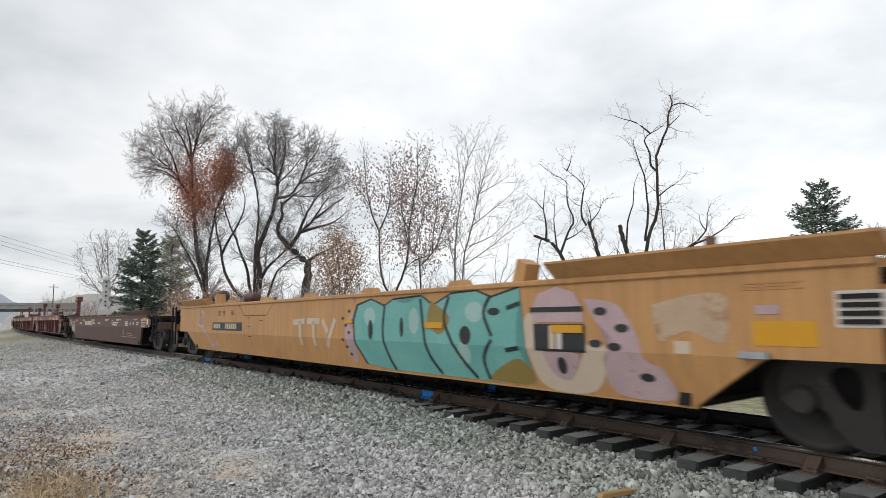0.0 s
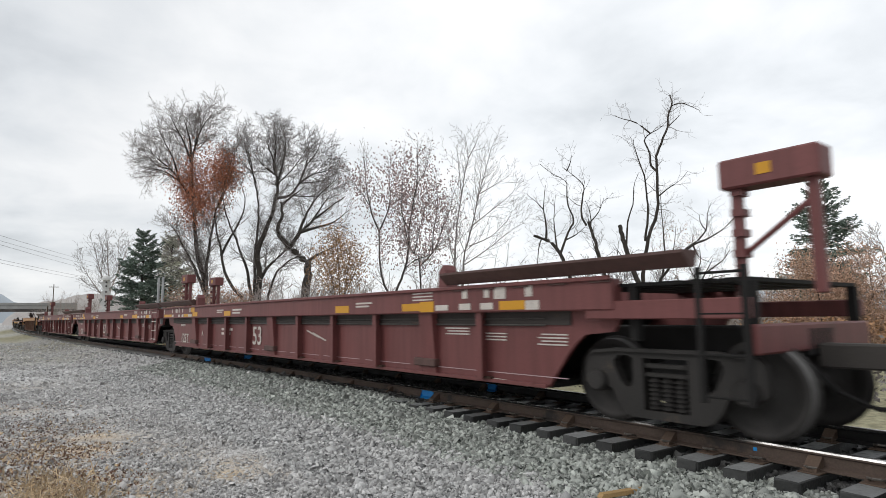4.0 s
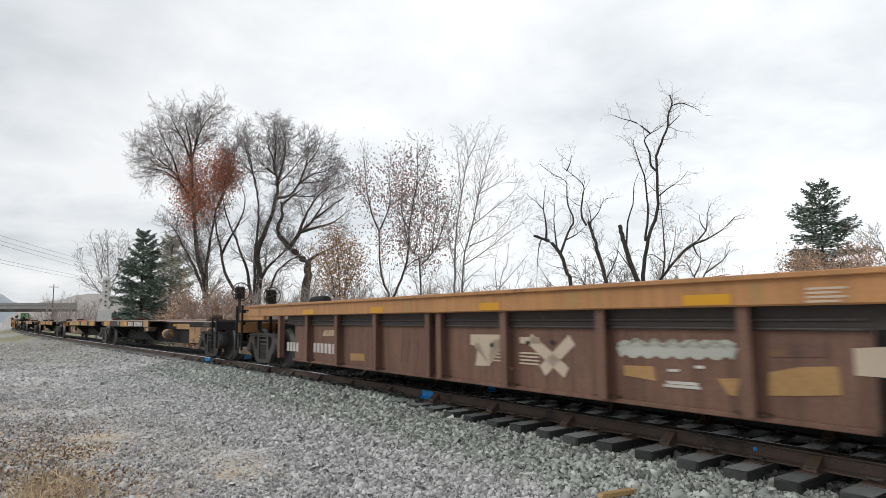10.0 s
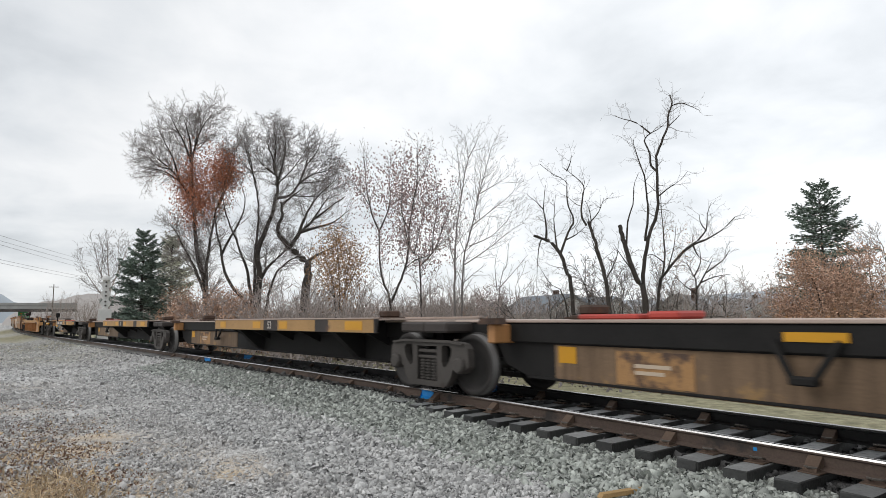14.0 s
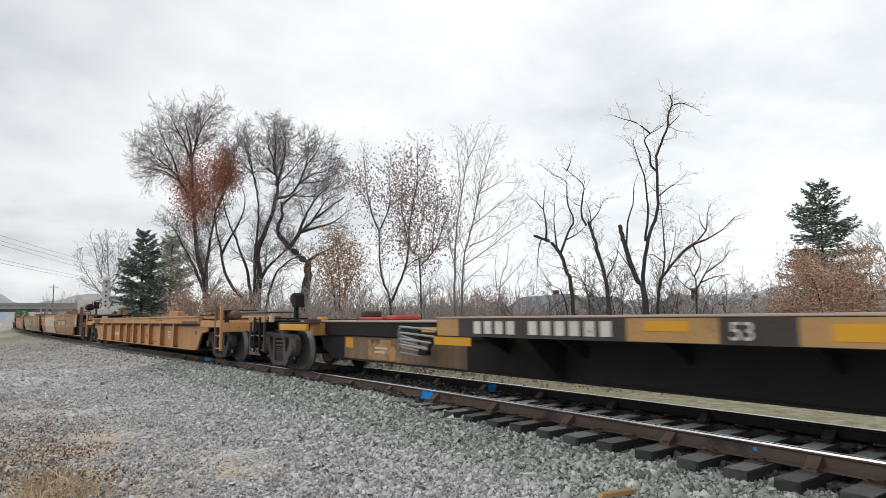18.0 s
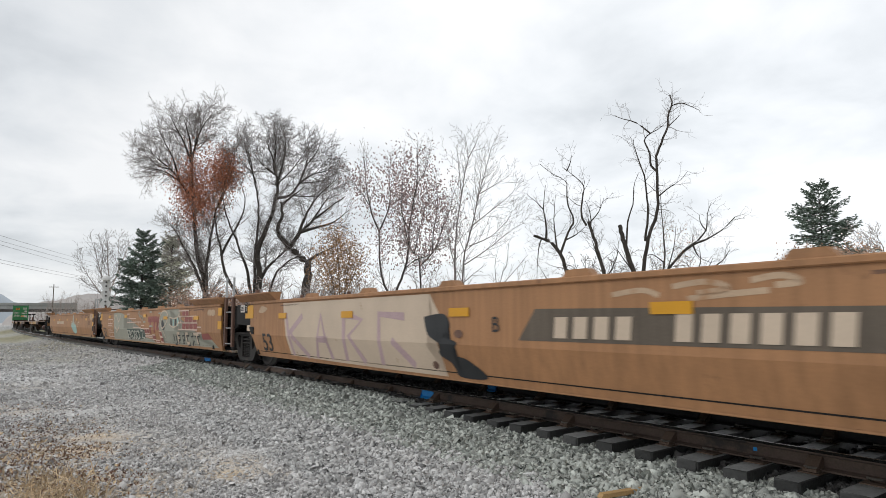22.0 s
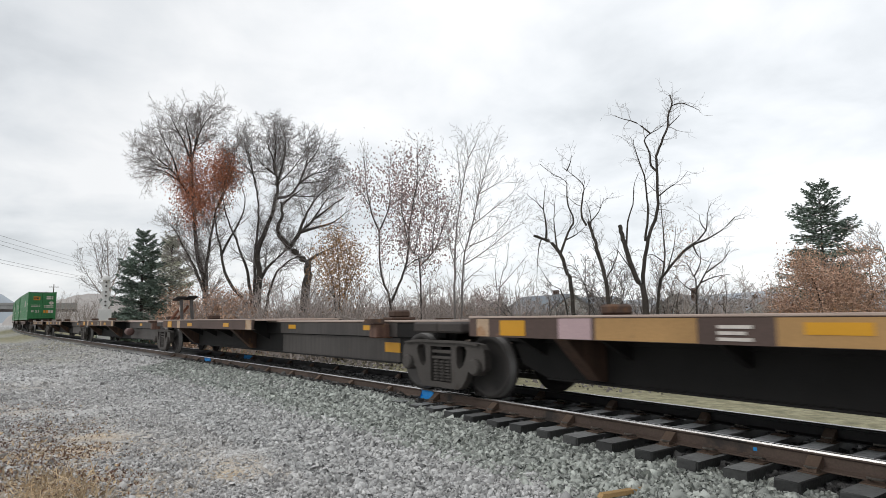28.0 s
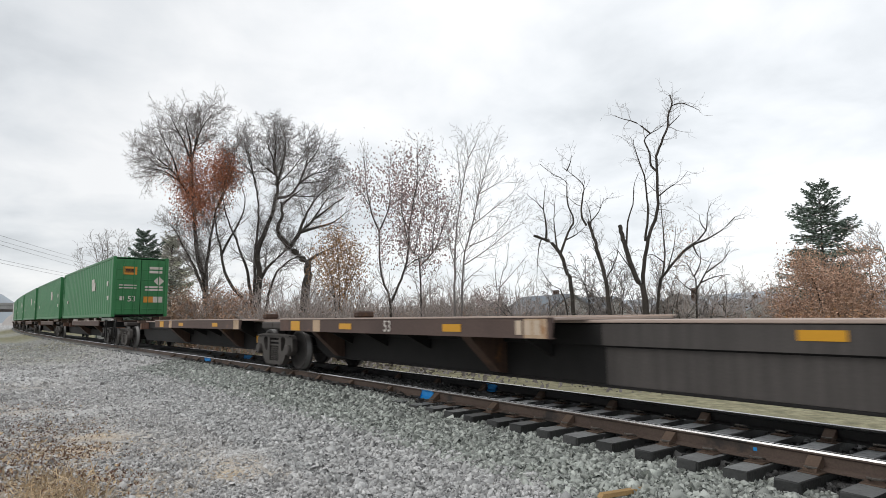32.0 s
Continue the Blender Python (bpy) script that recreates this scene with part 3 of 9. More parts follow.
def truck(parent, x, u, tone):
    """A two-axle truck at x along the car; u is its place along the train."""
    t = piece("truck", ME["truck"], parent, Matrix.Translation((x, 0, RAIL_Z)), "dusty cast-steel freight truck")
    for m in (Matrix(), FLIP):
        piece("side_frame", ME["frame_" + tone], t, m)
        for dx in (-0.155, 0.0, 0.155):
            piece("spring", ME["spring_" + tone], t, m @ Matrix.Translation((dx, -1.0, 0)))
    for s in (-1, 1):
        w = piece("wheelset", ME["wheelset"], t, Matrix.Translation((s * BASE / 2, 0, WHEEL_R)), "dark steel wheels with polished treads")
        WHEELSETS.append((w, u - s * BASE / 2, s * BASE / 2))
    return t


# ---------------------------------------------------------------- cars of the train
UNITS = []
# trucks that stand a little ahead of or behind their joint
TRUCK_AT = {22.2: 21.95, 90.95: 90.5, 110.35: 110.6, 290.1: 289.6}


def unit(name, label, ua, ub, front, rear, group, category="rail car", tone="truck"):
    """A car body between two truck centres, ua ahead and ub behind; ends are coupled 'c' or articulated 'a'."""
    car = thing(name, label, category, None, group)
    UNITS.append((car, ua, ub))
    L = ub - ua
    place = lambda u: (ua + ub) / 2 - TRUCK_AT.get(u, u)
    truck(car, place(ua), TRUCK_AT.get(ua, ua), tone)
    if rear == "c":
        truck(car, place(ub), TRUCK_AT.get(ub, ub), tone)
    return car, L, (ua + ub) / 2


def sheet(car, name, x0, x1, z0, z1, material, y=-1.45, label="", t=0.006):
    """A flat painted patch or label on the near side."""
    bm = BM()
    box(bm, min(x0, x1), max(x0, x1), y - t, y + 0.001, z0, z1)
    return part(name, bm, M[material], car, label)


def bars(car, x, z, w, h, n, material="white", y=-1.45):
    """Lettering too small to read: bars of its size."""
    for i in range(n):
        zz = z + h * (n - 1 - i) / n
        sheet(car, "lettering_bar", x, x + w * (1 if i % 2 == 0 else 0.82), zz, zz + h / n * 0.55, material, y)


def marks(car, x, z, w, h, groups, material="white", y=-1.45, slant=0.0):
    """A row of block strokes, one for each character; a gap between the groups."""
    n = sum(groups) + 0.8 * (len(groups) - 1)
    cw = w / n
    xx = x
    for g in groups:
        for i in range(g):
            bm = BM()
            prism(bm, [(xx, z), (xx + cw * 0.66, z), (xx + cw * 0.66 + slant * h, z + h), (xx + slant * h, z + h)], y - 0.006, y + 0.001)
            part("lettering_bar", bm, M[material], car)
            xx += cw
        xx += 0.8 * cw


def words(car, text, x, z, h, material="white", y=-1.45, stretch=1.0, fold=None):
    """Raised flat lettering that reads from the open side; x is its left edge, which lies to the rear."""
    cu = bpy.data.curves.new("lettering", "FONT")
    cu.body, cu.size, cu.extrude, cu.offset = text, h / 0.72, 0.002, 0.012 * h
    tmp = bpy.data.objects.new("lettering", cu)
    scene.collection.objects.link(tmp)
    me = bpy.data.meshes.new_from_object(tmp.evaluated_get(bpy.context.evaluated_depsgraph_get()))
    bpy.data.objects.remove(tmp)
    if fold:
        for v in me.vertices:
            v.co.z -= max(0.0, fold[0] - (z + v.co.y)) * fold[1]
    me.materials.clear()
    me.materials.append(M[material])
    ob = piece("lettering", me, car, Matrix.Translation((x, y - 0.006, z)) @ Matrix.Rotation(math.pi / 2, 4, "X") @ Matrix.Diagonal((stretch, 1, 1, 1)), "painted letters")
    return ob


def ladder(car, x, z0, z1, y=-1.42, w=0.42, material="blacksteel", n=4):
    bm = BM()
    for s in (-1, 1):
        box(bm, x + s * w / 2 - 0.03, x + s * w / 2 + 0.03, y - 0.02, y + 0.03, z0, z1, 0.006)
    for i in range(n):
        z = z0 + 0.06 + (z1 - z0 - 0.12) * i / max(1, n - 1)
        rod(bm, (x - w / 2, y, z), (x + w / 2, y, z), 0.014, 6)
    return part("ladder", bm, M[material], car, "steel side ladder with round rungs")


def coupler(car, x, s, col="blacksteel"):
    bm = BM()
    box(bm, min(x, x + s * 0.75), max(x, x + s * 0.75), -0.11, 0.11, 0.70, 0.95, 0.02)
    prism(bm, [(x + s * 0.70, 0.66), (x + s * 1.05, 0.70), (x + s * 1.05, 0.99), (x + s * 0.70, 1.02)], -0.16, 0.16)
    part("coupler", bm, M["truck"], car, "rusty knuckle coupler")
    bm = BM()
    pts = [(x, -0.35, 0.75), (x + s * 0.25, -0.36, 0.5), (x + s * 0.55, -0.3, 0.36), (x + s * 0.9, -0.2, 0.42)]
    for a, c in zip(pts, pts[1:]):
        rod(bm, a, c, 0.025, 6)
    part("brake_hose", bm, M["blacksteel"], car)


def end_gear(car, xt, s, kind, col, top, sill=0.95, platform=True, rung="blacksteel"):
    """What sits over a truck at xt; s is +1 at the front end."""
    bm = BM()
    if kind == "c":
        box(bm, min(xt - s * 1.5, xt + s * 1.15), max(xt - s * 1.5, xt + s * 1.15), -0.32, 0.32, 0.82, 1.12, 0.02)
        part("draft_sill", bm, M["blacksteel"], car)
        bm = BM()
        box(bm, xt + s * 1.08 - 0.07, xt + s * 1.08 + 0.07, -1.38, 1.38, 0.88, 1.16, 0.02)
        part("end_sill", bm, M[col], car)
        coupler(car, xt + s * 1.15, s)
        if rung == "blacksteel":
            ladder(car, xt + s * 0.85, 0.42, top + 0.05, -1.42, 0.45, rung, 4)
        else:
            for xp, mt, zt in ((xt + s * 0.6, "oldbrown", top + 0.28), (xt + s * 1.05, rung, top + 0.3)):
                bm = BM()
                box(bm, xp - 0.045, xp + 0.045, -1.44, -1.37, 0.36, zt, 0.01)
                part("ladder_stile", bm, M[mt], car, "worn steel ladder stile")
            for zr in (0.42, 0.78):
                bm = rod(BM(), (xt + s * 0.6, -1.41, zr), (xt + s * 1.05, -1.41, zr), 0.016, 6)
                part("ladder_rung", bm, M["galv"], car)
        bm = BM()
        for i in range(7):
            x = xt - s * 1.1 + s * i * 0.34
            box(bm, x - 0.13, x + 0.13, -1.32, 1.32, top - 0.10, top - 0.06)
        part("platform_grating", bm, M["blacksteel"], car, "black steel grating platform")
        for y in (-1.25, 1.25):
            for d in (-0.2, 1.05):
                bm = BM()
                box(bm, xt + s * d - 0.05, xt + s * d + 0.05, y - 0.05, y + 0.05, 0.98 if d < 0 else 1.1, top - 0.1)
                part("platform_post", bm, M["blacksteel"], car)
    else:
        prism(bm, [(xt - s * 1.7, 0.55), (xt - s * 1.7, top - 0.12), (xt - s * 0.9, top - 0.22), (xt - s * 0.12, 1.12), (xt - s * 0.05, 0.84), (xt - s * 0.5, 0.82), (xt - s * 1.2, 0.9)], -0.62, 0.62)
        part("articulated_arm", bm, M["blacksteel"], car, "sooty articulated end arm")
        bm = BM()
        box(bm, xt - s * 0.95 - 0.3, xt - s * 0.95 + 0.3, -1.15, 1.15, 0.98, 1.3, 0.03)
        part("side_bearer", bm, M["blacksteel"], car)
        if platform:
            bm = BM()
            for i in range(4):
                x = xt - s * 0.25 - s * i * 0.3
                box(bm, x - 0.12, x + 0.12, -1.2, 1.2, top - 0.07, top - 0.03)
            part("platform_grating", bm, M["blacksteel"], car, "black steel grating platform")


def well_smooth(ua, ub, front, rear, col, label, group, top=1.64, crease=0.87, bot=0.38, over=(False, False)):
    """Well car with flat creased sides and raised hoods; over: the upper side runs on above that truck."""
    car, L, uc = unit("well_car", label, ua, ub, front, rear, group, tone="sootytruck")
    lean = 0.12 / (crease - bot)
    # distances of the side's ends from the truck centres at its foot, its crease and its top
    foot, mid, head = [], [], []
    for kind, o, q in ((front, over[0], 1), (rear, over[1], -1)):
        foot.append(1.72 if o else 1.12 if q > 0 else 1.75)
        mid.append(1.0 if o else 0.98 if q > 0 else 1.55)
        head.append(0.12 if o else 0.98 if q > 0 else 1.45)
    H = L / 2
    for s in (-1, 1):
        bm = BM()
        for yo, yi in ((1.45, 1.38),):
            prism(bm, [(-H + head[1], crease), (H - head[0], crease), (H - head[0], top), (-H + head[1], top)], s * yo, s * yi)
        part("side_wall", bm, M[col], car)
        bm = BM()
        prof = [(1.45, crease, mid), (1.33, bot, foot), (1.26, bot, foot), (1.38, crease, mid)]
        A = [bm.verts.new((-H + e[1], s * y, z)) for y, z, e in prof]
        B = [bm.verts.new((H - e[0], s * y, z)) for y, z, e in prof]
        for i in range(4):
            j = (i + 1) % 4
            bm.faces.new([A[i], A[j], B[j], B[i]])
        bm.faces.new(A)
        bm.faces.new(B)
        bmesh.ops.recalc_face_normals(bm, faces=bm.faces)
        part("lower_wall", bm, M[col], car, "inward-leaning lower side")
        bm = BM()
        box(bm, -H + head[1], H - head[0], s * 1.41 - 0.075, s * 1.41 + 0.075, top - 0.02, top + 0.05, 0.012)
        part("top_chord", bm, M[col], car)
        bm = BM()
        box(bm, -H + foot[1], H - foot[0], s * 1.27 - 0.055, s * 1.27 + 0.055, bot - 0.03, bot + 0.01, 0.006)
        part("bottom_sill", bm, M[col], car)
        for q, kind in ((1, front), (-1, rear)):
            bm = BM()
            xa, xb = (q * H, q * (H - 3.35)) if over[0] and q > 0 else (q * (H - 0.72), q * (H - 3.3))
            prism(bm, [(s * 1.40, top + 0.05), (s * 1.48, top + 0.05), (s * 1.66, top + 0.21), (s * 1.66, top + 0.235), (s * 1.36, top + 0.235)], min(xa, xb), max(xa, xb), "x")
            part("end_hood", bm, M[col], car, "overhanging end hood plate")
    for i in range(7):
        x = -H + 1.5 + (L - 3) * (i + 0.5) / 7
        bm = BM()
        prism(bm, [(x - 0.22, top + 0.05), (x + 0.22, top + 0.05), (x + 0.14, top + 0.13), (x - 0.14, top + 0.13)], -1.47, -1.33)
        part("chord_block", bm, M[col], car)
    bm = BM()
    box(bm, -H + foot[1], H - foot[0], -1.24, 1.24, bot - 0.02, bot + 0.05)
    part("well_floor", bm, M["blacksteel"], car)
    for q, kind, o in ((1, front, over[0]), (-1, rear, over[1])):
        bm = BM()
        prism(bm, [(q * (H - 1.9), bot), (q * (H - 1.78), bot), (q * (H - 1.45), top), (q * (H - 1.57), top)], -1.36, 1.36)
        part("bulkhead", bm, M["blacksteel"], car)
        end_gear(car, q * H, q, kind, col, top)
        if kind == "a" and q > 0 and not o:
            for xp, zt in ((H - 0.66, 2.43), (H - 0.10, 2.41)):
                bm = BM()
                box(bm, xp - 0.05, xp + 0.05, -1.46, -1.38, 0.5, 1.86, 0.01)
                part("ladder_stile", bm, M["oldbrown"], car, "worn tan steel stile")
                bm = BM()
                box(bm, xp - 0.03, xp + 0.03, -1.44, -1.39, 1.86, zt, 0.008)
                part("guide_post", bm, M["galv"], car, "slim grey upright post")
            for zr in (1.45, 1.01, 0.58):
                bm = rod(BM(), (H - 0.66, -1.43, zr), (H - 0.10, -1.43, zr), 0.016, 6)
                part("ladder_rung", bm, M["galv"], car)
            bm = BM()
            box(bm, H - 1.05, H + 0.35, -1.42, -0.35, top + 0.19, top + 0.22, 0.006)
            box(bm, H - 0.98, H - 0.92, -1.36, -1.30, top + 0.02, top + 0.19)
            box(bm, H + 0.22, H + 0.28, -1.0, -0.94, top - 0.05, top + 0.19)
            part("walkway_plate", bm, M["oldbrown"], car, "worn brown walkway plate")
            bm = BM()
            prism(bm, [(H - 0.98, 0.80), (H - 0.98, top - 0.02), (H - 0.30, top - 0.1), (H - 0.30, 1.05)], -1.2, -1.12)
            part("end_web", bm, M["blacksteel"], car)
        if kind == "a" and q < 0 and not o:
            bm = BM()
            prism(bm, [(-H + 1.45, 1.08), (-H + 1.45, top - 0.01), (-H + 0.30, top - 0.01), (-H + 0.30, 1.12)], -1.43, -1.36)
            part("end_panel", bm, M["blacksteel"], car, "sooty black end panel")
            sheet(car, "reflective_patch", -H + 1.18, -H + 1.42, 1.27, 1.6, "reflect", -1.432)
            sheet(car, "reflective_patch", -H + 1.42, -H + 1.66, 1.27, 1.6, "reflect", -1.452)
            sheet(car, "reflective_patch", -H + 1.0, -H + 1.18, 1.27, 1.4, "reflect", -1.432)
            sheet(car, "label_plate", -H + 0.62, -H + 0.95, 1.43, 1.62, "white", -1.432, "white stencil plate")
            words(car, "125", -H + 0.65, 1.47, 0.11, "blackspray", -1.44)
            words(car, "T", -H + 1.03, 1.46, 0.13, "white", -1.434)
            bm = BM()
            prism(bm, [(-H + 1.40, 1.06), (-H + 1.74, 1.06), (-H + 1.74, 0.88), (-H + 1.58, 0.88)], -1.47, -1.36)
            part("gusset_plate", bm, M["blacksteel"], car)
        for k in (-1, 1):
            bm = BM()
            box(bm, q * (H - 1.5) - 0.045, q * (H - 1.5) + 0.045, k * 1.3 - 0.045, k * 1.3 + 0.045, top - 0.1, top + 0.36, 0.01)
            part("guide_post", bm, M["oldbrown"], car, "worn upright guide post")
    return car, L, uc


def well_ribbed(ua, ub, front, rear, col, chord, label, group, top, chord_z, bot, ribs, half=1.45, rib_col=None, arch=True, lip=True, chord_over=0.35, tone="sootytruck", e_in=1.5, rib_w=0.085, tee=None):
    """Well car with a boxed top chord, recessed panels and upright ribs; tee: depths of the pipes on the painted shade
    strip above T-shaped ribs.
    """
    car, L, uc = unit("well_car", label, ua, ub, front, rear, group, tone=tone)
    rib_col = rib_col or col
    e = L / 2 - (e_in if arch else 2.35)
    for s in (-1, 1):
        bm = BM()
        pts = [(-e, bot), (e, bot)]
        if arch:
            pts += [(e + 0.34, bot + 0.43), (e + 0.48, bot + 0.57), (e + 0.6, chord_z - 0.28), (e + 1.0, chord_z - 0.24), (e + 1.15, chord_z)]
            pts += [(-e - 1.15, chord_z), (-e - 1.0, chord_z - 0.24), (-e - 0.6, chord_z - 0.28), (-e - 0.48, bot + 0.57), (-e - 0.34, bot + 0.43)]
        else:
            pts += [(e, chord_z), (-e, chord_z)]
        prism(bm, pts, s * (half - 0.20), s * (half - 0.26))
        part("side_panel", bm, M[col], car)
        bm = BM()
        c = L / 2 - chord_over
        box(bm, -c, c, s * (half - 0.09) - 0.09, s * (half - 0.09) + 0.09, chord_z, top, 0.015)
        part("top_chord", bm, M[chord], car)
        if lip:
            bm = BM()
            box(bm, -c, c, s * half - 0.05, s * half + 0.012, top - 0.02, top + 0.03, 0.008)
            part("chord_lip", bm, M[chord], car)
        bm = BM()
        if tee:
            box(bm, -e, e, s * (half - 0.175) - 0.028, s * (half - 0.175) + 0.028, bot - 0.02, bot + 0.03, 0.008)
        else:
            box(bm, -e, e, s * (half - 0.07) - 0.07, s * (half - 0.07) + 0.07, bot - 0.02, bot + 0.10, 0.012)
        part("bottom_sill", bm, M[rib_col], car)
        if tee:
            # added dark strip paints in the shade below the overhanging chord
            bm = BM()
            box(bm, -e - 0.4, e + 0.4, s * (half - 0.19) - 0.012, s * (half - 0.19) + 0.012, chord_z - tee[-1], chord_z)
            part("chord_channel", bm, M["edgeblack"], car, "dark strip for the shade under the chord")
        for depth in tee or (0.12,):
            bm = BM()
            yy, rr = (half - 0.165, 0.013) if tee else (half - 0.10, 0.032)
            rod(bm, (-e, s * yy, chord_z - depth), (e, s * yy, chord_z - depth), rr, 8)
            part("grab_rail", bm, M["greysteel" if tee else "blacksteel"], car, "round pipe under the chord")
        for x in ribs:
            bm = BM()
            if tee:
                y0, y1 = half - 0.20, half - 0.075
                for xa, xb, ya, yb in ((x - rib_w, x + rib_w, y1, y1 + 0.014), (x - 0.012, x + 0.012, y0, y1)):
                    box(bm, xa, xb, min(s * ya, s * yb), max(s * ya, s * yb), bot + 0.02, chord_z)
                rib = part("rib", bm, M[rib_col], car, "T-shaped upright rib")
                bm = BM()
                ya, yb = sorted((s * (half - 0.20), s * (half - 0.12)))
                box(bm, x - rib_w - 0.09, x + rib_w + 0.09, ya, yb, bot + 0.03, bot + 0.055)
                part("rib_foot", bm, M["rustsill"], rib, "dark rusty foot plate")
                continue
            prism(bm, [(s * (half - 0.20), bot + 0.08), (s * (half - 0.04), bot + 0.08), (s * (half - 0.05), bot + 0.42), (s * (half - 0.14), chord_z - 0.14), (s * (half - 0.15), chord_z), (s * (half - 0.20), chord_z)], x - rib_w, x + rib_w, "x")
            part("rib", bm, M[rib_col], car)
    bm = BM()
    box(bm, -e, e, -half + 0.27, half - 0.27, bot - 0.02, bot + 0.05)
    part("well_floor", bm, M["blacksteel"], car)
    for q, kind in ((1, front), (-1, rear)):
        bm = BM()
        lean = 0.9 if arch else 0.0
        prism(bm, [(q * (L / 2 - 2.5), bot), (q * (L / 2 - 2.37), bot), (q * (L / 2 - 2.37 + lean), chord_z), (q * (L / 2 - 2.5 + lean), chord_z)], -half + 0.21, half - 0.21)
        part("bulkhead", bm, M["blacksteel"], car)
        end_gear(car, q * L / 2, q, kind, chord, top, rung=chord if chord == "yellow" else "blacksteel")
        if kind == "c":
            for k in (-1, 1):
                bm = BM()
                xa, xb = sorted((q * (L / 2 - 0.75), q * (L / 2 + 1.1)))
                box(bm, xa, xb, k * (half - 0.07) - 0.05, k * (half - 0.07) + 0.05, chord_z - 0.1, chord_z + 0.1, 0.012)
                part("end_beam", bm, M[chord], car)
    return car, L, uc


def hood(car, xa, xb, top, col, half=1.45):
    """The raised inclined walkway hood over a chord's end."""
    bm = BM()
    prism(bm, [(-half + 0.06, top + 0.03), (-half - 0.03, top + 0.03), (-half - 0.17, top + 0.16), (-half - 0.17, top + 0.19), (-half + 0.12, top + 0.19)], min(xa, xb), max(xa, xb), "x")
    part("end_hood", bm, M[col], car, "dark overhanging end hood")


def rack(car, x, y, top=3.05, col="maroon", base=1.75, w=1.0):
    """A braced upright frame with a boxed head, standing on the end platform."""
    bm = BM()
    box(bm, x - w / 2, x + w / 2, y - 0.16, y + 0.16, top - 0.32, top, 0.02)
    part("frame_head", bm, M[col], car, "boxed steel frame head with a yellow patch")
    for q in (-1, 1):
        bm = BM()
        box(bm, x + q * (w / 2 - 0.12) - 0.05, x + q * (w / 2 - 0.12) + 0.05, y - 0.05, y + 0.05, base - 0.3, top - 0.3, 0.01)
        part("frame_leg", bm, M[col], car)
    bm = BM()
    rod(bm, (x - w / 2 + 0.12, y, base + 0.1), (x + w / 2 - 0.12, y, top - 0.5), 0.03, 6)
    for k in range(4):
        box(bm, x - 0.42, x - 0.30, y - 0.09, y + 0.09, base + 0.1 + k * 0.22, base + 0.18 + k * 0.22)
    part("frame_brace", bm, M[col], car)
    sheet(car, "reflective_patch", x - 0.1, x + 0.05, top - 0.22, top - 0.1, "reflect", y - 0.161)


def drum(car, x, y, z, l=0.9, r=0.2, col="blacksteel"):
    bm = lathe(BM(), [(r * 0.6, -l / 2), (r * 0.95, -l / 2 + 0.05), (r, -l / 2 + 0.1), (r, l / 2 - 0.1), (r * 0.95, l / 2 - 0.05), (r * 0.6, l / 2)], 18, "x")
    bmesh.ops.transform(bm, matrix=Matrix.Translation((x, y, z)), verts=bm.verts)
    return part("air_reservoir", bm, M[col], car, "cylindrical air reservoir tank", True)


def brake_wheel(car, x, y, z, r=0.3):
    bm = BM()
    n = 20
    R = [[bm.verts.new((x + 0.018 * math.cos(b), y + (r + 0.018 * math.sin(b)) * math.cos(a), z + (r + 0.018 * math.sin(b)) * math.sin(a))) for b in (0, 1.257, 2.513, 3.77, 5.027)] for a in (2 * math.pi * i / n for i in range(n))]
    for i in range(n):
        for k in range(5):
            bm.faces.new([R[i][k], R[i][(k + 1) % 5], R[(i + 1) % n][(k + 1) % 5], R[(i + 1) % n][k]])
    bmesh.ops.recalc_face_normals(bm, faces=bm.faces)
    wheel = part("brake_wheel", bm, M["rustsill"], car, "rusty hand-brake wheel rim")
    for i in range(4):
        a = math.pi * i / 2 + 0.4
        bm = rod(BM(), (x, y, z), (x, y + r * math.cos(a), z + r * math.sin(a)), 0.015, 5)
        part("spoke", bm, M["rustsill"], wheel)
    bm = BM()
    prism(bm, [(x - 0.16, z - 0.2), (x - 0.01, z - 0.22), (x - 0.01, z + 0.12), (x - 0.08, z + 0.17), (x - 0.16, z + 0.12)], y - 0.13, y + 0.13)
    part("brake_housing", bm, M["blacksteel"], car, "black hand-brake housing")
    bm = BM()
    box(bm, x - 0.13, x - 0.06, y - 0.04, y + 0.04, z - 1.1, z - 0.2, 0.01)
    part("brake_stand", bm, M["rustsill"], car)


def spine(ua, ub, front, rear, deck, sill, edge, label, group, patches=True, tank=None, chord_top=1.2, boxed=None):
    """Spine car: one deep centre sill, a wide deck along half of it, bare at the other half."""
    car, L, uc = unit("spine_car", label, ua, ub, front, rear, group, tone="sootytruck" if front == "c" else "truck")
    d0, d1 = uc - deck[0], uc - deck[1]
    xa, xb = min(d0, d1), max(d0, d1)
    h = L / 2 - 0.25
    bm = BM()
    prism(bm, [(-h, 0.86), (-h + 0.95, 0.86), (-h + 1.15, 0.56), (-h + 1.65, 0.40), (h - 1.65, 0.40), (h - 1.15, 0.56), (h - 0.95, 0.86), (h, 0.86), (h, chord_top - 0.04), (-h, chord_top - 0.04)], -0.52, 0.52)
    part("centre_sill", bm, M[sill], car)
    bm = BM()
    box(bm, -h, h, -0.62, 0.62, chord_top - 0.04, chord_top, 0.008)
    part("top_flange", bm, M["decktop"], car, "worn top flange, paled by sky light")
    bm = BM()
    box(bm, -h + 1.7, h - 1.7, -0.56, 0.56, 0.372, 0.402, 0.006)
    part("bottom_flange", bm, M[sill], car)
    bm = BM()
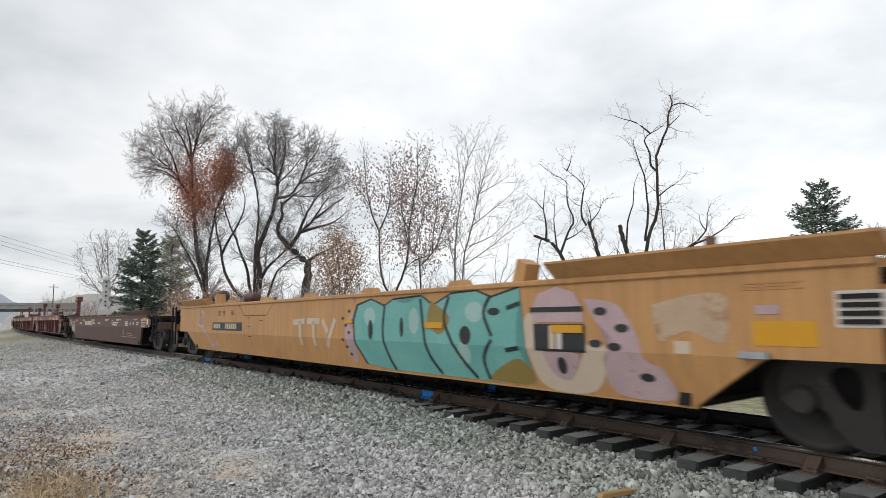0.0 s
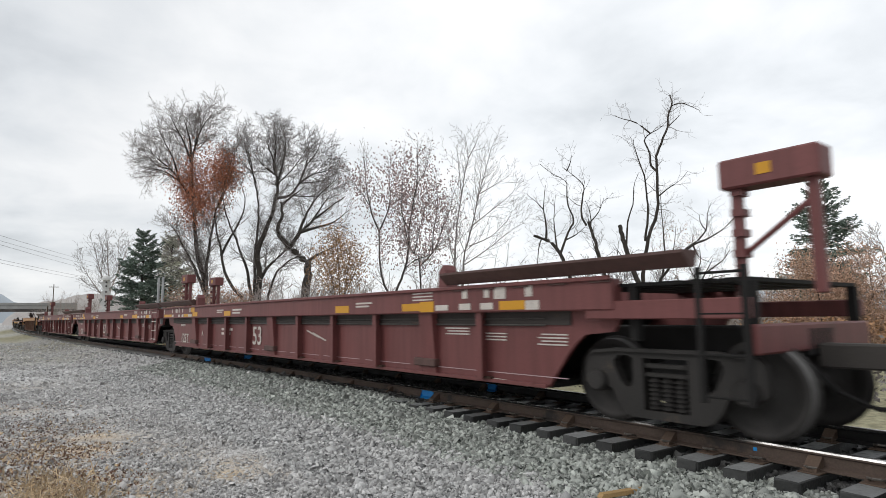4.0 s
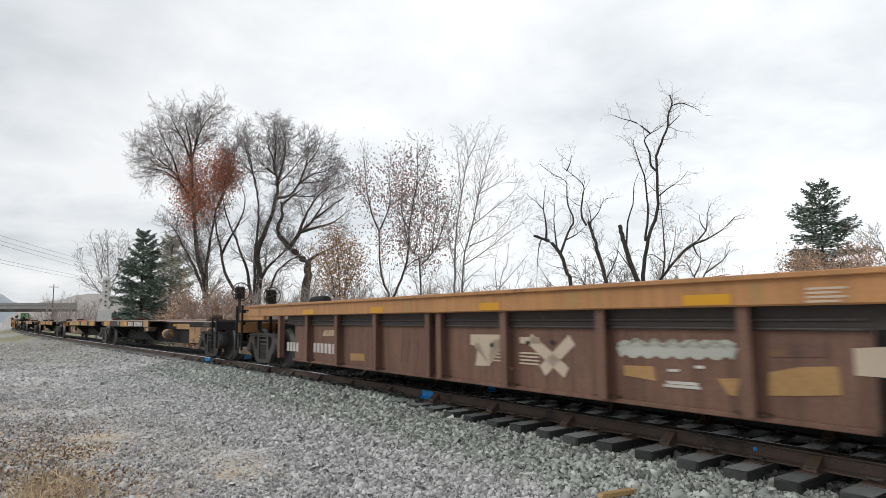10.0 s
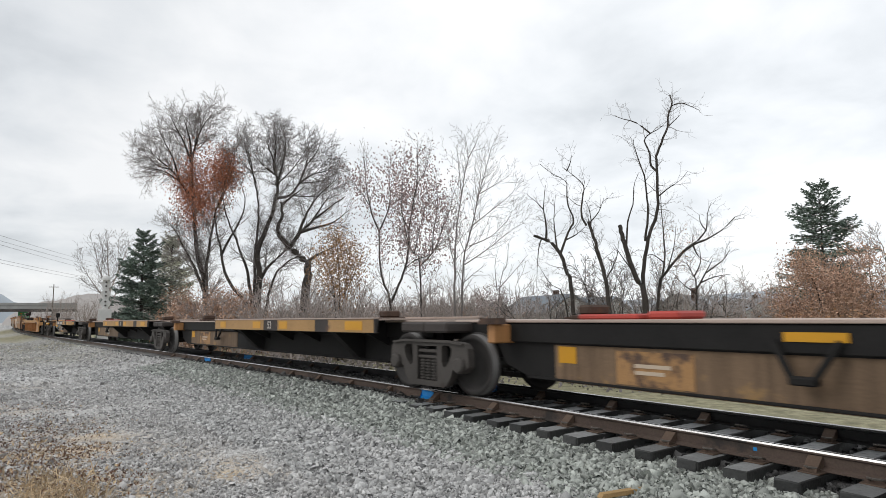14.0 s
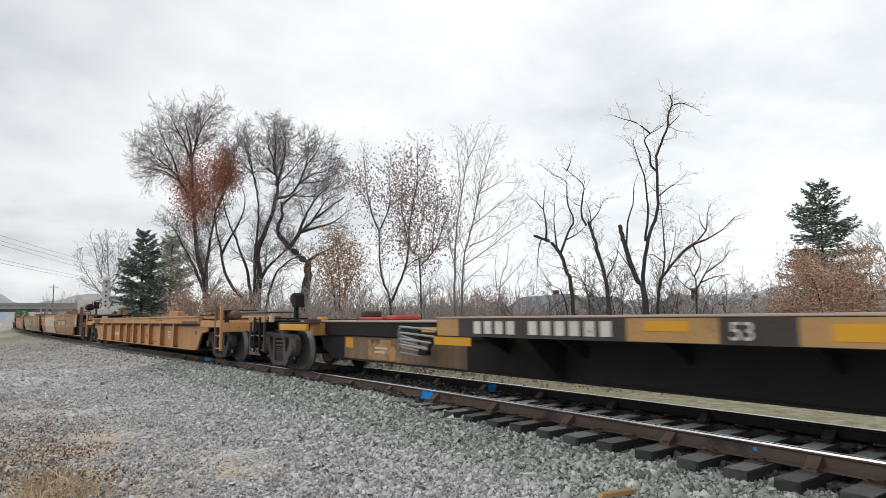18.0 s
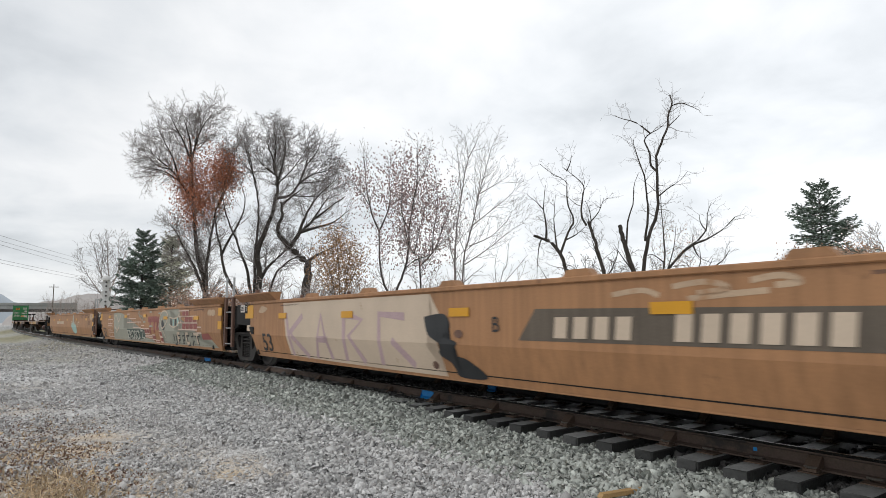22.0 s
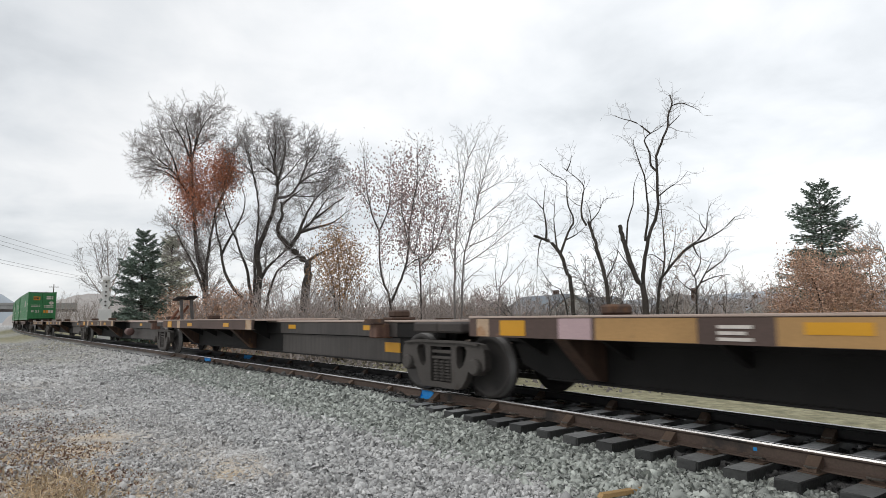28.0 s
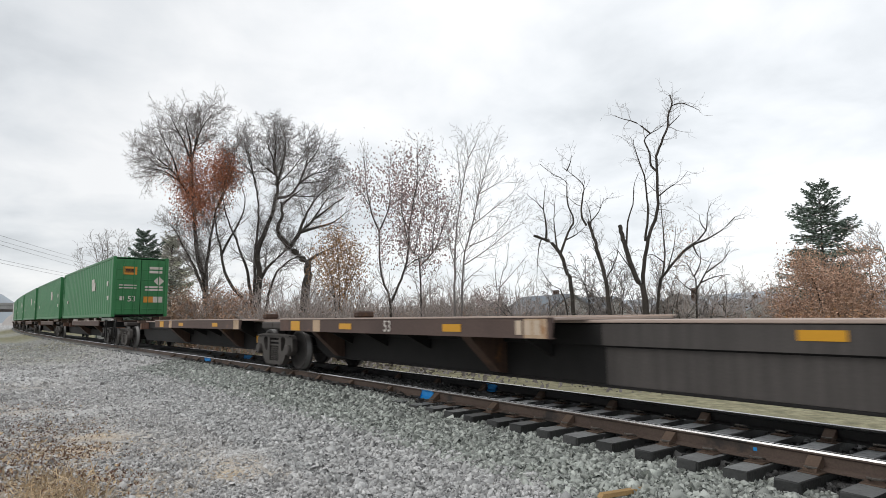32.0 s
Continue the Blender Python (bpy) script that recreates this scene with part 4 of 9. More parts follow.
    box(bm, -h + 0.2, h - 0.2, -0.59, -0.515, 0.88, chord_top - 0.05, 0.01)
    part("upper_chord", bm, M[sill], car)
    # deck with a worn edge plate on both sides and outriggers below
    bm = BM()
    box(bm, xa, xb, -1.22, 1.22, chord_top + 0.004, chord_top + 0.034)
    part("deck_plate", bm, M["decktop"], car, "worn checker deck plate")
    for s in (-1, 1):
        bm = BM()
        prism(bm, [(s * 1.30, 0.975), (s * 1.30, chord_top + 0.026), (s * 1.22, chord_top + 0.026), (s * 1.26, 1.0), (s * 1.20, 0.975)], xa, xb, "x")
        part("deck_edge", bm, M["edgeblack" if edge == "orange_edge" else "edgebrown"], car, "worn dark deck edge beam")
        bm = BM()
        box(bm, xa, xb, s * 1.265 - 0.05, s * 1.265 + 0.05, chord_top + 0.03, chord_top + 0.058, 0.006)
        part("deck_rub_rail", bm, M["decktop"], car, "worn rub rail, paled by sky light")
    for i in range(6):
        x = xa + (xb - xa) * (i + 0.5) / 6
        for s in (-1, 1):
            bm = BM()
            prism(bm, [(s * 0.52, chord_top), (s * 1.24, chord_top), (s * 1.24, 1.06), (s * 0.52, 0.70)], x - 0.03, x + 0.03, "x")
            part("outrigger", bm, M[sill], car)
    for x in (xa + 1.75, xb - 1.75):
        for s in (-1, 1):
            bm = BM()
            prism(bm, [(s * 0.53, 0.42), (s * 0.66, 0.44), (s * 1.24, 0.98), (s * 1.24, chord_top), (s * 0.53, chord_top)], x - 0.11, x + 0.11, "x")
            part("corner_arm", bm, M["rustsill" if edge != "orange_edge" else sill], car, "tapered cross arm under the deck")
    # bare half: folded container pedestals and the tank
    lo, hi = (-h, xa) if xa + h > h - xb else (xb, h)
    far = 1.3 if edge == "orange_edge" else 2.1
    spots = [-h + far if lo < -h + 0.1 else h - far] if boxed is None else [uc - boxed - 0.4, uc - boxed - 15.75]
    if edge == "orange_edge" and tank is not None:
        spots = []
    for x in spots:
        for s in (-1, 1):
            bm = BM()
            top = chord_top + 0.03 if boxed is None else 1.43
            prism(bm, [(x - 0.16, chord_top - 0.06), (x + 0.16, chord_top - 0.06), (x + 0.13, top), (x - 0.10, top)], s * 1.02, s * 0.72)
            part("container_pedestal", bm, M["rustsill"], car)
            bm = BM()
            w = 0.085 if edge == "orange_edge" else 0.13
            box(bm, x - w, x + w, min(s * 0.5, s * 0.9), max(s * 0.5, s * 0.9), chord_top - 0.34, chord_top - 0.06, 0.02)
            part("pedestal_arm", bm, M["tan" if edge == "orange_edge" else "oldbrown"], car)
    if tank is not None:
        drum(car, uc - tank, -0.85, 0.72, 0.62, 0.175, "tanworn" if edge == "orange_edge" else "darkbrown")
    for q, kind in ((1, front), (-1, rear)):
        x = q * L / 2
        if kind == "c":
            bm = BM()
            box(bm, min(x - q * 0.6, x + q * 1.1), max(x - q * 0.6, x + q * 1.1), -0.4, 0.4, 0.84, 1.16, 0.02)
            part("draft_sill", bm, M[sill], car)
            bm = BM()
            box(bm, x + q * 1.05 - 0.06, x + q * 1.05 + 0.06, -1.3, 1.3, 0.92, 1.2, 0.02)
            part("end_sill", bm, M[sill], car)
            ladder(car, x + q * 0.95, 0.4, 1.3, -1.3, 0.4, "blacksteel", 3)
            coupler(car, x + q * 1.1, q)
            bm = BM()
            for i in range(6):
                box(bm, x + q * (0.1 + 0.17 * i) - 0.05, x + q * (0.1 + 0.17 * i) + 0.05, -1.25, 1.25, 1.2, 1.23)
            part("platform_grating", bm, M["rustsill"], car)
        bm = BM()
        box(bm, x - 0.34 - q * 0.35, x + 0.34 - q * 0.35, -1.12, 1.12, chord_top - 0.2, chord_top - 0.03, 0.03)
        part("body_bolster", bm, M["edgeblack"], car)
        bm = BM()
        box(bm, x - 0.18 - q * 2.75, x + 0.18 - q * 2.75, -0.3, 0.3, chord_top, chord_top + 0.06, 0.015)
        box(bm, x - 0.13 - q * 2.75, x + 0.13 - q * 2.75, -0.2, 0.2, chord_top + 0.06, chord_top + 0.2, 0.03)
        part("hitch_base", bm, M["rustsill"], car)
    return car, L, uc


# ---------------------------------------------------------------- the train, in order of passing
SPEED = 11.506
BOXES = []


def yellow_patches(car, uc, us, z=1.36, w=0.42, h=0.12, y=-1.45, name="reflective_patch"):
    for u in us:
        sheet(car, name, uc - u - w / 2, uc - u + w / 2, z, z + h, "reflect", y)


def lay(bm, car, name, material, y, layer, lab, fold=None):
    """Lays a flat outline on the side; fold = (crease height, lean below it) lets it follow a creased side."""
    yy = y - 0.003 * layer
    if fold:
        bmesh.ops.bisect_plane(bm, geom=bm.verts[:] + bm.edges[:] + bm.faces[:], plane_co=(0, 0, fold[0]), plane_no=(0, 0, 1))
    for v in bm.verts:
        v.co.y = yy + (max(0.0, fold[0] - v.co.z) * fold[1] if fold else 0.0)
    return part(name, bm, M[material], car, lab)


def ring(car, name, x, z, rx, rz, material, y, layer, n=22, hole=0.0, lab="", fold=None):
    """A flat sprayed oval, or an oval outline when hole is given."""
    bm = BM()
    pts = [(x + rx * math.cos(2 * math.pi * i / n), z + rz * math.sin(2 * math.pi * i / n)) for i in range(n)]
    if hole:
        A = [bm.verts.new((a, 0, c)) for a, c in pts]
        B = [bm.verts.new((x + (a - x) * (1 - hole), 0, z + (c - z) * (1 - hole))) for a, c in pts]
        for i in range(n):
            j = (i + 1) % n
            bm.faces.new([A[i], A[j], B[j], B[i]])
    else:
        bm.faces.new([bm.verts.new((a, 0, c)) for a, c in pts])
    return lay(bm, car, name, material, y, layer, lab, fold)


def curve(pts, n=5):
    """A smooth line through points."""
    out = []
    for i in range(len(pts) - 1):
        p0, p1, p2, p3 = pts[max(0, i - 1)], pts[i], pts[i + 1], pts[min(len(pts) - 1, i + 2)]
        for k in range(n):
            t = k / n
            out.append(tuple(0.5 * (2 * p1[j] + (p2[j] - p0[j]) * t + (2 * p0[j] - 5 * p1[j] + 4 * p2[j] - p3[j]) * t * t + (3 * p1[j] - p0[j] - 3 * p2[j] + p3[j]) * t ** 3) for j in (0, 1)))
    return out + [tuple(pts[-1])]


def stroke(car, name, pts, w, material, y, layer, lab="", fold=None, smooth=False):
    """A flat sprayed line of width w through points (x, z)."""
    bm = BM()
    if smooth:
        pts = curve(pts)
    L, R = [], []
    for i, (a, c) in enumerate(pts):
        p, q = pts[max(0, i - 1)], pts[min(len(pts) - 1, i + 1)]
        d = Vector((q[0] - p[0], q[1] - p[1])).normalized()
        L.append(bm.verts.new((a - d.y * w / 2, 0, c + d.x * w / 2)))
        R.append(bm.verts.new((a + d.y * w / 2, 0, c - d.x * w / 2)))
    for i in range(len(pts) - 1):
        bm.faces.new([L[i], L[i + 1], R[i + 1], R[i]])
    return lay(bm, car, name, material, y, layer, lab, fold)


def blob(car, name, pts, material, y, layer, lab="", fold=None, smooth=False):
    bm = BM()
    if smooth:
        pts = curve(list(pts) + [pts[0]])[:-1]
    f = bm.faces.new([bm.verts.new((a, 0, c)) for a, c in pts])
    bmesh.ops.triangulate(bm, faces=[f])
    return lay(bm, car, name, material, y, layer, lab, fold)


FOLD = (0.87, 0.245)


def leading_yellow():
    car, L, uc = well_smooth(-18.3, 1.9, "c", "a", "yellow", "faded yellow steel well car with flat sides", "cars of the freight train", over=(True, True))
    sheet(car, "vent_panel", -L / 2 + 0.9, -L / 2 + 1.9, 1.15, 1.5, "white", -1.45)


def graffiti_yellow():
    car, L, uc = well_smooth(1.9, 22.2, "a", "c", "yellow", "faded yellow steel well car with teal graffiti", "cars of the freight train", over=(True, True))
    y = -1.45
    P = lambda pts: [(uc - u, z) for u, z in pts]
    X = lambda u: uc - u
    # teal bubble letters over the whole height of the side
    outline = ((10.1, 1.2), (9.95, 1.47), (9.5, 1.56), (9.08, 1.44), (8.8, 1.54), (8.45, 1.47), (8.0, 1.57), (7.7, 1.42), (7.25, 1.58), (6.7, 1.6), (6.4, 1.5), (5.86, 1.61), (5.82, 1.1), (5.95, 0.95), (5.72, 0.42), (6.6, 0.40), (7.6, 0.40), (9.0, 0.40), (9.75, 0.45), (10.05, 0.8))
    blob(car, "graffiti_shape", P([(u + (0.07 if u > 9.7 else 0), z + (0.03 if z > 1 else 0)) for u, z in outline]), "blackspray", y, 1, "black sprayed outline", FOLD)
    blob(car, "graffiti_shape", P(outline), "teal", y, 2, "teal sprayed bubble lettering", FOLD)
    blob(car, "graffiti_shape", P(((6.6, 0.42), (5.74, 0.43), (5.9, 0.72), (6.3, 0.6))), "olive", y, 3, "", FOLD, True)
    for u0, z0, w, h in ((9.55, 1.28, 0.2, 0.16), (8.2, 1.2, 0.14, 0.2), (7.0, 0.75, 0.14, 0.16), (6.75, 1.32, 0.2, 0.14)):
        ring(car, "graffiti_shape", X(u0), z0, w, h, "ltteal", y, 3, lab="pale sprayed highlight", fold=FOLD)
    for pts in (((9.06, 1.46), (9.12, 1.0), (9.0, 0.6), (8.85, 0.40)), ((8.02, 1.54), (7.95, 1.1), (7.85, 0.7), (7.6, 0.42)), ((7.3, 1.55), (7.42, 1.2), (7.1, 0.7), (6.8, 0.42)), ((6.42, 1.52), (6.55, 1.3), (6.4, 1.0)), ((6.4, 0.95), (6.6, 0.7), (6.55, 0.42)), ((5.86, 1.42), (6.1, 1.36)), ((5.9, 0.86), (6.15, 0.82))):
        stroke(car, "graffiti_line", P(pts), 0.055, "blackspray", y, 4, "black sprayed line", FOLD, True)
    for u0, z0, w, h in ((9.52, 1.05, 0.075, 0.17), (8.55, 1.1, 0.05, 0.16), (6.95, 1.0, 0.12, 0.13), (6.35, 1.32, 0.12, 0.05)):
        ring(car, "graffiti_shape", X(u0), z0, w, h, "blackspray", y, 4, fold=FOLD)
    blob(car, "graffiti_shape", P(((7.75, 1.5), (7.3, 1.25), (7.55, 1.0), (7.85, 1.2))), "olive", y, 3, "", FOLD, True)
    # pale rounded shapes ahead of the letters
    blob(car, "graffiti_shape", P(((5.85, 1.1), (5.7, 1.3), (5.5, 1.0), (5.45, 0.8), (5.2, 0.55), (4.95, 0.75), (4.75, 1.0), (4.55, 0.85), (4.75, 0.45), (5.2, 0.36), (5.6, 0.45), (5.75, 0.8))), "cream", y, 1, "cream sprayed shape", FOLD, True)
    blob(car, "graffiti_shape", P(((5.66, 1.34), (5.55, 1.52), (5.25, 1.6), (4.98, 1.52), (4.87, 1.33), (4.84, 1.18), (5.64, 1.18))), "pink", y, 2, "pale mauve sprayed shape", FOLD)
    stroke(car, "graffiti_line", P(((5.68, 1.33), (4.86, 1.33))), 0.06, "blackspray", y, 4, "", FOLD)
    blob(car, "graffiti_shape", P(((5.63, 1.16), (4.84, 1.16), (4.84, 0.84), (5.62, 0.84))), "blackspray", y, 3, "", FOLD)
    for u0 in (5.33, 5.22):
        stroke(car, "graffiti_line", P(((u0, 1.14), (u0, 0.87))), 0.09, "white" if u0 < 5.3 else "cream", y, 5, "", FOLD)
    blob(car, "graffiti_shape", P(((5.5, 0.82), (4.95, 0.82), (5.1, 0.56), (5.24, 0.52), (5.4, 0.6))), "pink", y, 3, "", FOLD, True)
    ring(car, "graffiti_shape", X(5.22), 0.68, 0.07, 0.1, "blackspray", y, 4, fold=FOLD)
    blob(car, "graffiti_shape", P(((4.85, 1.44), (4.6, 1.42), (4.35, 1.33), (4.15, 1.0), (4.1, 0.8), (3.9, 0.7), (3.83, 0.42), (4.5, 0.42), (4.62, 0.75), (4.5, 1.0), (4.7, 1.2))), "pink", y, 1, "pale mauve sprayed shape", FOLD, True)
    for u0, z0 in ((4.62, 1.3), (4.35, 1.12), (4.45, 0.92), (4.1, 0.62), (4.7, 0.95)):
        ring(car, "graffiti_line", X(u0), z0, 0.09, 0.045, "blackspray", y, 4, 9, fold=FOLD)
    for k in range(7):
        ring(car, "graffiti_line", X(10.3 + 0.12 * (k % 3)), 0.6 + 0.13 * k, 0.05, 0.03, "blackspray", y, 2, 8, fold=FOLD)
    blob(car, "graffiti_shape", P(((10.15, 1.4), (10.45, 1.1), (10.35, 0.6), (10.1, 0.5))), "pink", y, 1, "", FOLD, True)
    blob(car, "scuff_patch", P(((4.0, 1.35), (3.5, 1.45), (3.2, 1.4), (3.25, 1.0), (3.6, 1.1), (3.9, 1.0))), "scuff", y, 1, "scuffed pale paint", None, True)
    sheet(car, "scuff_patch", X(3.75), X(3.58), 0.88, 1.0, "cream", y)
    sheet(car, "reflective_patch", X(2.98), X(2.46), 0.98, 1.19, "reflect", y)
    sheet(car, "reflective_patch", X(5.33), X(4.86), 1.06, 1.15, "reflect", y - 0.02)
    sheet(car, "reflective_patch", X(7.9), X(7.45), 1.09, 1.18, "reflect", y - 0.02)
    yellow_patches(car, uc, (10.3,), 1.16, 0.3, 0.08, y - 0.016)
    bars(car, X(3.04), 1.46, 0.5, 0.08, 3, "tan")
    sheet(car, "graffiti_shape", X(2.95), X(2.75), 1.25, 1.33, "pink", y)
    bm = BM()
    box(bm, X(3.1), X(2.85), -1.52, -1.4, 0.86, 0.93, 0.01)
    part("side_step", bm, M["galv"], car)
    # white sprayed letters on the rear half
    for pts in (((13.2, 1.27), (12.6, 1.3)), ((12.85, 1.3), (12.8, 0.8)), ((12.5, 1.3), (11.9, 1.3)), ((12.2, 1.3), (12.15, 0.8)), ((11.8, 1.32), (11.55, 1.08)), ((11.25, 1.34), (11.6, 0.8))):
        stroke(car, "graffiti_line", P([(u0 - 0.4, z0 - 0.1) for u0, z0 in pts]), 0.12, "cream", y, 2, "white sprayed stroke", FOLD)
    sheet(car, "number_board", X(18.5), X(16.02), 0.95, 1.17, "blackspray", y)
    marks(car, X(18.36), 1.0, 0.62, 0.13, (4,), "cream", y - 0.007)
    marks(car, X(17.35), 1.0, 0.95, 0.14, (6,), "cream", y - 0.007)
    stroke(car, "graffiti_line", P(((19.96, 1.6), (19.8, 1.35), (19.95, 1.12), (19.5, 1.05), (19.6, 1.35), (19.3, 0.95), (18.9, 0.7), (18.8, 0.5), (18.3, 0.56), (18.15, 0.48))), 0.09, "pink", y, 2, "white sprayed scribble", FOLD, True)
    stroke(car, "graffiti_line", P(((19.6, 1.5), (19.4, 1.4), (19.55, 1.25), (19.35, 1.15))), 0.12, "pink", y, 2, "", FOLD, True)
    for u0 in (18.0, 17.6, 16.9):
        bars(car, X(u0), 1.36, 0.24, 0.14, 4, "oldbrown")
    stroke(car, "hatch_edge", P(((16.3, 1.62), (15.84, 1.34), (14.35, 1.34), (13.95, 1.61))), 0.025, "oldbrown", y, 1)
    for u0, z0 in ((15.5, 1.28), (15.5, 1.06), (15.45, 0.82), (14.7, 1.22)):
        stroke(car, "seam_mark", P(((u0 + 0.12, z0), (u0 - 0.12, z0))), 0.014, "blacksteel", y, 1, "", FOLD)
    drum(car, -L / 2 + 2.2, -0.8, 1.98, 1.0, 0.17, "darkbrown")
    drum(car, -L / 2 + 3.4, -0.2, 1.9, 0.8, 0.15, "darkbrown")
    for q in (-1, 1):
        bm = BM()
        prism(bm, [(q * (L / 2 - 3.9), 1.64), (q * (L / 2 - 4.1), 1.64), (q * (L / 2 - 3.98), 1.98), (q * (L / 2 - 3.82), 1.9)], -1.46, -1.2)
        part("guide_horn", bm, M["yellow"], car)
    sheet(car, "louvre", X(2.32), X(1.94), 1.14, 1.43, "white", y, "white louvred vent")
    for k in range(4):
        bm = BM()
        box(bm, X(2.29), X(2.0), y - 0.022, y - 0.006, 1.165 + 0.066 * k, 1.205 + 0.066 * k)
        part("slat", bm, M["blacksteel"], car, "dark louvre slat")


def fec():
    car, L, uc = well_smooth(26.4, 46.1, "c", "c", "darkbrown", "dull dark brown steel well car with stencilled sides", "cars of the freight train", 1.41, 0.95, 0.26, over=(True, True))
    X = lambda u: uc - u
    yellow_patches(car, uc, (34.5, 31.9, 40.72, 43.1), 1.23, 0.5, 0.10)
    yellow_patches(car, uc, (45.4, 37.76, 27.0), 1.22, 0.55, 0.11)
    marks(car, X(40.22), 1.02, 0.62, 0.22, (3,))
    marks(car, X(39.5), 1.02, 1.03, 0.22, (5,))
    ring(car, "round_emblem", X(38.21), 1.16, 0.22, 0.17, "white", -1.45, 1, 24, 0.22, "white round emblem")
    bars(car, X(38.21) - 0.1, 1.08, 0.2, 0.17, 3)
    bars(car, X(37.96), 1.1, 0.63, 0.1, 1)
    bars(car, X(34.5), 1.26, 0.75, 0.07, 2)
    ring(car, "round_emblem", X(33.0), 1.16, 0.14, 0.13, "white", -1.45, 1, 18, 0.3)
    bars(car, X(32.85), 1.02, 1.1, 0.2, 2, "white")
    bars(car, X(31.0) - 0.8, 1.27, 0.6, 0.05, 1)
    bars(car, X(30.35), 1.02, 0.55, 0.22, 5, "white")
    for u in (29.45, 28.95):
        blob(car, "stencil_mark", [(X(u), 1.08), (X(u) + 0.2, 1.06), (X(u) + 0.17, 1.18), (X(u) + 0.08, 1.18)], "white", -1.45, 1)
    bars(car, X(28.8), 1.26, 0.7, 0.06, 2)
    bars(car, X(28.3), 1.06, 0.35, 0.14, 2)
    ring(car, "stencil_mark", X(27.4), 1.24, 0.09, 0.06, "white", -1.45, 1, 12)
    bars(car, X(27.5), 0.99, 0.72, 0.2, 4, "cream")
    sheet(car, "stencil_board", X(26.62), X(26.4), 1.08, 1.3, "white")
    sheet(car, "panel", X(26.36), X(26.02), 1.05, 1.3, "oldbrown")
    sheet(car, "label_plate", X(26.4), X(26.2), 0.98, 1.04, "white")
    for u in (42.0, 41.6, 36.5, 36.2):
        bars(car, X(u), 1.08, 0.3, 0.1, 2)
    bars(car, X(45.3), 1.04, 0.5, 0.16, 4, "white")
    rng = random.Random(8)
    for mt, w, dz, layer, lab in (("blackspray", 0.05, -0.03, 1, "black sprayed shade"), ("ltteal", 0.065, 0.0, 2, "pale aqua sprayed scribble"), ("white", 0.03, 0.02, 3, "white sprayed scribble")):
        for k in range(2):
            zz = [(X(44.85 - 0.085 * i + rng.uniform(-0.09, 0.09)), (0.98 if (i + k) % 2 else 0.66) + rng.uniform(-0.09, 0.09) + dz) for i in range(14)]
            stroke(car, "graffiti_line", zz, w, mt, -1.45, layer, lab, (0.95, 0.174), True)
    bars(car, X(44.6), 1.10, 0.9, 0.16, 3, "pink")
    words(car, "53", X(31.0), 0.62, 0.26, "tan", -1.452, 1.0, (0.95, 0.174))
    for z0, a, c in ((0.62, 29.9, 28.9), (0.55, 31.2, 28.2), (0.70, 30.0, 29.0)):
        stroke(car, "chalk_line", [(X(a), z0), (X(c), z0 - 0.02)], 0.012, "cream", -1.43, 1)


def maroon_marks(car, uc, ua, ub, first):
    X = lambda u: uc - u
    for e, q, joint in ((ua, 1, not first), (ub, -1, ub < 110)):
        sh = 0.45 if joint and q < 0 else 0.0
        d = lambda a: X(e) - q * (a + sh)
        w = lambda a, c, z0, z1, mt: sheet(car, "reflective_patch" if mt == "reflect" else "stencil_mark", d(a), d(c), z0, z1, mt)
        if q > 0:
            for a, c, z0, z1 in ((1.68, 2.15, 1.34, 1.455), (3.6, 3.95, 1.33, 1.49), (3.95, 4.45, 1.35, 1.47)):
                w(a, c, z0, z1, "reflect")
            for a, c, z0, z1 in ((2.81, 2.92, 1.51, 1.64), (2.35, 2.45, 1.51, 1.64), (2.03, 2.25, 1.485, 1.645), (1.55, 1.67, 1.5, 1.64), (2.74, 2.99, 1.35, 1.44), (2.28, 2.53, 1.35, 1.44), (1.44, 1.67, 1.335, 1.45), (3.25, 3.55, 1.35, 1.43)):
                w(a, c, z0, z1, "white")
            for a, c, z0, n in ((1.17, 1.65, 0.89, 4), (2.23, 2.71, 0.93, 3), (3.0, 3.56, 0.995, 3)):
                for k in range(n):
                    sheet(car, "stencil_mark", d(a), d(c - 0.06 * (k % 2)), z0 + 0.042 * k, z0 + 0.018 + 0.042 * k, "white", -1.255)
            for k in range(3):
                w(3.63, 4.15, 1.51 + 0.05 * k, 1.53 + 0.05 * k, "white")
            stroke(car, "paint_line", [(d(1.88), 0.385), (d(2.75), 0.415)], 0.03, "white", -1.262, 1)
            if joint:
                for a in (1.15, 0.56):
                    bm = BM()
                    box(bm, d(a) - 0.035, d(a) + 0.035, -1.47, -1.40, 0.48, 1.6, 0.01)
                    part("ladder_stile", bm, M["maroon"], car, "maroon ladder stile")
                for z in (0.542, 0.857, 1.193, 1.53):
                    bm = rod(BM(), (d(1.15), -1.475, z), (d(0.56), -1.475, z), 0.014, 6)
                    part("ladder_rung", bm, M["white"], car, "white painted ladder rung")
        else:
            w(0.07, 1.07, 1.35, 1.44, "reflect")
            w(2.63, 3.13, 1.35, 1.44, "reflect")
            w(3.45, 3.83, 1.49, 1.645, "reflect")
            w(3.64, 4.14, 1.355, 1.485, "reflect")
            for a, ww in ((1.13, 0.2), (1.94, 0.2), (2.38, 0.2), (3.15, 0.18), (3.36, 0.19)):
                w(a, a + ww, 1.35, 1.43, "white")
            for a, ww in ((1.13, 0.09), (1.6, 0.24), (2.0, 0.1), (2.42, 0.1), (3.27, 0.12)):
                w(a, a + ww, 1.49, 1.63, "white")
            w(0.05, 0.12, 1.45, 1.63, "white")
            for k in range(3):
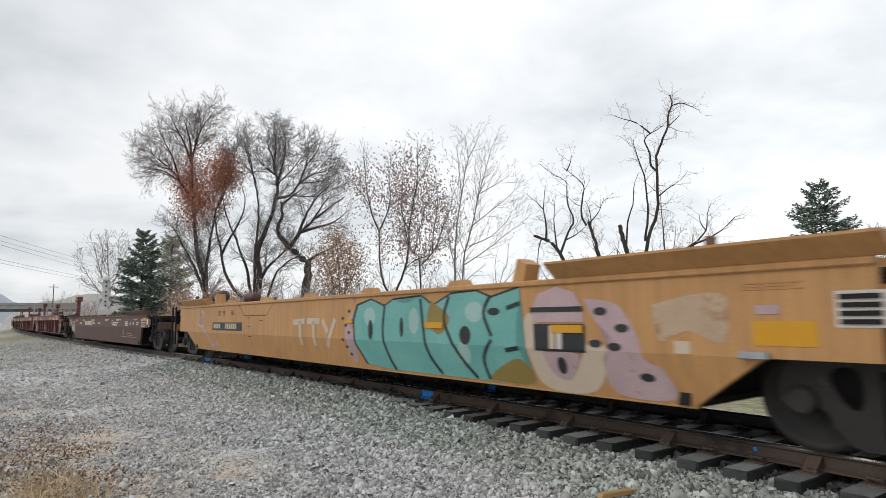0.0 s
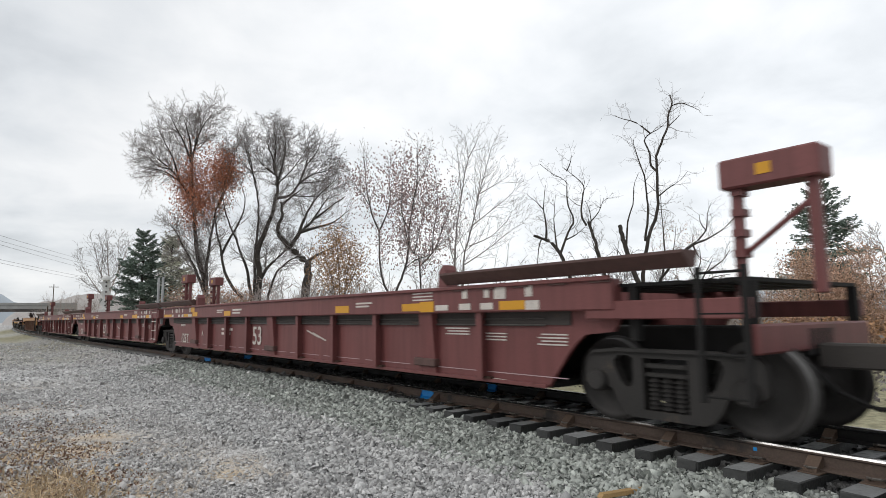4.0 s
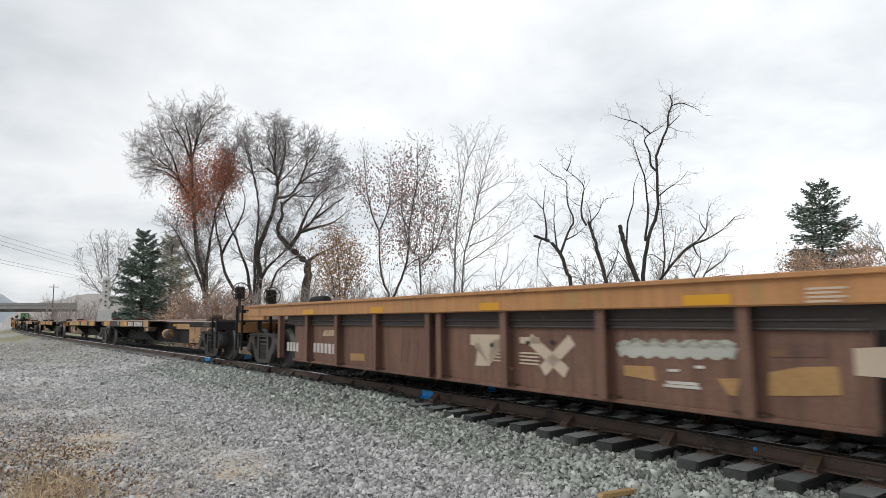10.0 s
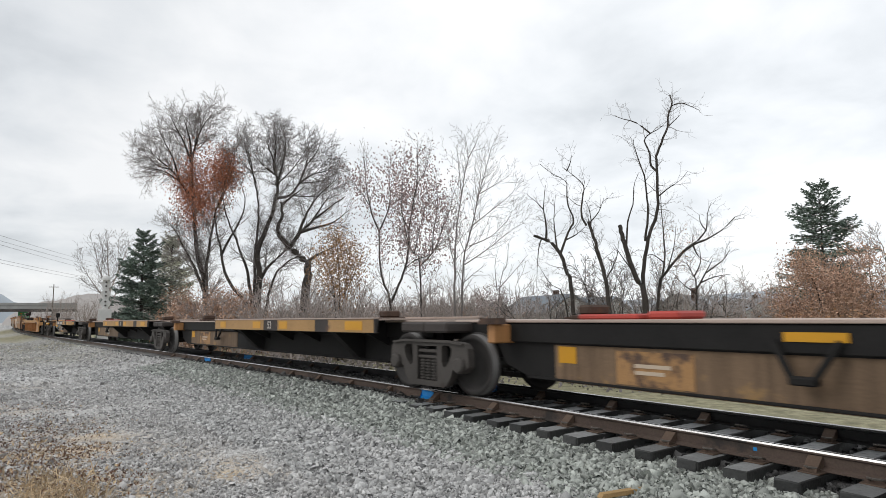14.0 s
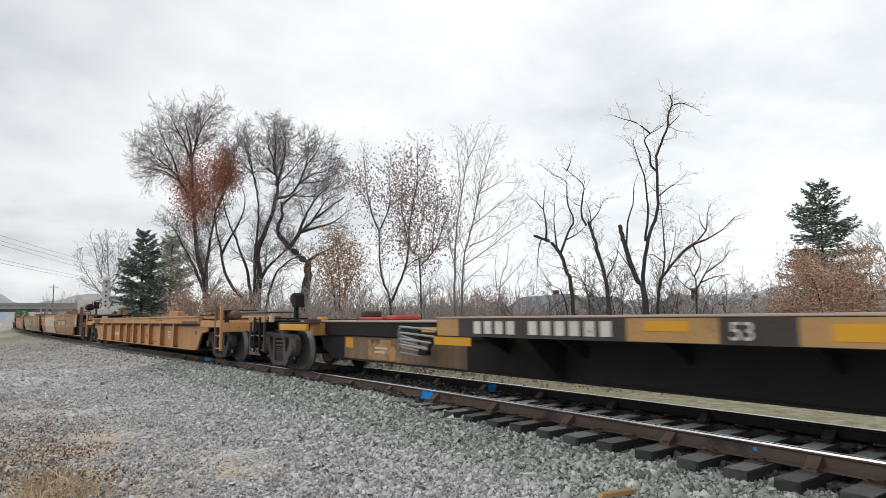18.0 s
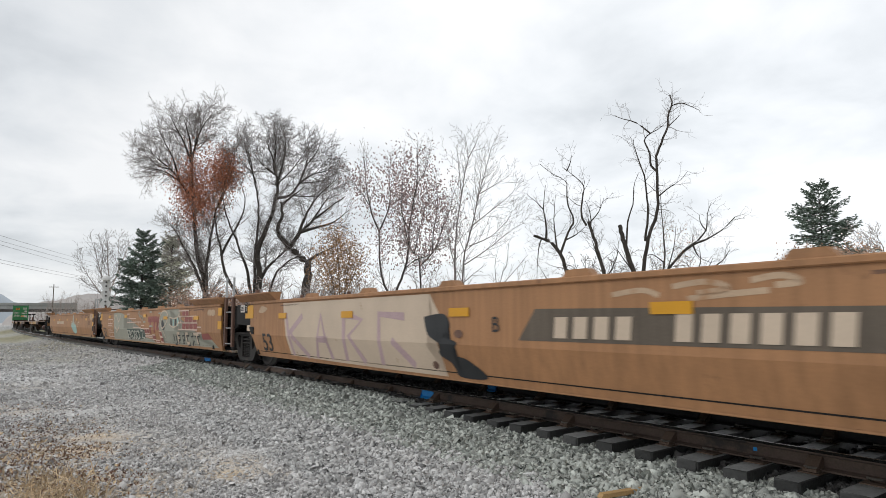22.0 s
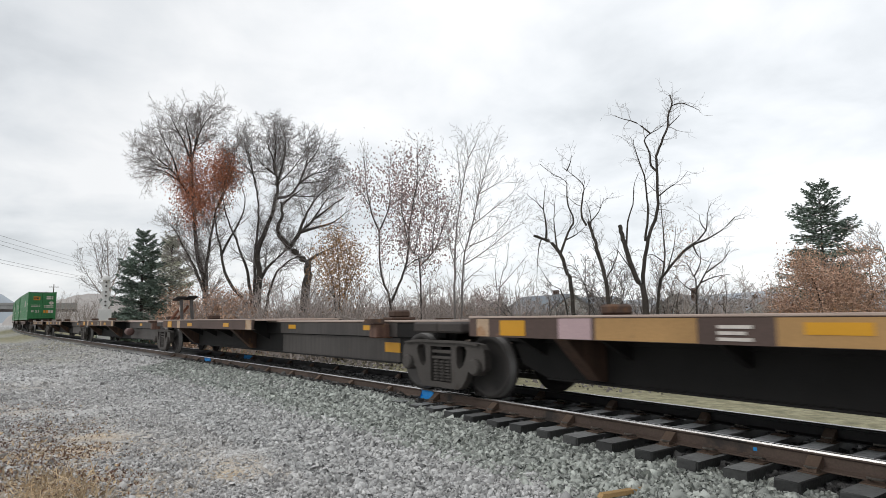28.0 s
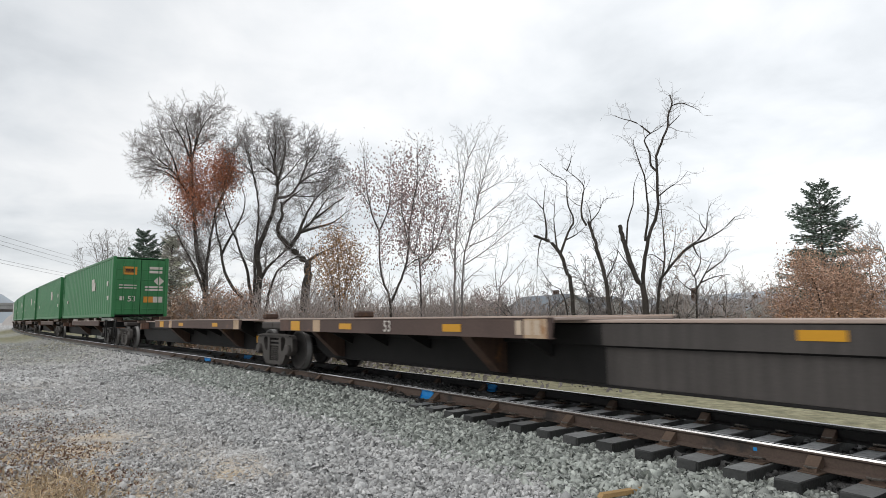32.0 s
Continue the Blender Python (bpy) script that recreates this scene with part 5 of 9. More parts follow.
                for a, c, z0 in ((1.6, 2.1, 1.04), (3.02, 3.5, 1.0)):
                    sheet(car, "stencil_mark", d(a), d(c), z0 + 0.045 * k, z0 + 0.02 + 0.045 * k, "white", -1.255)
        hood(car, d(-0.6 if not joint else -0.1), d(3.25 if q > 0 else 3.82), 1.69, "darkbrown")
        bm = BM()
        hx = 3.28 if q > 0 else 3.9
        prism(bm, [(d(hx), 1.66), (d(hx + 0.22), 1.66), (d(hx + 0.2), 1.93), (d(hx + 0.1), 2.03), (d(hx + 0.05), 1.95)], -1.44, -1.22)
        part("guide_horn", bm, M["maroon"], car, "maroon container guide horn")
        for k in range(5):
            bm = BM()
            xx = d(0.5 + 0.62 * k)
            box(bm, xx - 0.14, xx + 0.14, -1.475, -1.44, 1.62, 1.68)
            part("hood_bracket", bm, M["darkbrown"], car)
    for u in (ua + 5.95, ub - 6.5):
        bars(car, X(u), 1.44, 0.55, 0.11, 2)
    bars(car, X(ub - 7.81), 1.40, 0.7, 0.16, 2)
    for u in (ub - 7.13, ua + 6.74):
        sheet(car, "reflective_patch", X(u), X(u) + 0.52, 1.35, 1.48, "reflect")
    bars(car, X(ub - 6.35), 0.82, 0.9, 0.24, 2, "white", -1.25)


def tall_post(car, x, top=2.9, y=-1.3):
    bm = BM()
    box(bm, x - 0.037, x + 0.037, y - 0.037, y + 0.037, 1.1, top, 0.01)
    part("guide_post", bm, M["galv"], car, "tall grey upright post")


def maroon_set():
    ends = (50.2, 70.6, 90.95, 110.35)
    for i in range(3):
        ua, ub = ends[i], ends[i + 1]
        uc = (ua + ub) / 2
        ribs = (-4.77, -3.17, -1.55, 1.55, 3.17, 4.77) + ((-7.4, 7.4) if i == 2 else (7.55,))
        car, L, uc = well_ribbed(ua, ub, "c" if i == 0 else "a", "c" if i == 2 else "a", "maroon", "maroon", "maroon steel well car with upright ribs and white stencils", "cars of the freight train", 1.66, 1.31, 0.38, ribs, rib_w=0.06, tee=(0.09, 0.17))
        X = lambda u: uc - u
        maroon_marks(car, uc, ua, ub, i == 0)
        for x in (-6.28, 0.0, 6.28):
            for sd in (-1, 1):
                bm = BM()
                prism(bm, [(sd * 1.25, 0.40), (sd * 1.30, 0.40), (sd * 1.32, 0.60), (sd * 1.385, 1.31), (sd * 1.25, 1.31)], x - 0.17, x + 0.17, "x")
                part("wide_rib", bm, M["maroon"], car, "broad maroon side stiffener")
            bm = BM()
            box(bm, x - 0.36, x + 0.2, -1.36, -1.24, 0.50, 0.62, 0.015)
            part("jacking_pad", bm, M["darkbrown"], car, "dark jacking pad")
        words(car, "53", X(102.12 if i == 2 else ub - 8.82), 0.62, 0.46, "white", -1.26)
        if i == 2:
            marks(car, X(100.1), 0.66, 1.05, 0.26, (4,), "white", -1.25)
            marks(car, X(98.85), 0.64, 1.0, 0.28, (4,), "white", -1.25)
            words(car, "B", X(106.2), 0.8, 0.16, "white", -1.26)
        if i < 2:
            words(car, "125T", X(ub - 2.15), 0.50, 0.30, "white", -1.26)
            words(car, "C" if i == 1 else "A", X(ub - 4.5), 0.76, 0.15, "white", -1.26)
        if i > 0:
            for yy in (-0.5, 0.55):
                rack(car, X(ua + 0.05), yy, 2.95 if yy < 0 else 2.88, w=0.74)
        else:
            rack(car, X(ua - 1.0), -0.5, 2.9)
        if i == 2:
            rack(car, X(ub - 0.1), -0.5, 2.92, w=0.95)
        if i == 1:
            for u0 in (71.7, 71.1):
                tall_post(car, X(u0), 2.88)
        if i == 2:
            sheet(car, "yellow_placard", X(ub - 0.9) + 0.35, X(ub - 0.9) + 0.62, 0.78, 1.02, "paleyellow", -1.25)
        for k in range(-5, 6):
            stroke(car, "panel_edge", [(1.66 * k - 0.72, 0.5), (1.66 * k + 0.72, 0.5)], 0.012, "pink", -1.255, 1, "worn pale panel edge")
        stroke(car, "chalk_scribble", [(X(ub - 12), 1.0), (X(ub - 12.6), 0.86), (X(ub - 12.3), 0.95), (X(ub - 12.9), 0.8)], 0.03, "white", -1.26, 1)


def ttx_single():
    ua, ub = 114.85, 131.0
    uc = (ua + ub) / 2
    ribs = [uc - u for u in (129.3, 127.74, 126.32, 124.8, 123.15, 122.85, 121.39, 119.78, 118.16, 116.9)]
    car, L, uc = well_ribbed(ua, ub, "c", "c", "ttxbrown", "tan", "weathered brown well car with a yellow top chord", "cars of the freight train", 1.57, 1.32, 0.32, ribs, 1.36, "ttxbrown", False, True, -0.3, "truck", 1.5, 0.06, (0.12, 0.2))
    brake_wheel(car, -L / 2 - 0.9, -0.5, 1.9, 0.24)
    X = lambda u: uc - u
    for u0 in (113.12, 112.75):
        bm = BM()
        box(bm, X(u0) - 0.03, X(u0) + 0.03, -0.63, -0.57, 1.1, 2.66, 0.008)
        part("guide_post", bm, M["rustsill"], car, "slim rusty upright post")
    for u, w in ((121.58, 0.41), (118.46, 0.48), (127.5, 0.55), (115.5, 0.5), (124.6, 0.45)):
        sheet(car, "reflective_patch", X(u) - w / 2, X(u) + w / 2, 1.34, 1.44, "reflect", -1.36)
    y = -1.165
    P = lambda pts: [(uc - u, z) for u, z in pts]
    for pts in (((122.23, 1.0), (121.40, 1.01), (121.40, 0.915), (121.80, 0.905), (121.81, 0.575), (122.12, 0.56), (122.05, 0.90), (122.16, 0.845), (122.23, 0.855)),
                ((121.52, 0.58), (121.52, 0.545), (121.36, 0.545), (121.36, 0.58)),
                ((121.20, 0.985), (120.86, 0.985), (120.80, 0.90), (121.20, 0.90))):
        blob(car, "emblem_shape", P(pts), "cream", y, 2, "faded cream emblem shape")
    for a, c, z in ((121.83, 121.40, 0.79), (121.21, 120.86, 0.78)):
        for k in range(4):
            stroke(car, "emblem_stripe", P(((a, z - 0.045 * k), (c, z - 0.045 * k))), 0.022, "cream", y, 2, "faded cream emblem stripe")
    for a, c in (((121.02, 0.97), (120.40, 0.57)), ((120.30, 0.97), (120.80, 0.57))):
        stroke(car, "emblem_stroke", P((a, c)), 0.15, "cream", y, 2, "faded cream emblem stroke")
    for u0, z0 in ((121.76, 0.86), (121.05, 0.91), (120.62, 0.93)):
        ring(car, "emblem_mark", X(u0), z0, 0.045, 0.03, "blackspray", y, 3, 8)
    marks(car, X(129.1), 0.51, 0.72, 0.2, (4,), "white", y)
    marks(car, X(127.63), 0.53, 1.1, 0.2, (6,), "white", y)
    blob(car, "scuff_patch", P(((127.1, 1.0), (126.5, 1.02), (126.5, 0.9), (127.2, 0.88))), "scuff", y, 1)
    blob(car, "scuff_patch", P(((125.94, 0.58), (125.38, 0.59), (125.38, 0.46), (125.94, 0.44))), "paintworn", y, 1)
    for u0 in (124.1, 123.9, 123.62):
        stroke(car, "rust_smear", P(((u0, 0.88), (u0 + 0.06, 0.52))), 0.1, "oldbrown", y, 1, "dull rust smear")
    for z0, w in ((0.865, 0.12), (0.94, 0.05)):
        stroke(car, "graffiti_line", P([(119.63 - 0.094 * k, z0 + (0.02 if k % 2 else -0.02) + 0.0025 * k) for k in range(15)]), w, "palegrey", y, 2, "pale sprayed scribble", None, True)
    stroke(car, "graffiti_line", P([(119.5 - 0.11 * k, 1.0 if k % 2 else 0.93) for k in range(11)]), 0.03, "greyspray", y, 3, "grey sprayed scribble", None, True)
    for pts, mt in ((((119.57, 0.71), (119.2, 0.72), (119.17, 0.57), (119.57, 0.6)), "paintworn"), (((118.50, 0.645), (118.28, 0.665), (118.33, 0.5), (118.40, 0.5)), "paintworn"),
                    (((118.0, 0.98), (117.54, 0.99), (117.53, 0.89), (118.0, 0.87)), "oldbrown"), (((118.02, 0.735), (117.75, 0.80), (117.46, 0.82), (117.45, 0.59), (117.7, 0.56), (118.04, 0.53)), "paintworn"), (((117.34, 0.97), (116.98, 1.0), (116.98, 0.75), (117.34, 0.755)), "cream")):
        blob(car, "paint_patch", P(pts), mt, y, 1, "worn paint smear")
    for u0, u1, z0 in ((119.03, 118.9, 0.69), (118.73, 118.63, 0.74), (119.09, 118.68, 0.535), (119.05, 118.7, 0.57)):
        stroke(car, "lettering_bar", P(((u0, z0), (u1, z0 + 0.005))), 0.03, "white", y, 2)
    bars(car, X(117.58), 1.34, 0.3, 0.14, 4, "cream", -1.36)
    for u0, w in ((129.4, 0.3), (126.0, 0.15), (123.6, 0.12), (120.1, 0.2), (119.75, 0.1), (118.0, 0.1)):
        stroke(car, "rust_smear", P(((u0, 1.53), (u0 - 0.02, 1.36))), w, "paintworn", -1.36, 1, "worn rusty smear")
    for q in (-1, 1):
        drum(car, q * (L / 2 - 0.3), 0.4, 1.7, 0.9, 0.16)
        bm = BM()
        for y in (-1.3, -0.5, 0.5, 1.3):
            box(bm, q * (L / 2 - 1.2) - 0.04, q * (L / 2 + 0.9) + 0.04, y - 0.04, y + 0.04, 1.5, 1.56) if q > 0 else box(bm, q * (L / 2 + 0.9) - 0.04, q * (L / 2 - 1.2) + 0.04, y - 0.04, y + 0.04, 1.5, 1.56)
        part("platform_rail", bm, M["tan"], car)


def band(car, uc, rows, z0=0.98, z1=1.222, y=-1.30):
    """Painted lengths of a deck edge: from, to and paint of each."""
    for a, b, mt in rows:
        sheet(car, "paint_panel", uc - a, uc - b, z0, z1, mt, y, "worn painted length of deck edge", 0.003)


def spine_marks(car, uc, deck, style, number, y=-1.303):
    a, b = deck
    X = lambda u: uc - u
    patch_at = lambda u, w, z0=1.02, z1=1.19: sheet(car, "reflective_patch", X(u), X(u) + w, z0, z1, "reflect", y)
    if number == "full":
        band(car, uc, ((150.8, 149.4, "paintworn"), (147.0, 145.6, "paintworn"), (142.75, 141.97, "paintworn")))
        words(car, "53", X(147.6), 1.03, 0.19, "white", y)
        marks(car, X(145.42), 1.0, 2.5, 0.19, (4, 6), "white", y)
        patch_at(146.3, 0.5, 1.03, 1.17)
        patch_at(150.4, 0.4, 1.03, 1.17)
    elif number == "rear":
        band(car, uc, ((214.88, 214.36, "paintworn"), (211.43, 210.4, "paintworn"), (209.7, 207.2, "paintworn")))
        marks(car, X(214.0), 1.02, 2.45, 0.17, (4, 6), "white", y)
        words(car, "53", X(210.3), 1.02, 0.17, "white", y)
        patch_at(211.2, 0.5, 1.09, 1.19)
        patch_at(209.45, 0.55, 1.03, 1.17)
        patch_at(206.9, 0.5, 1.03, 1.17)
    elif style == "orange":
        band(car, uc, ((b - 0.05, a + 5.2, "paintworn"), (a + 4.35, a + 2.4, "paintworn"), (a + 1.8, a + 0.05, "paintworn")))
        words(car, "53", X(a + 4.95), 1.02, 0.18, "white", y)
        for u, w in ((b - 0.5, 0.45), (a + 5.9, 0.5), (a + 4.25, 0.45), (a + 1.1, 0.65)):
            patch_at(u, w)
    elif number == "faded":
        band(car, uc, ((329.12, 328.85, "scuff"), (327.5, 326.98, "pink"), (326.92, 325.65, "paintworn"), (324.9, 322.2, "paintworn")))
        patch_at(328.6, 0.5, 1.0, 1.2)
        patch_at(324.67, 0.5, 1.08, 1.18)
        bars(car, X(325.44), 1.01, 0.33, 0.17, 3, "white", y)
        words(car, "53", X(322.0), 1.02, 0.17, "white", y)
    else:
        band(car, uc, ((b - 0.1, b - 0.55, "deckbrown"), (b - 1.9, b - 2.25, "scuff"), (a + 0.45, a + 0.05, "scuff")))
        for u, w, z0, z1 in ((b - 0.7, 0.5, 0.99, 1.2), (b - 3.15, 0.5, 1.04, 1.15), (a + 2.2, 0.45, 1.04, 1.15)):
            patch_at(u, w, z0, z1)


def spine_sets():
    U = (135.15, 151.85, 169.75, 187.4, 205.2, 222.0)
    decks = ((141.95, 150.9), (153.33, 162.2), (171.0, 179.9), (188.2, 197.1), (206.0, 214.9))
    nums = ("full", "mid", "", "mid", "rear")
    for i in range(5):
        front, rear = "c" if i == 0 else "a", "c" if i == 4 else "a"
        car, L, uc = spine(U[i], U[i + 1], front, rear, decks[i], "blacksteel", "orange_edge", "spine car with shade-darkened sill and a worn orange deck edge", "cars of the freight train", True, 140.78 if i == 0 else None)
        X = lambda u: uc - u
        spine_marks(car, uc, decks[i], "orange", nums[i])
        if i == 0:
            for f in ((137.0, 138.7),):
                bm = BM()
                prism(bm, [(X(138.9), 0.98), (X(136.0), 0.98), (X(136.1), 0.72), (X(136.7), 0.42), (X(138.9), 0.42)], -0.62, -0.535)
                part("gusset_plate", bm, M["tanworn"], car, "yellow gusset plate on the sill")
            sheet(car, "label_plate", X(137.75), X(137.4), 0.55, 0.76, "white", -0.62)
            for k in range(4):
                sheet(car, "label_mark", X(137.73) + 0.02 + 0.16 * (k % 2), X(137.73) + 0.14 + 0.16 * (k % 2), 0.57 + 0.1 * (k // 2), 0.64 + 0.1 * (k // 2), "blacksteel", -0.627)
            sheet(car, "reflective_patch", X(136.95), X(136.65), 0.80, 0.95, "reflect", -0.62)
            brake_wheel(car, L / 2 + 0.9, -0.5, 2.1, 0.28)
            bm = BM()
            prism(bm, [(X(142.74), 0.80), (X(142.1), 0.80), (X(141.85), 0.97), (X(142.74), 0.97)], -1.27, -1.0)
            part("step_box", bm, M["edgebrown"], car, "brown step box under the deck")
            sheet(car, "reflective_patch", X(142.42), X(142.12), 0.82, 0.93, "reflect", -1.272)
            sheet(car, "reflective_patch", X(141.06), X(140.64), 1.0, 1.08, "reflect", -0.592)
            sheet(car, "paint_panel", X(140.6), X(139.0), 0.9, 1.1, "paintworn", -0.592, "worn orange paint on the sill")
        else:
            e = U[i + 1] - 0.55
            # black sill stands for deck shade; the bare half gets its own colour
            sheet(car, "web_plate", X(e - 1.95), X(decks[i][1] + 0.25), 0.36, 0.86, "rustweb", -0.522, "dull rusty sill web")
            sheet(car, "reflective_patch", X(e - 5.1), X(e - 5.66), 0.99, 1.08, "reflect", -0.6)
            sheet(car, "reflective_patch", X(e - 2.03), X(e - 2.35), 0.62, 0.84, "reflect", -0.53)
            if i == 3:
                for pts in (((200.64, 0.72), (200.5, 0.82), (200.35, 0.7), (200.5, 0.62), (200.3, 0.8), (200.15, 0.66), (200.0, 0.8), (199.85, 0.68), (199.75, 0.78)), ((200.5, 0.56), (200.3, 0.64), (200.1, 0.52), (199.95, 0.62), (199.8, 0.5), (199.6, 0.66), (199.45, 0.54)), ((200.1, 0.7), (199.7, 0.72), (199.5, 0.6), (199.6, 0.5), (199.9, 0.56))):
                    stroke(car, "graffiti_line", [(X(u), z) for u, z in pts], 0.04, "palegrey", -0.53, 2, "pale sprayed scribble", None, True)
            else:
                sheet(car, "paint_patch", X(e - 3.02), X(e - 4.09), 0.42, 0.82, "tanworn", -0.53, "worn yellow paint patch")
                bars(car, X(e - 3.3), 0.55, 0.5, 0.16, 2, "cream", -0.538)
            for xa, xb in ((X(e - 5.0), X(e - 5.2)), (X(e - 5.6), X(e - 5.4))):
                bm = BM()
                rod(bm, (xa, -0.62, 1.0), (xb, -0.7, 0.66), 0.035, 6)
                part("sill_bracket", bm, M["blacksteel"], car)
            bm = BM()
            box(bm, X(e - 5.2) - 0.02, X(e - 5.4) + 0.02, -0.75, -0.62, 0.6, 0.68, 0.015) if X(e - 5.2) < X(e - 5.4) else box(bm, X(e - 5.4) - 0.02, X(e - 5.2) + 0.02, -0.75, -0.62, 0.6, 0.68, 0.015)
            part("bracket_foot", bm, M["blacksteel"], car)
        if i in (1, 3, 4):
            bm = BM()
            e = U[i + 1] - 0.55
            box(bm, X(e - 2.2), X(e - 3.2), -0.32, 0.32, 1.2, 1.27, 0.02)
            box(bm, X(e - 3.3), X(e - 3.75), -0.28, 0.28, 1.2, 1.30, 0.03)
            part("folded_hitch", bm, M["redpart"], car, "folded red trailer hitch")
        if i == 4:
            sheet(car, "reflective_patch", X(215.0), X(214.1), 0.84, 0.96, "reflect", -1.28)
            for k in range(4):
                bm = BM()
                pts = [(X(215.0 + 0.1 * k), -1.2, 1.05 - 0.1 * k), (X(216.2), -1.15, 1.1 - 0.1 * k), (X(216.5), -1.0, 0.95 - 0.1 * k), (X(216.2), -0.6, 0.8 - 0.08 * k)]
                for p, q in zip(pts, pts[1:]):
                    rod(bm, p, q, 0.018, 6)
                part("grab_iron", bm, M["galv"], car)
            bm = BM()
            prism(bm, [(X(222.73), 1.55), (X(222.5), 1.55), (X(222.5), 1.86), (X(222.6), 1.93), (X(222.73), 1.9)], -0.45, -0.2)
            box(bm, X(222.79), X(222.66), -0.38, -0.28, 1.1, 1.56, 0.01)
            part("brake_housing", bm, M["blacksteel"], car, "black hand-brake housing")
            bm = lathe(BM(), [(0.02, -0.03), (0.15, -0.02), (0.16, 0.02), (0.02, 0.03)], 16, "x")
            bmesh.ops.transform(bm, matrix=Matrix.Translation((X(222.82), -0.33, 1.78)), verts=bm.verts)
            part("brake_wheel", bm, M["rustbright"], car, "rusty red hand-brake wheel")
            for u0, u1, z0, z1, mt, lab in ((223.69, 222.46, 1.165, 1.32, "paintworn", "worn yellow end beam"), (221.45, 219.9, 0.985, 1.125, "reflect", "bright yellow side beam"), (222.17, 221.98, 1.17, 1.33, "galv", "grey beam end cap")):
                bm = BM()
                box(bm, X(u0), X(u1), -1.28, -1.2, z0, z1, 0.01)
                part("end_beam", bm, M[mt], car, lab)
            for u0 in (223.6, 222.55):
                bm = BM()
                box(bm, X(u0) - 0.03, X(u0) + 0.03, -1.27, -1.22, 0.42, 1.17)
                part("step_stile", bm, M["greysteel"], car)
            for z0 in (0.46, 0.82):
                bm = rod(BM(), (X(223.6), -1.245, z0), (X(222.55), -1.245, z0), 0.014, 6)
                part("step_rung", bm, M["galv"], car)
            bm = BM()
            box(bm, X(221.34), X(221.05), -0.36, -0.2, 1.2, 1.29, 0.02)
            part("hitch_block", bm, M["reflect"], car, "yellow hitch block")
    V = (314.3, 330.45, 347.95, 365.5, 383.4, 400.4)
    d2 = ((320.4, 329.3), (338.05, 346.95), (355.75, 364.55), (373.6, 382.4), (385.2, 394.0))
    for i in range(5):
        front, rear = "c" if i == 0 else "a", "c" if i == 4 else "a"
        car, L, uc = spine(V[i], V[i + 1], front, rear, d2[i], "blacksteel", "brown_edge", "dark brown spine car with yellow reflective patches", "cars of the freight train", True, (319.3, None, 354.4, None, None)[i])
        X = lambda u: uc - u
        spine_marks(car, uc, d2[i], "brown", "faded" if i == 0 else "")
        ahead = d2[i][0] - V[i] > V[i + 1] - d2[i][1]
        xa, xb = (X(d2[i][0]) + 0.2, L / 2 - 1.95) if ahead else (-L / 2 + 1.95, X(d2[i][1]) - 0.2)
        # the shaded deck half stays black; only the bare half shows sill grey
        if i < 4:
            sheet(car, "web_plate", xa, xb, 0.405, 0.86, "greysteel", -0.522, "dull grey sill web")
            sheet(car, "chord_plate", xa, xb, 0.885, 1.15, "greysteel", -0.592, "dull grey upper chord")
        if i == 3:
            words(car, "53", X(377.55), 1.02, 0.19, "white", -1.302)
            marks(car, X(374.2), 1.02, 0.5, 0.18, (3,), "cream", -1.302)
        if i == 2:
            words(car, "53", X(359.55), 1.02, 0.17, "palegrey", -1.305)
            sheet(car, "paint_panel", X(358.95), X(358.6), 0.99, 1.21, "scuff", -1.302)
        sheet(car, "reflective_patch", X(V[i] + 2.47), X(V[i] + 1.95), 0.58, 0.77, "reflect", -0.53)
        for k in (3.2, 6.9 if i == 1 else 5.6):
            sheet(car, "reflective_patch", X(V[i] + k), X(V[i] + k - 0.42), 1.0, 1.1, "reflect", -0.6)
        if i == 2:
            # raised trailer hitch: inclined strut, upright leg and a black top plate
            x0 = L / 2 - 0.9
            for y in (-0.13, 0.13):
                bm = rod(BM(), (x0 - 1.62, y, 1.21), (x0 - 0.05, y, 1.80), 0.055, 8)
                part("hitch_strut", bm, M["rustbright"], car, "rusty inclined hitch strut")
            for y in (-0.2, 0.2):
                bm = BM()
                prism(bm, [(x0 + 0.30, 1.2), (x0 + 0.42, 1.2), (x0 + 0.19, 2.08), (x0 + 0.07, 2.08)], y - 0.05, y + 0.05)
                part("hitch_leg", bm, M["greysteel"], car)
            for y, z in ((-0.22, 2.12), (0.22, 2.15)):
                bm = BM()
                box(bm, -0.34, 0.30, -0.19, 0.19, -0.045, 0.045, 0.025, Matrix.Translation((x0 + 0.02, y, z)) @ Matrix.Rotation(radians(-8), 4, "Y"))
                part("hitch_plate", bm, M["blacksteel"], car, "black greasy hitch top plate")
            sheet(car, "label_plate", x0 + 0.12, x0 + 0.25, 1.62, 1.78, "white", -0.26)


def tan_single():
    ua, ub = 226.4, 246.0
    uc = (ua + ub) / 2
    ribs = [uc - u for u in (242.43, 240.48, 238.68, 237.32, 236.1, 234.82, 233.53, 231.9, 230.2)]
    car, L, uc = well_ribbed(ua, ub, "c", "c", "tan", "yellow", "tan yellow steel well car with upright ribs", "cars of the freight train", 1.34, 1.12, 0.29, ribs, 1.45, "tan", True, True, 0.9, "sootytruck", 1.6, 0.06, (0.075,))
    X = lambda u: uc - u
    P = lambda pts: [(uc - u, z) for u, z in pts]
    for u0, u1, z0 in ((245.2, 244.46, 1.16), (233.75, 233.27, 1.2), (239.6, 238.6, 1.21)):
        sheet(car, "reflective_patch", X(u0), X(u1), z0, z0 + 0.1, "reflect")
    # dark brown stretches laid on the chord near both ends
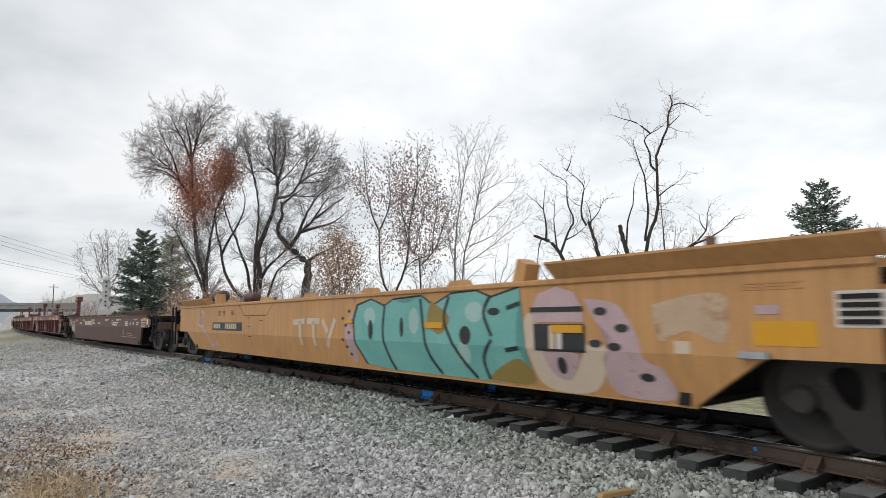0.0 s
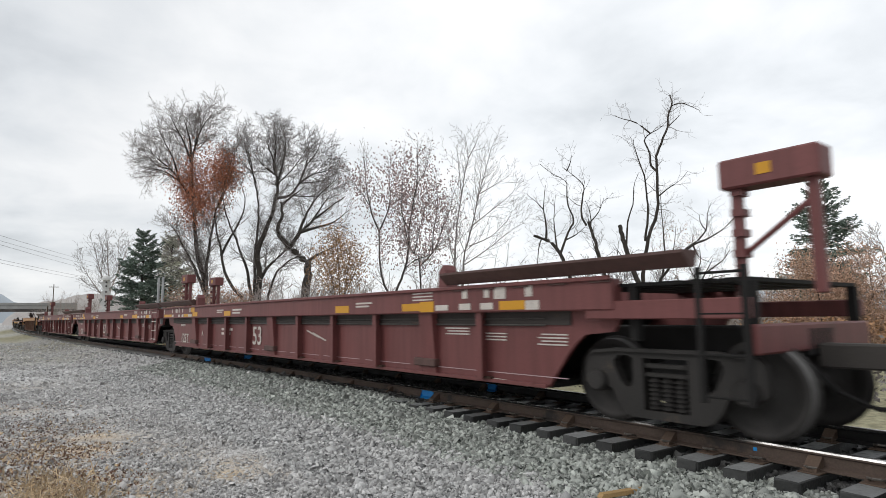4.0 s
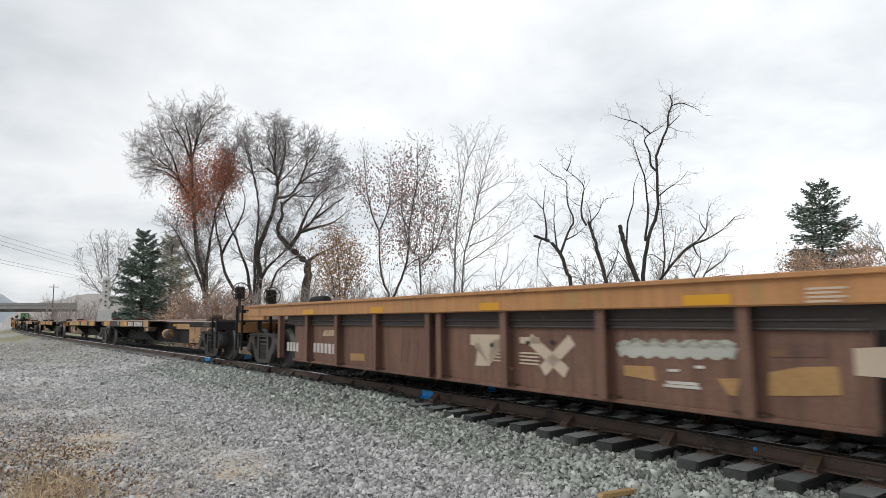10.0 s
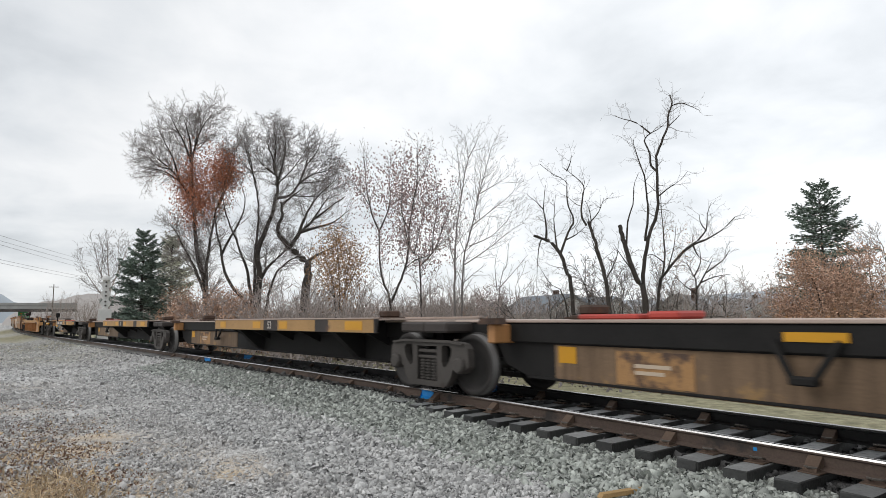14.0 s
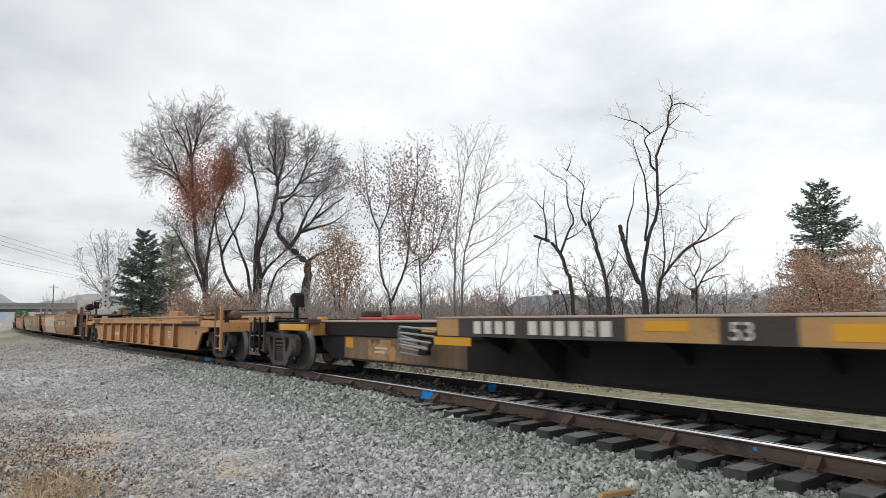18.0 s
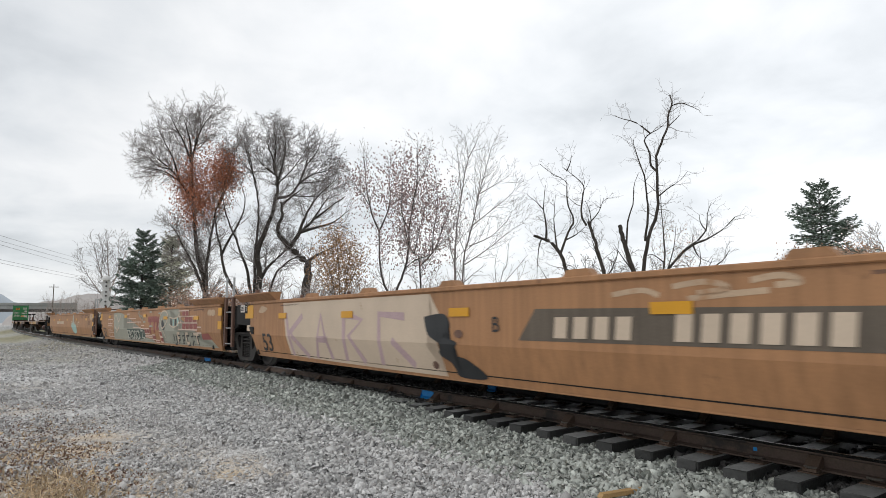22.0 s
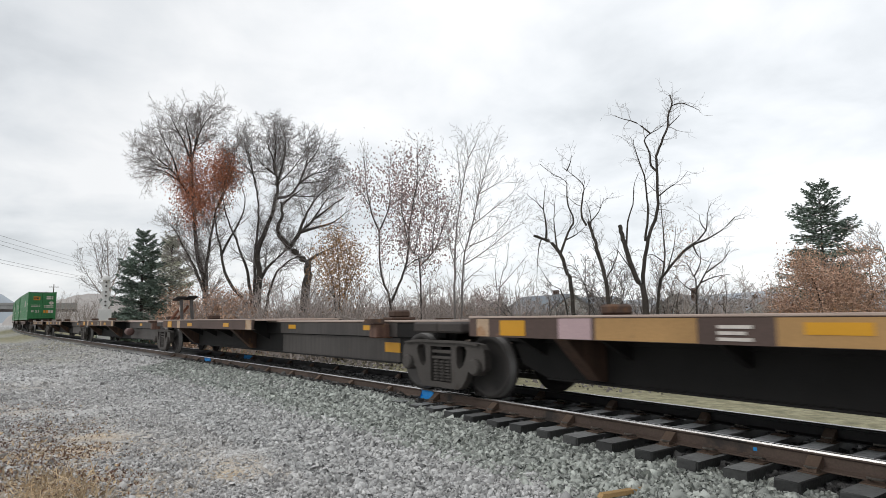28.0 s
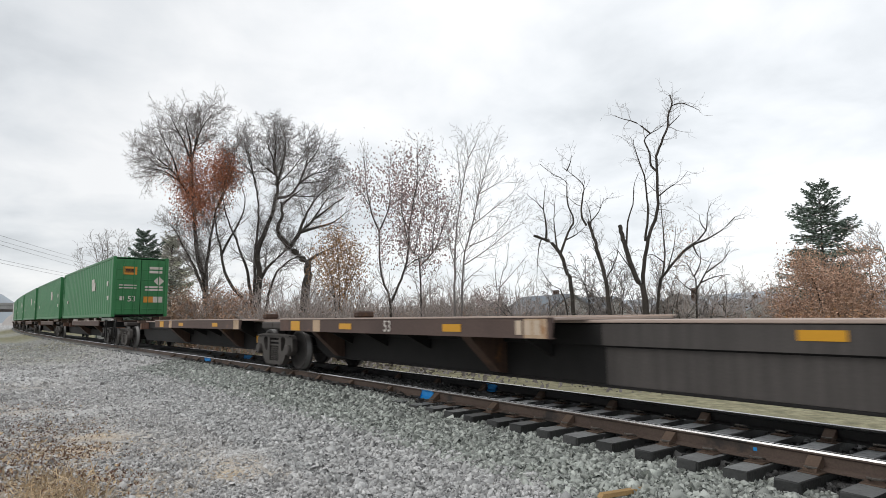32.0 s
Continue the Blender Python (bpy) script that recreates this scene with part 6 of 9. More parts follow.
    sheet(car, "paint_panel", X(244.44), X(243.04), 1.135, 1.315, "oldbrown", -1.451, "dark brown length of chord", 0.003)
    sheet(car, "paint_panel", X(229.0), X(227.35), 1.125, 1.2, "oldbrown", -1.451, "dark brown length of chord", 0.003)
    for u0, z0, w in ((232.9, 1.305, 0.5), (232.3, 1.30, 0.35), (233.1, 1.2, 0.15), (232.1, 1.22, 0.2), (231.6, 1.23, 0.5), (240.3, 1.22, 0.6), (238.9, 1.27, 0.5), (235.0, 1.31, 0.3), (235.6, 1.22, 0.2), (242.0, 1.2, 0.4)):
        stroke(car, "rust_smear", P(((u0 + w / 2, z0), (u0 - w / 2, z0 + 0.008))), 0.022, "rustsill", -1.45, 1, "thin dark rust smear")
    y = -1.25
    sheet(car, "number_band", X(241.35), X(239.28), 0.56, 0.73, "scuff", y, "faded painted number band", 0.002)
    marks(car, X(241.3), 0.58, 0.62, 0.13, (4,), "oldbrown", y)
    marks(car, X(240.25), 0.59, 0.95, 0.13, (6,), "white", y)
    for u0 in (236.98, 236.70):
        for z0 in (0.80, 0.70, 0.58):
            sheet(car, "lettering_bar", X(u0), X(u0) + 0.14, z0, z0 + 0.06, "rustsill", y)
    for pts, w, mt in ((((235.63, 0.71), (235.59, 0.56)), 0.05, "rustsill"), (((236.35, 0.77), (235.95, 0.76)), 0.02, "rustsill"), (((234.44, 0.65), (233.82, 0.61)), 0.035, "oldbrown"), (((234.4, 0.60), (233.82, 0.565)), 0.03, "oldbrown"), (((234.75, 0.55), (233.55, 0.50)), 0.012, "rustsill"), (((233.3, 0.45), (232.75, 0.42)), 0.02, "rustsill"), (((243.95, 0.83), (243.94, 0.66)), 0.09, "rustsill"), (((244.55, 0.72), (244.3, 0.64)), 0.03, "rustsill"), (((241.95, 0.68), (241.9, 0.64)), 0.05, "rustsill"), (((239.3, 0.53), (238.2, 0.5)), 0.012, "rustsill"), (((241.6, 0.75), (241.0, 0.74)), 0.014, "rustsill"), (((243.9, 0.5), (243.1, 0.5)), 0.02, "oldbrown"), (((229.6, 0.6), (229.55, 0.45)), 0.04, "rustsill"), (((243.3, 0.58), (243.28, 0.45)), 0.03, "oldbrown")):
        stroke(car, "rust_smear", P(pts), w, mt, y, 1, "thin dark rust smear")
    for u0, z0, rx, rz in ((232.6, 0.66, 0.07, 0.09), (243.6, 0.75, 0.12, 0.1)):
        ring(car, "scuff_patch", X(u0), z0, rx, rz, "scuff", y, 1, 9)
    sheet(car, "data_panel", X(231.3), X(231.0), 0.58, 0.84, "white", y)
    for k in range(3):
        sheet(car, "lettering_bar", X(231.27), X(231.03), 0.62 + 0.07 * k, 0.64 + 0.07 * k, "oldbrown", y - 0.007)
    ring(car, "jacking_pad", X(228.1), 0.83, 0.14, 0.07, "oldbrown", y, 1, 14)
    for q in (-1, 1):
        E = q * L / 2
        for xa, xb, ya, yb, z in ((E + q * 0.75, E - q * 0.95, -1.25, -0.2, 1.5), (E - q * 0.85, E - q * 1.9, -1.1, -0.1, 1.38), (E + q * 0.3, E - q * 2.0, 0.3, 1.25, 1.44)):
            bm = BM()
            box(bm, min(xa, xb), max(xa, xb), ya, yb, z, z + 0.035, 0.006)
            part("walkway_plate", bm, M["greysteel"], car, "dark steel walkway plate")
        bm = BM()
        xa, xb = sorted((E + q * 0.58, E + q * 0.37))
        prism(bm, [(xa, 1.3), (xb, 1.3), (xb - 0.05, 1.5), (xa + 0.02, 1.5)], -1.38, -1.15)
        part("walkway_bracket", bm, M["tan"], car)
    drum(car, X(225.75), -0.95, 1.37, 0.95, 0.145, "oldbrown")
    for u0, w in ((230.35, 0.22), (229.75, 0.3)):
        bm = BM()
        prism(bm, [(X(u0) - w, 1.37), (X(u0) + w, 1.37), (X(u0) + w * 0.7, 1.53), (X(u0) - w * 0.7, 1.55)], -1.46, -1.22)
        part("guide_block", bm, M["tan"], car, "tan guide block on the chord")
    for u0 in (242.2, 242.55):
        bm = rod(BM(), (X(u0), -1.44, 1.40), (X(u0), -1.25, 1.40), 0.07, 14)
        part("guide_roller", bm, M["scuff"], car, "pale worn guide roller")


def brown_set():
    ends = (250.4, 270.25, 290.1, 310.5)
    y = -1.45
    names = ("orange-brown steel well car with a pale graffiti panel", "orange-brown steel well car with grey brick graffiti", "orange-brown steel well car with a teal graffiti")
    for i in range(3):
        ua, ub = ends[i], ends[i + 1]
        car, L, uc = well_smooth(ua, ub, "c" if i == 0 else "a", "c" if i == 2 else "a", "brown", names[i], "cars of the freight train", over=(i == 0, False))
        X = lambda u: uc - u
        P = lambda pts: [(uc - u, z) for u, z in pts]
        stroke(car, "paint_line", P(((ub - 2.0, 0.47), (ua + 2.0, 0.47))), 0.016, "blacksteel", y, 1, "", FOLD)
        for u0 in (ua + 3.0, ua + 4.2, ub - 4.0):
            stroke(car, "seam_mark", P(((u0 + 0.5, 1.55), (u0 - 0.5, 1.56))), 0.03, "oldbrown", y, 1)
        if i == 0:
            yellow_patches(car, uc, (256.77, 260.08, 263.45, 266.6), 1.26, 0.45, 0.12, y - 0.014)
            blob(car, "number_band", P(((258.9, 0.96), (254.6, 0.96), (254.6, 1.3), (258.6, 1.34))), "numberband", y, 1, "dark painted number band", FOLD)
            marks(car, X(258.3), 1.0, 1.15, 0.24, (4,), "cream", y - 0.006, 0.12)
            marks(car, X(256.75), 1.0, 1.6, 0.26, (6,), "cream", y - 0.006, 0.12)
            blob(car, "graffiti_shape", P(((266.6, 1.6), (266.3, 0.45), (264.2, 0.42), (262.3, 0.40), (260.5, 0.40), (260.9, 0.8), (260.4, 1.1), (260.8, 1.6))), "cream", y, 1, "cream sprayed panel", FOLD)
            for k, pts in enumerate((((266.4, 1.45), (266.1, 0.5)), ((266.2, 1.0), (265.5, 1.4)), ((266.1, 0.95), (265.3, 0.5)), ((264.9, 0.5), (264.6, 1.4), (264.2, 0.5)), ((264.8, 0.9), (264.3, 0.9)), ((263.6, 1.4), (263.6, 0.5)), ((263.5, 1.4), (262.9, 1.3), (263.4, 1.0), (262.9, 0.5)), ((262.3, 0.5), (262.3, 1.4), (261.5, 1.35)), ((261.9, 0.95), (261.3, 0.55)))):
                stroke(car, "graffiti_line", P([(a, 0.46 + (c - 0.5) * 0.95) for a, c in pts]), 0.13, "pink", y, 2, "pinkish sprayed letter stroke", FOLD)
            blob(car, "graffiti_shape", P(((260.95, 1.26), (260.45, 1.3), (260.3, 1.12), (260.5, 0.98), (260.15, 0.9), (260.3, 0.74), (259.95, 0.66), (259.6, 0.44), (260.2, 0.42), (260.3, 0.58), (260.6, 0.72), (260.55, 0.86), (260.85, 1.0))), "blackspray", y, 3, "dark sprayed blot", FOLD, True)
            for u0, z0, w in ((260.1, 1.02, 0.1), (260.75, 0.55, 0.08)):
                ring(car, "graffiti_shape", X(u0), z0, w, 0.06, "oldbrown", y, 3, 11, fold=FOLD)
            for pts in (((257.5, 1.46), (257.1, 1.5), (256.9, 1.44)), ((256.75, 1.52), (256.4, 1.55), (256.2, 1.48), (256.5, 1.45)), ((256.6, 1.40), (256.2, 1.43), (255.85, 1.45)), ((256.0, 1.54), (255.75, 1.57), (255.6, 1.51), (255.8, 1.49))):
                stroke(car, "scuff_patch", P(pts), 0.055, "scuff", y, 1, "pale scuffed spray patch", None, True)
            sheet(car, "stencil_board", X(250.78), X(250.22), 1.0, 1.39, "cream", y - 0.01)
            for k in range(4):
                sheet(car, "lettering_bar", X(250.73), X(250.27), 1.05 + 0.085 * k, 1.09 + 0.085 * k, "palegrey" if k % 2 else "white", y - 0.017)
            sheet(car, "reflective_patch", X(250.8), X(250.2), 1.40, 1.64, "reflect", y - 0.01)
            words(car, "B", X(259.4), 1.06, 0.2, "blackspray", y)
            sheet(car, "end_plate", X(269.0), X(268.75), 0.95, 1.1, "cream", y - 0.008)
            blob(car, "graffiti_shape", P(((268.2, 1.42), (267.9, 1.4), (267.6, 1.5), (268.0, 1.56))), "scuff", y, 1, "", FOLD, True)
            words(car, "53", X(267.98), 0.5, 0.42, "blackspray", -1.452, 1.2, FOLD)
            # air tank, stand and hand brake on the end platform
            drum(car, X(250.5), -0.75, 2.08, 1.0, 0.2)
            for u0, w, z1 in ((249.26, 0.05, 2.08), (248.72, 0.06, 2.02)):
                bm = BM()
                box(bm, X(u0) - w, X(u0) + w, -1.42, -1.34, 0.46, z1, 0.01)
                part("platform_post", bm, M["oldbrown"], car, "worn brown ladder post")
            for z0 in (0.5, 1.07):
                bm = rod(BM(), (X(249.26), -1.38, z0), (X(248.72), -1.38, z0), 0.018, 6)
                part("ladder_rung", bm, M["galv"], car)
            for u0, u1, z0, z1 in ((250.2, 248.8, 1.2, 1.34), (250.2, 249.4, 1.55, 1.62), (249.4, 248.4, 1.78, 1.84)):
                bm = BM()
                box(bm, X(u0), X(u1), -1.2, -1.05, z0, z1, 0.012)
                part("end_brace", bm, M["edgebrown"], car, "dull brown end brace")
            bm = rod(BM(), (X(248.6), -1.0, 1.75), (X(247.9), -1.0, 1.35), 0.04, 6)
            part("end_brace", bm, M["greysteel"], car)
            brake_wheel(car, X(249.1), -0.6, 2.2, 0.25)
            ring(car, "jacking_pad", X(252.0), 1.1, 0.3, 0.06, "oldbrown", y, 1, 14, 0.5)
            sheet(car, "label_plate", X(251.1), X(250.93), 1.03, 1.24, "scuff", y)
            sheet(car, "label_plate", X(255.0), X(254.6), 0.76, 0.84, "cream", y + 0.03)
        if i == 1:
            # grey shape, pale letters, brick rows and red blocks
            blob(car, "graffiti_shape", P(((285.8, 1.58), (284.9, 1.62), (283.8, 1.55), (283.5, 0.92), (280.1, 0.86), (279.9, 0.56), (278.9, 0.52), (278.5, 0.40), (285.9, 0.40), (285.6, 0.9))), "greyspray", y, 1, "grey-green sprayed shape", FOLD)
            blob(car, "graffiti_shape", P(((277.75, 0.95), (277.7, 1.3), (277.4, 1.56), (276.5, 1.62), (275.3, 1.62), (275.1, 1.35), (275.2, 1.1), (275.8, 0.9), (272.9, 0.82), (272.2, 0.70), (271.6, 0.42), (277.3, 0.42), (277.2, 0.6))), "greyspray", y, 1, "grey-green sprayed shape", FOLD)
            for pts, w in ((((277.75, 0.95), (277.7, 1.3), (277.4, 1.54), (276.9, 1.56), (276.6, 1.35), (276.9, 1.1), (277.3, 0.95), (277.5, 1.1), (277.4, 1.3)), 0.05), (((276.4, 1.35), (275.9, 1.3), (275.4, 1.35), (275.15, 1.5)), 0.045), (((276.4, 1.1), (275.9, 1.0), (275.4, 1.1), (275.15, 1.35)), 0.045), (((277.25, 0.9), (277.0, 0.6)), 0.05), (((285.7, 1.2), (285.2, 1.5), (284.6, 1.2), (284.2, 1.5)), 0.05), (((285.4, 1.0), (284.8, 0.8), (284.4, 1.05)), 0.06), (((285.2, 0.7), (284.5, 0.9)), 0.06)):
                stroke(car, "graffiti_line", P(pts), w, "cream", y, 4, "pale sprayed outline", FOLD, True)
            for k in range(4):
                u0 = 276.3 - 0.27 * k
                blob(car, "graffiti_shape", P(((u0, 1.32), (u0 - 0.13, 1.32), (u0 - 0.2, 1.06), (u0 - 0.05, 1.04))), "blackspray" if k % 2 == 0 else "ltteal", y, 3, "", FOLD)
            blob(car, "graffiti_shape", P(((277.5, 1.3), (277.2, 1.2), (277.0, 0.95), (277.3, 0.9))), "blackspray", y, 3, "", FOLD, True)
            for k, u0 in enumerate((276.0, 275.5, 275.0, 274.55, 274.1, 273.7)):
                for pts in ((((0, 0.78), (0.02, 0.48)), ((0, 0.48), (-0.25, 0.5)), ((-0.25, 0.5), (-0.27, 0.78))), (((0, 0.8), (-0.02, 0.48)), ((0, 0.8), (-0.3, 0.8)), ((0, 0.65), (-0.22, 0.65))), (((0, 0.8), (-0.02, 0.48)), ((0, 0.8), (-0.3, 0.8)), ((0, 0.65), (-0.22, 0.65))), (((0, 0.8), (-0.02, 0.48)), ((0, 0.8), (-0.28, 0.8)), ((0, 0.48), (-0.28, 0.5))), (((-0.28, 0.8), (0, 0.72), (-0.25, 0.6), (-0.02, 0.48)),), (((0, 0.8), (-0.5, 0.8)), ((-0.25, 0.8), (-0.28, 0.48))))[k]:
                    q = [(u0 + a, c) for a, c in pts]
                    stroke(car, "graffiti_line", P([(a - 0.04, c - 0.03) for a, c in q]), 0.13, "blackspray", y, 2, "dark sprayed shade", FOLD)
                    stroke(car, "graffiti_line", P(q), 0.09, "cream" if k % 2 else "greyspray", y, 4, "pale sprayed letter stroke", FOLD)
            blob(car, "graffiti_shape", P(((282.9, 0.89), (281.0, 0.88), (279.95, 0.88), (279.85, 0.66), (280.1, 0.52), (280.8, 0.5), (282.7, 0.5))), "darkteal", y, 2, "dark green sprayed shade", FOLD, True)
            words(car, "EROSO", X(282.86), 0.46, 0.37, "blackspray", y - 0.008, 1.3, FOLD)
            words(car, "EROSO", X(282.89), 0.48, 0.37, "palegrey", y - 0.014, 1.3, FOLD)
            for pts, w in ((((280.82, 0.86), (280.7, 0.42)), 0.07), (((280.5, 0.84), (280.08, 0.82), (280.45, 0.56), (280.05, 0.54)), 0.09)):
                stroke(car, "graffiti_line", P(pts), w, "palegrey", y, 4, "pale sprayed letter stroke", FOLD)
            stroke(car, "graffiti_line", P(((280.98, 1.45), (280.9, 1.6), (280.72, 1.58), (280.75, 1.4), (280.6, 1.44), (280.5, 1.34), (280.35, 1.42), (280.2, 1.26), (280.12, 1.32), (280.15, 1.42))), 0.06, "greyspray", y, 3, "grey sprayed tag", FOLD, True)
            stroke(car, "graffiti_line", P(((280.1, 1.17), (279.9, 1.2), (279.76, 1.16))), 0.08, "greyspray", y, 3, "grey sprayed stroke", FOLD, True)
            for u0, z0, w in ((278.9, 1.02, 0.3), (277.7, 1.5, 0.25), (279.0, 1.56, 0.2)):
                ring(car, "graffiti_shape", X(u0), z0, w, 0.035, "greyspray", y, 3, 9, fold=FOLD)
            rows = ((275.3, 274.2, 1.55, 1.36), (275.05, 273.4, 1.36, 1.15), (275.3, 273.3, 1.15, 0.93), (273.3, 272.9, 1.02, 0.84), (282.91, 282.5, 1.52, 1.32), (282.85, 281.3, 1.32, 1.16), (281.7, 280.43, 1.18, 0.95), (280.43, 279.9, 1.04, 0.92), (279.86, 279.15, 0.92, 0.73), (279.88, 278.85, 0.66, 0.6), (278.82, 278.36, 0.69, 0.52), (278.4, 277.9, 0.5, 0.42), (286.9, 285.9, 1.3, 1.1), (286.9, 285.9, 1.0, 0.8), (286.9, 285.8, 0.7, 0.5), (277.75, 277.4, 0.84, 0.66), (277.7, 277.35, 0.62, 0.45))
            for a, c, z1, z0 in rows:
                n = max(1, round((a - c) / 0.42))
                for k in range(n):
                    u1, u0 = a - (a - c) * k / n, a - (a - c) * (k + 1) / n
                    stroke(car, "graffiti_line", P(((u1, z0), (u1, z1), (u0, z1), (u0, z0), (u1, z0))), 0.042, "brickline", y, 5, "pale sprayed brick outline", FOLD)
                    if (c > 272.8 and c < 275 and k > 0) or (z1 < 1.01 and 277 < c < 281):
                        blob(car, "graffiti_shape", P(((u1 - 0.02, z0 + 0.02), (u1 - 0.02, z1 - 0.02), (u0 + 0.02, z1 - 0.02), (u0 + 0.02, z0 + 0.02))), "redspray", y, 3, "brick-red sprayed block", FOLD)
            blob(car, "graffiti_shape", P(((272.95, 0.80), (272.3, 0.84), (272.0, 0.66), (272.9, 0.64))), "redspray", y, 2, "brick-red sprayed block", FOLD)
            for pts in (((279.36, 1.28), (278.75, 1.28)), ((279.02, 1.28), (279.0, 0.74)), ((278.74, 1.28), (278.05, 1.28)), ((278.42, 1.28), (278.4, 0.78)), ((278.1, 1.34), (277.8, 0.9)), ((277.8, 1.34), (278.1, 0.9))):
                stroke(car, "graffiti_line", P(pts), 0.22, "redspray", y, 2, "brick-red sprayed stroke", FOLD)
            sheet(car, "reflective_patch", X(277.14), X(276.66), 1.27, 1.38, "reflect", y - 0.016)
            sheet(car, "reflective_patch", X(273.68), X(273.2), 1.25, 1.36, "reflect", y - 0.016)
            yellow_patches(car, uc, (283.2, 286.6, 279.88), 1.36, 0.44, 0.12, y - 0.016)
            for z0, z1 in ((1.36, 1.58), (0.97, 1.2)):
                sheet(car, "reflective_patch", X(271.42), X(271.12), z0, z1, "reflect", y - 0.016)
            for u0 in (272.2, 271.9):
                ring(car, "scuff_patch", X(u0), 1.45, 0.2, 0.1, "scuff", y, 2, 12, fold=FOLD)
            words(car, "53", X(288.1), 0.5, 0.42, "blackspray", -1.452, 1.2, FOLD)
        if i == 2:
            yellow_patches(car, uc, (296.4, 300.2, 303.6, 306.6), 1.28, 0.42, 0.11, y - 0.014)
            sheet(car, "reflective_patch", X(293.26), X(292.72), 1.27, 1.40, "reflect", y - 0.014)
            marks(car, X(304.9), 1.05, 1.2, 0.18, (4,), "cream", y, 0.1)
            marks(car, X(303.4), 1.05, 1.7, 0.18, (6,), "cream", y, 0.1)
            # pale teal hand-like shape with cream loops
            blob(car, "graffiti_shape", P(((298.4, 0.95), (298.3, 1.12), (297.95, 1.15), (297.86, 1.62), (297.66, 1.63), (297.6, 1.15), (296.6, 1.0), (296.45, 0.84), (296.6, 0.55), (297.3, 0.47), (298.0, 0.6))), "ltteal", y, 1, "pale aqua sprayed shape", FOLD, False)
            for pts in (((298.42, 0.95), (298.35, 1.2), (298.0, 1.15), (297.9, 0.95)), ((297.9, 1.64), (297.78, 1.68), (297.64, 1.63), (297.6, 1.0)), ((297.5, 1.0), (297.4, 1.2), (297.25, 1.0), (297.1, 1.2), (296.95, 1.0)), ((296.9, 1.1), (296.6, 1.25), (296.5, 1.05), (296.85, 1.0)), ((296.3, 1.0), (296.1, 1.15), (295.9, 0.95), (296.2, 0.9), (296.3, 1.0)), ((295.6, 1.0), (295.6, 1.3)), ((295.8, 1.15), (295.4, 1.18))):
                stroke(car, "graffiti_line", P(pts), 0.045, "cream", y, 3, "cream sprayed line", FOLD, True)
            blob(car, "graffiti_shape", P(((292.0, 1.6), (291.15, 1.6), (291.2, 1.28), (291.7, 1.3), (292.0, 1.4))), "scuff", y, 1, "pale scuffed spray patch", None, True)
            for u0 in (295.0, 294.4, 292.6, 293.6):
                bars(car, X(u0), 1.40, 0.3, 0.12, 4, "oldbrown")
            bars(car, X(292.5), 1.02, 0.7, 0.24, 5, "oldbrown")
            sheet(car, "end_band", X(291.1), X(290.8), 0.70, 1.62, "blacksteel", y - 0.006)
            for z0, z1 in ((1.38, 1.60), (0.97, 1.19)):
                sheet(car, "reflective_patch", X(291.1), X(290.8), z0, z1, "reflect", y - 0.014)
            words(car, "53", X(308.4), 0.5, 0.42, "blackspray", -1.452, 1.2, FOLD)


def freight_box(u_front, length, col, label):
    """A corrugated container; its door end faces forward."""
    c = thing("shipping_container", label, "container", None, "containers on the train")
    l = length / 2
    z0, z1 = 1.43, 4.45
    for s in (-1, 1):
        bm = BM()
        n = int(length / 0.14)
        prev = None
        for k in range(n + 1):
            x = -l + 0.1 + (length - 0.2) * k / n
            yy = s * (1.295 - (0.02 if k % 4 in (1, 2) else 0.055))
            a, d = bm.verts.new((x, yy, z0 + 0.14)), bm.verts.new((x, yy, z1 - 0.1))
            if prev:
                bm.faces.new([prev[0], a, d, prev[1]])
            prev = (a, d)
        part("side_panel", bm, M[col], c)
        bm = BM()
        box(bm, -l, l, s * 1.24 - 0.055, s * 1.24 + 0.055, z0, z0 + 0.16, 0.01)
        part("bottom_rail", bm, M[col], c)
        bm = BM()
        box(bm, -l, l, s * 1.25 - 0.045, s * 1.25 + 0.045, z1 - 0.11, z1, 0.01)
        part("top_rail", bm, M[col], c)
        for q in (-1, 1):
            bm = BM()
            box(bm, q * l - 0.07, q * l + 0.07, s * 1.22 - 0.08, s * 1.22 + 0.08, z0, z1, 0.012)
            part("corner_post", bm, M[col], c)
    bm = BM()
    box(bm, -l + 0.05, l - 0.05, -1.25, 1.25, z1 - 0.05, z1 - 0.02)
    part("roof", bm, M[col], c)
    bm = BM()
    box(bm, -l + 0.05, l - 0.05, -1.25, 1.25, z0 + 0.05, z0 + 0.12)
    part("floor", bm, M["blacksteel"], c)
    bm = BM()
    box(bm, -l - 0.02, -l + 0.04, -1.16, 1.16, z0 + 0.1, z1 - 0.08)
    part("end_wall", bm, M[col], c)
    for s in (-1, 1):
        bm = BM()
        ya, yb = sorted((s * 0.012, s * 1.15))
        box(bm, l - 0.03, l + 0.03, ya, yb, z0 + 0.12, z1 - 0.12, 0.008)
        d = part("door", bm, M[col], c)
        for zz in (0.35, 0.85, 1.35, 1.85, 2.35):
            bm = BM()
            box(bm, l + 0.03, l + 0.055, ya + 0.06, yb - 0.06, z0 + zz, z0 + zz + 0.05, 0.008)
            part("door_ridge", bm, M[col], d)
        for f in (0.3, 0.72):
            bm = BM()
            yy = ya + (yb - ya) * f
            rod(bm, (l + 0.07, yy, z0 + 0.12), (l + 0.07, yy, z1 - 0.12), 0.024, 6)
            part("lock_rod", bm, M[col], d, "green painted lock rod")
    X = l + 0.058

    def decal(y0, y1, za, zb, mt, nm="decal"):
        bm = BM()
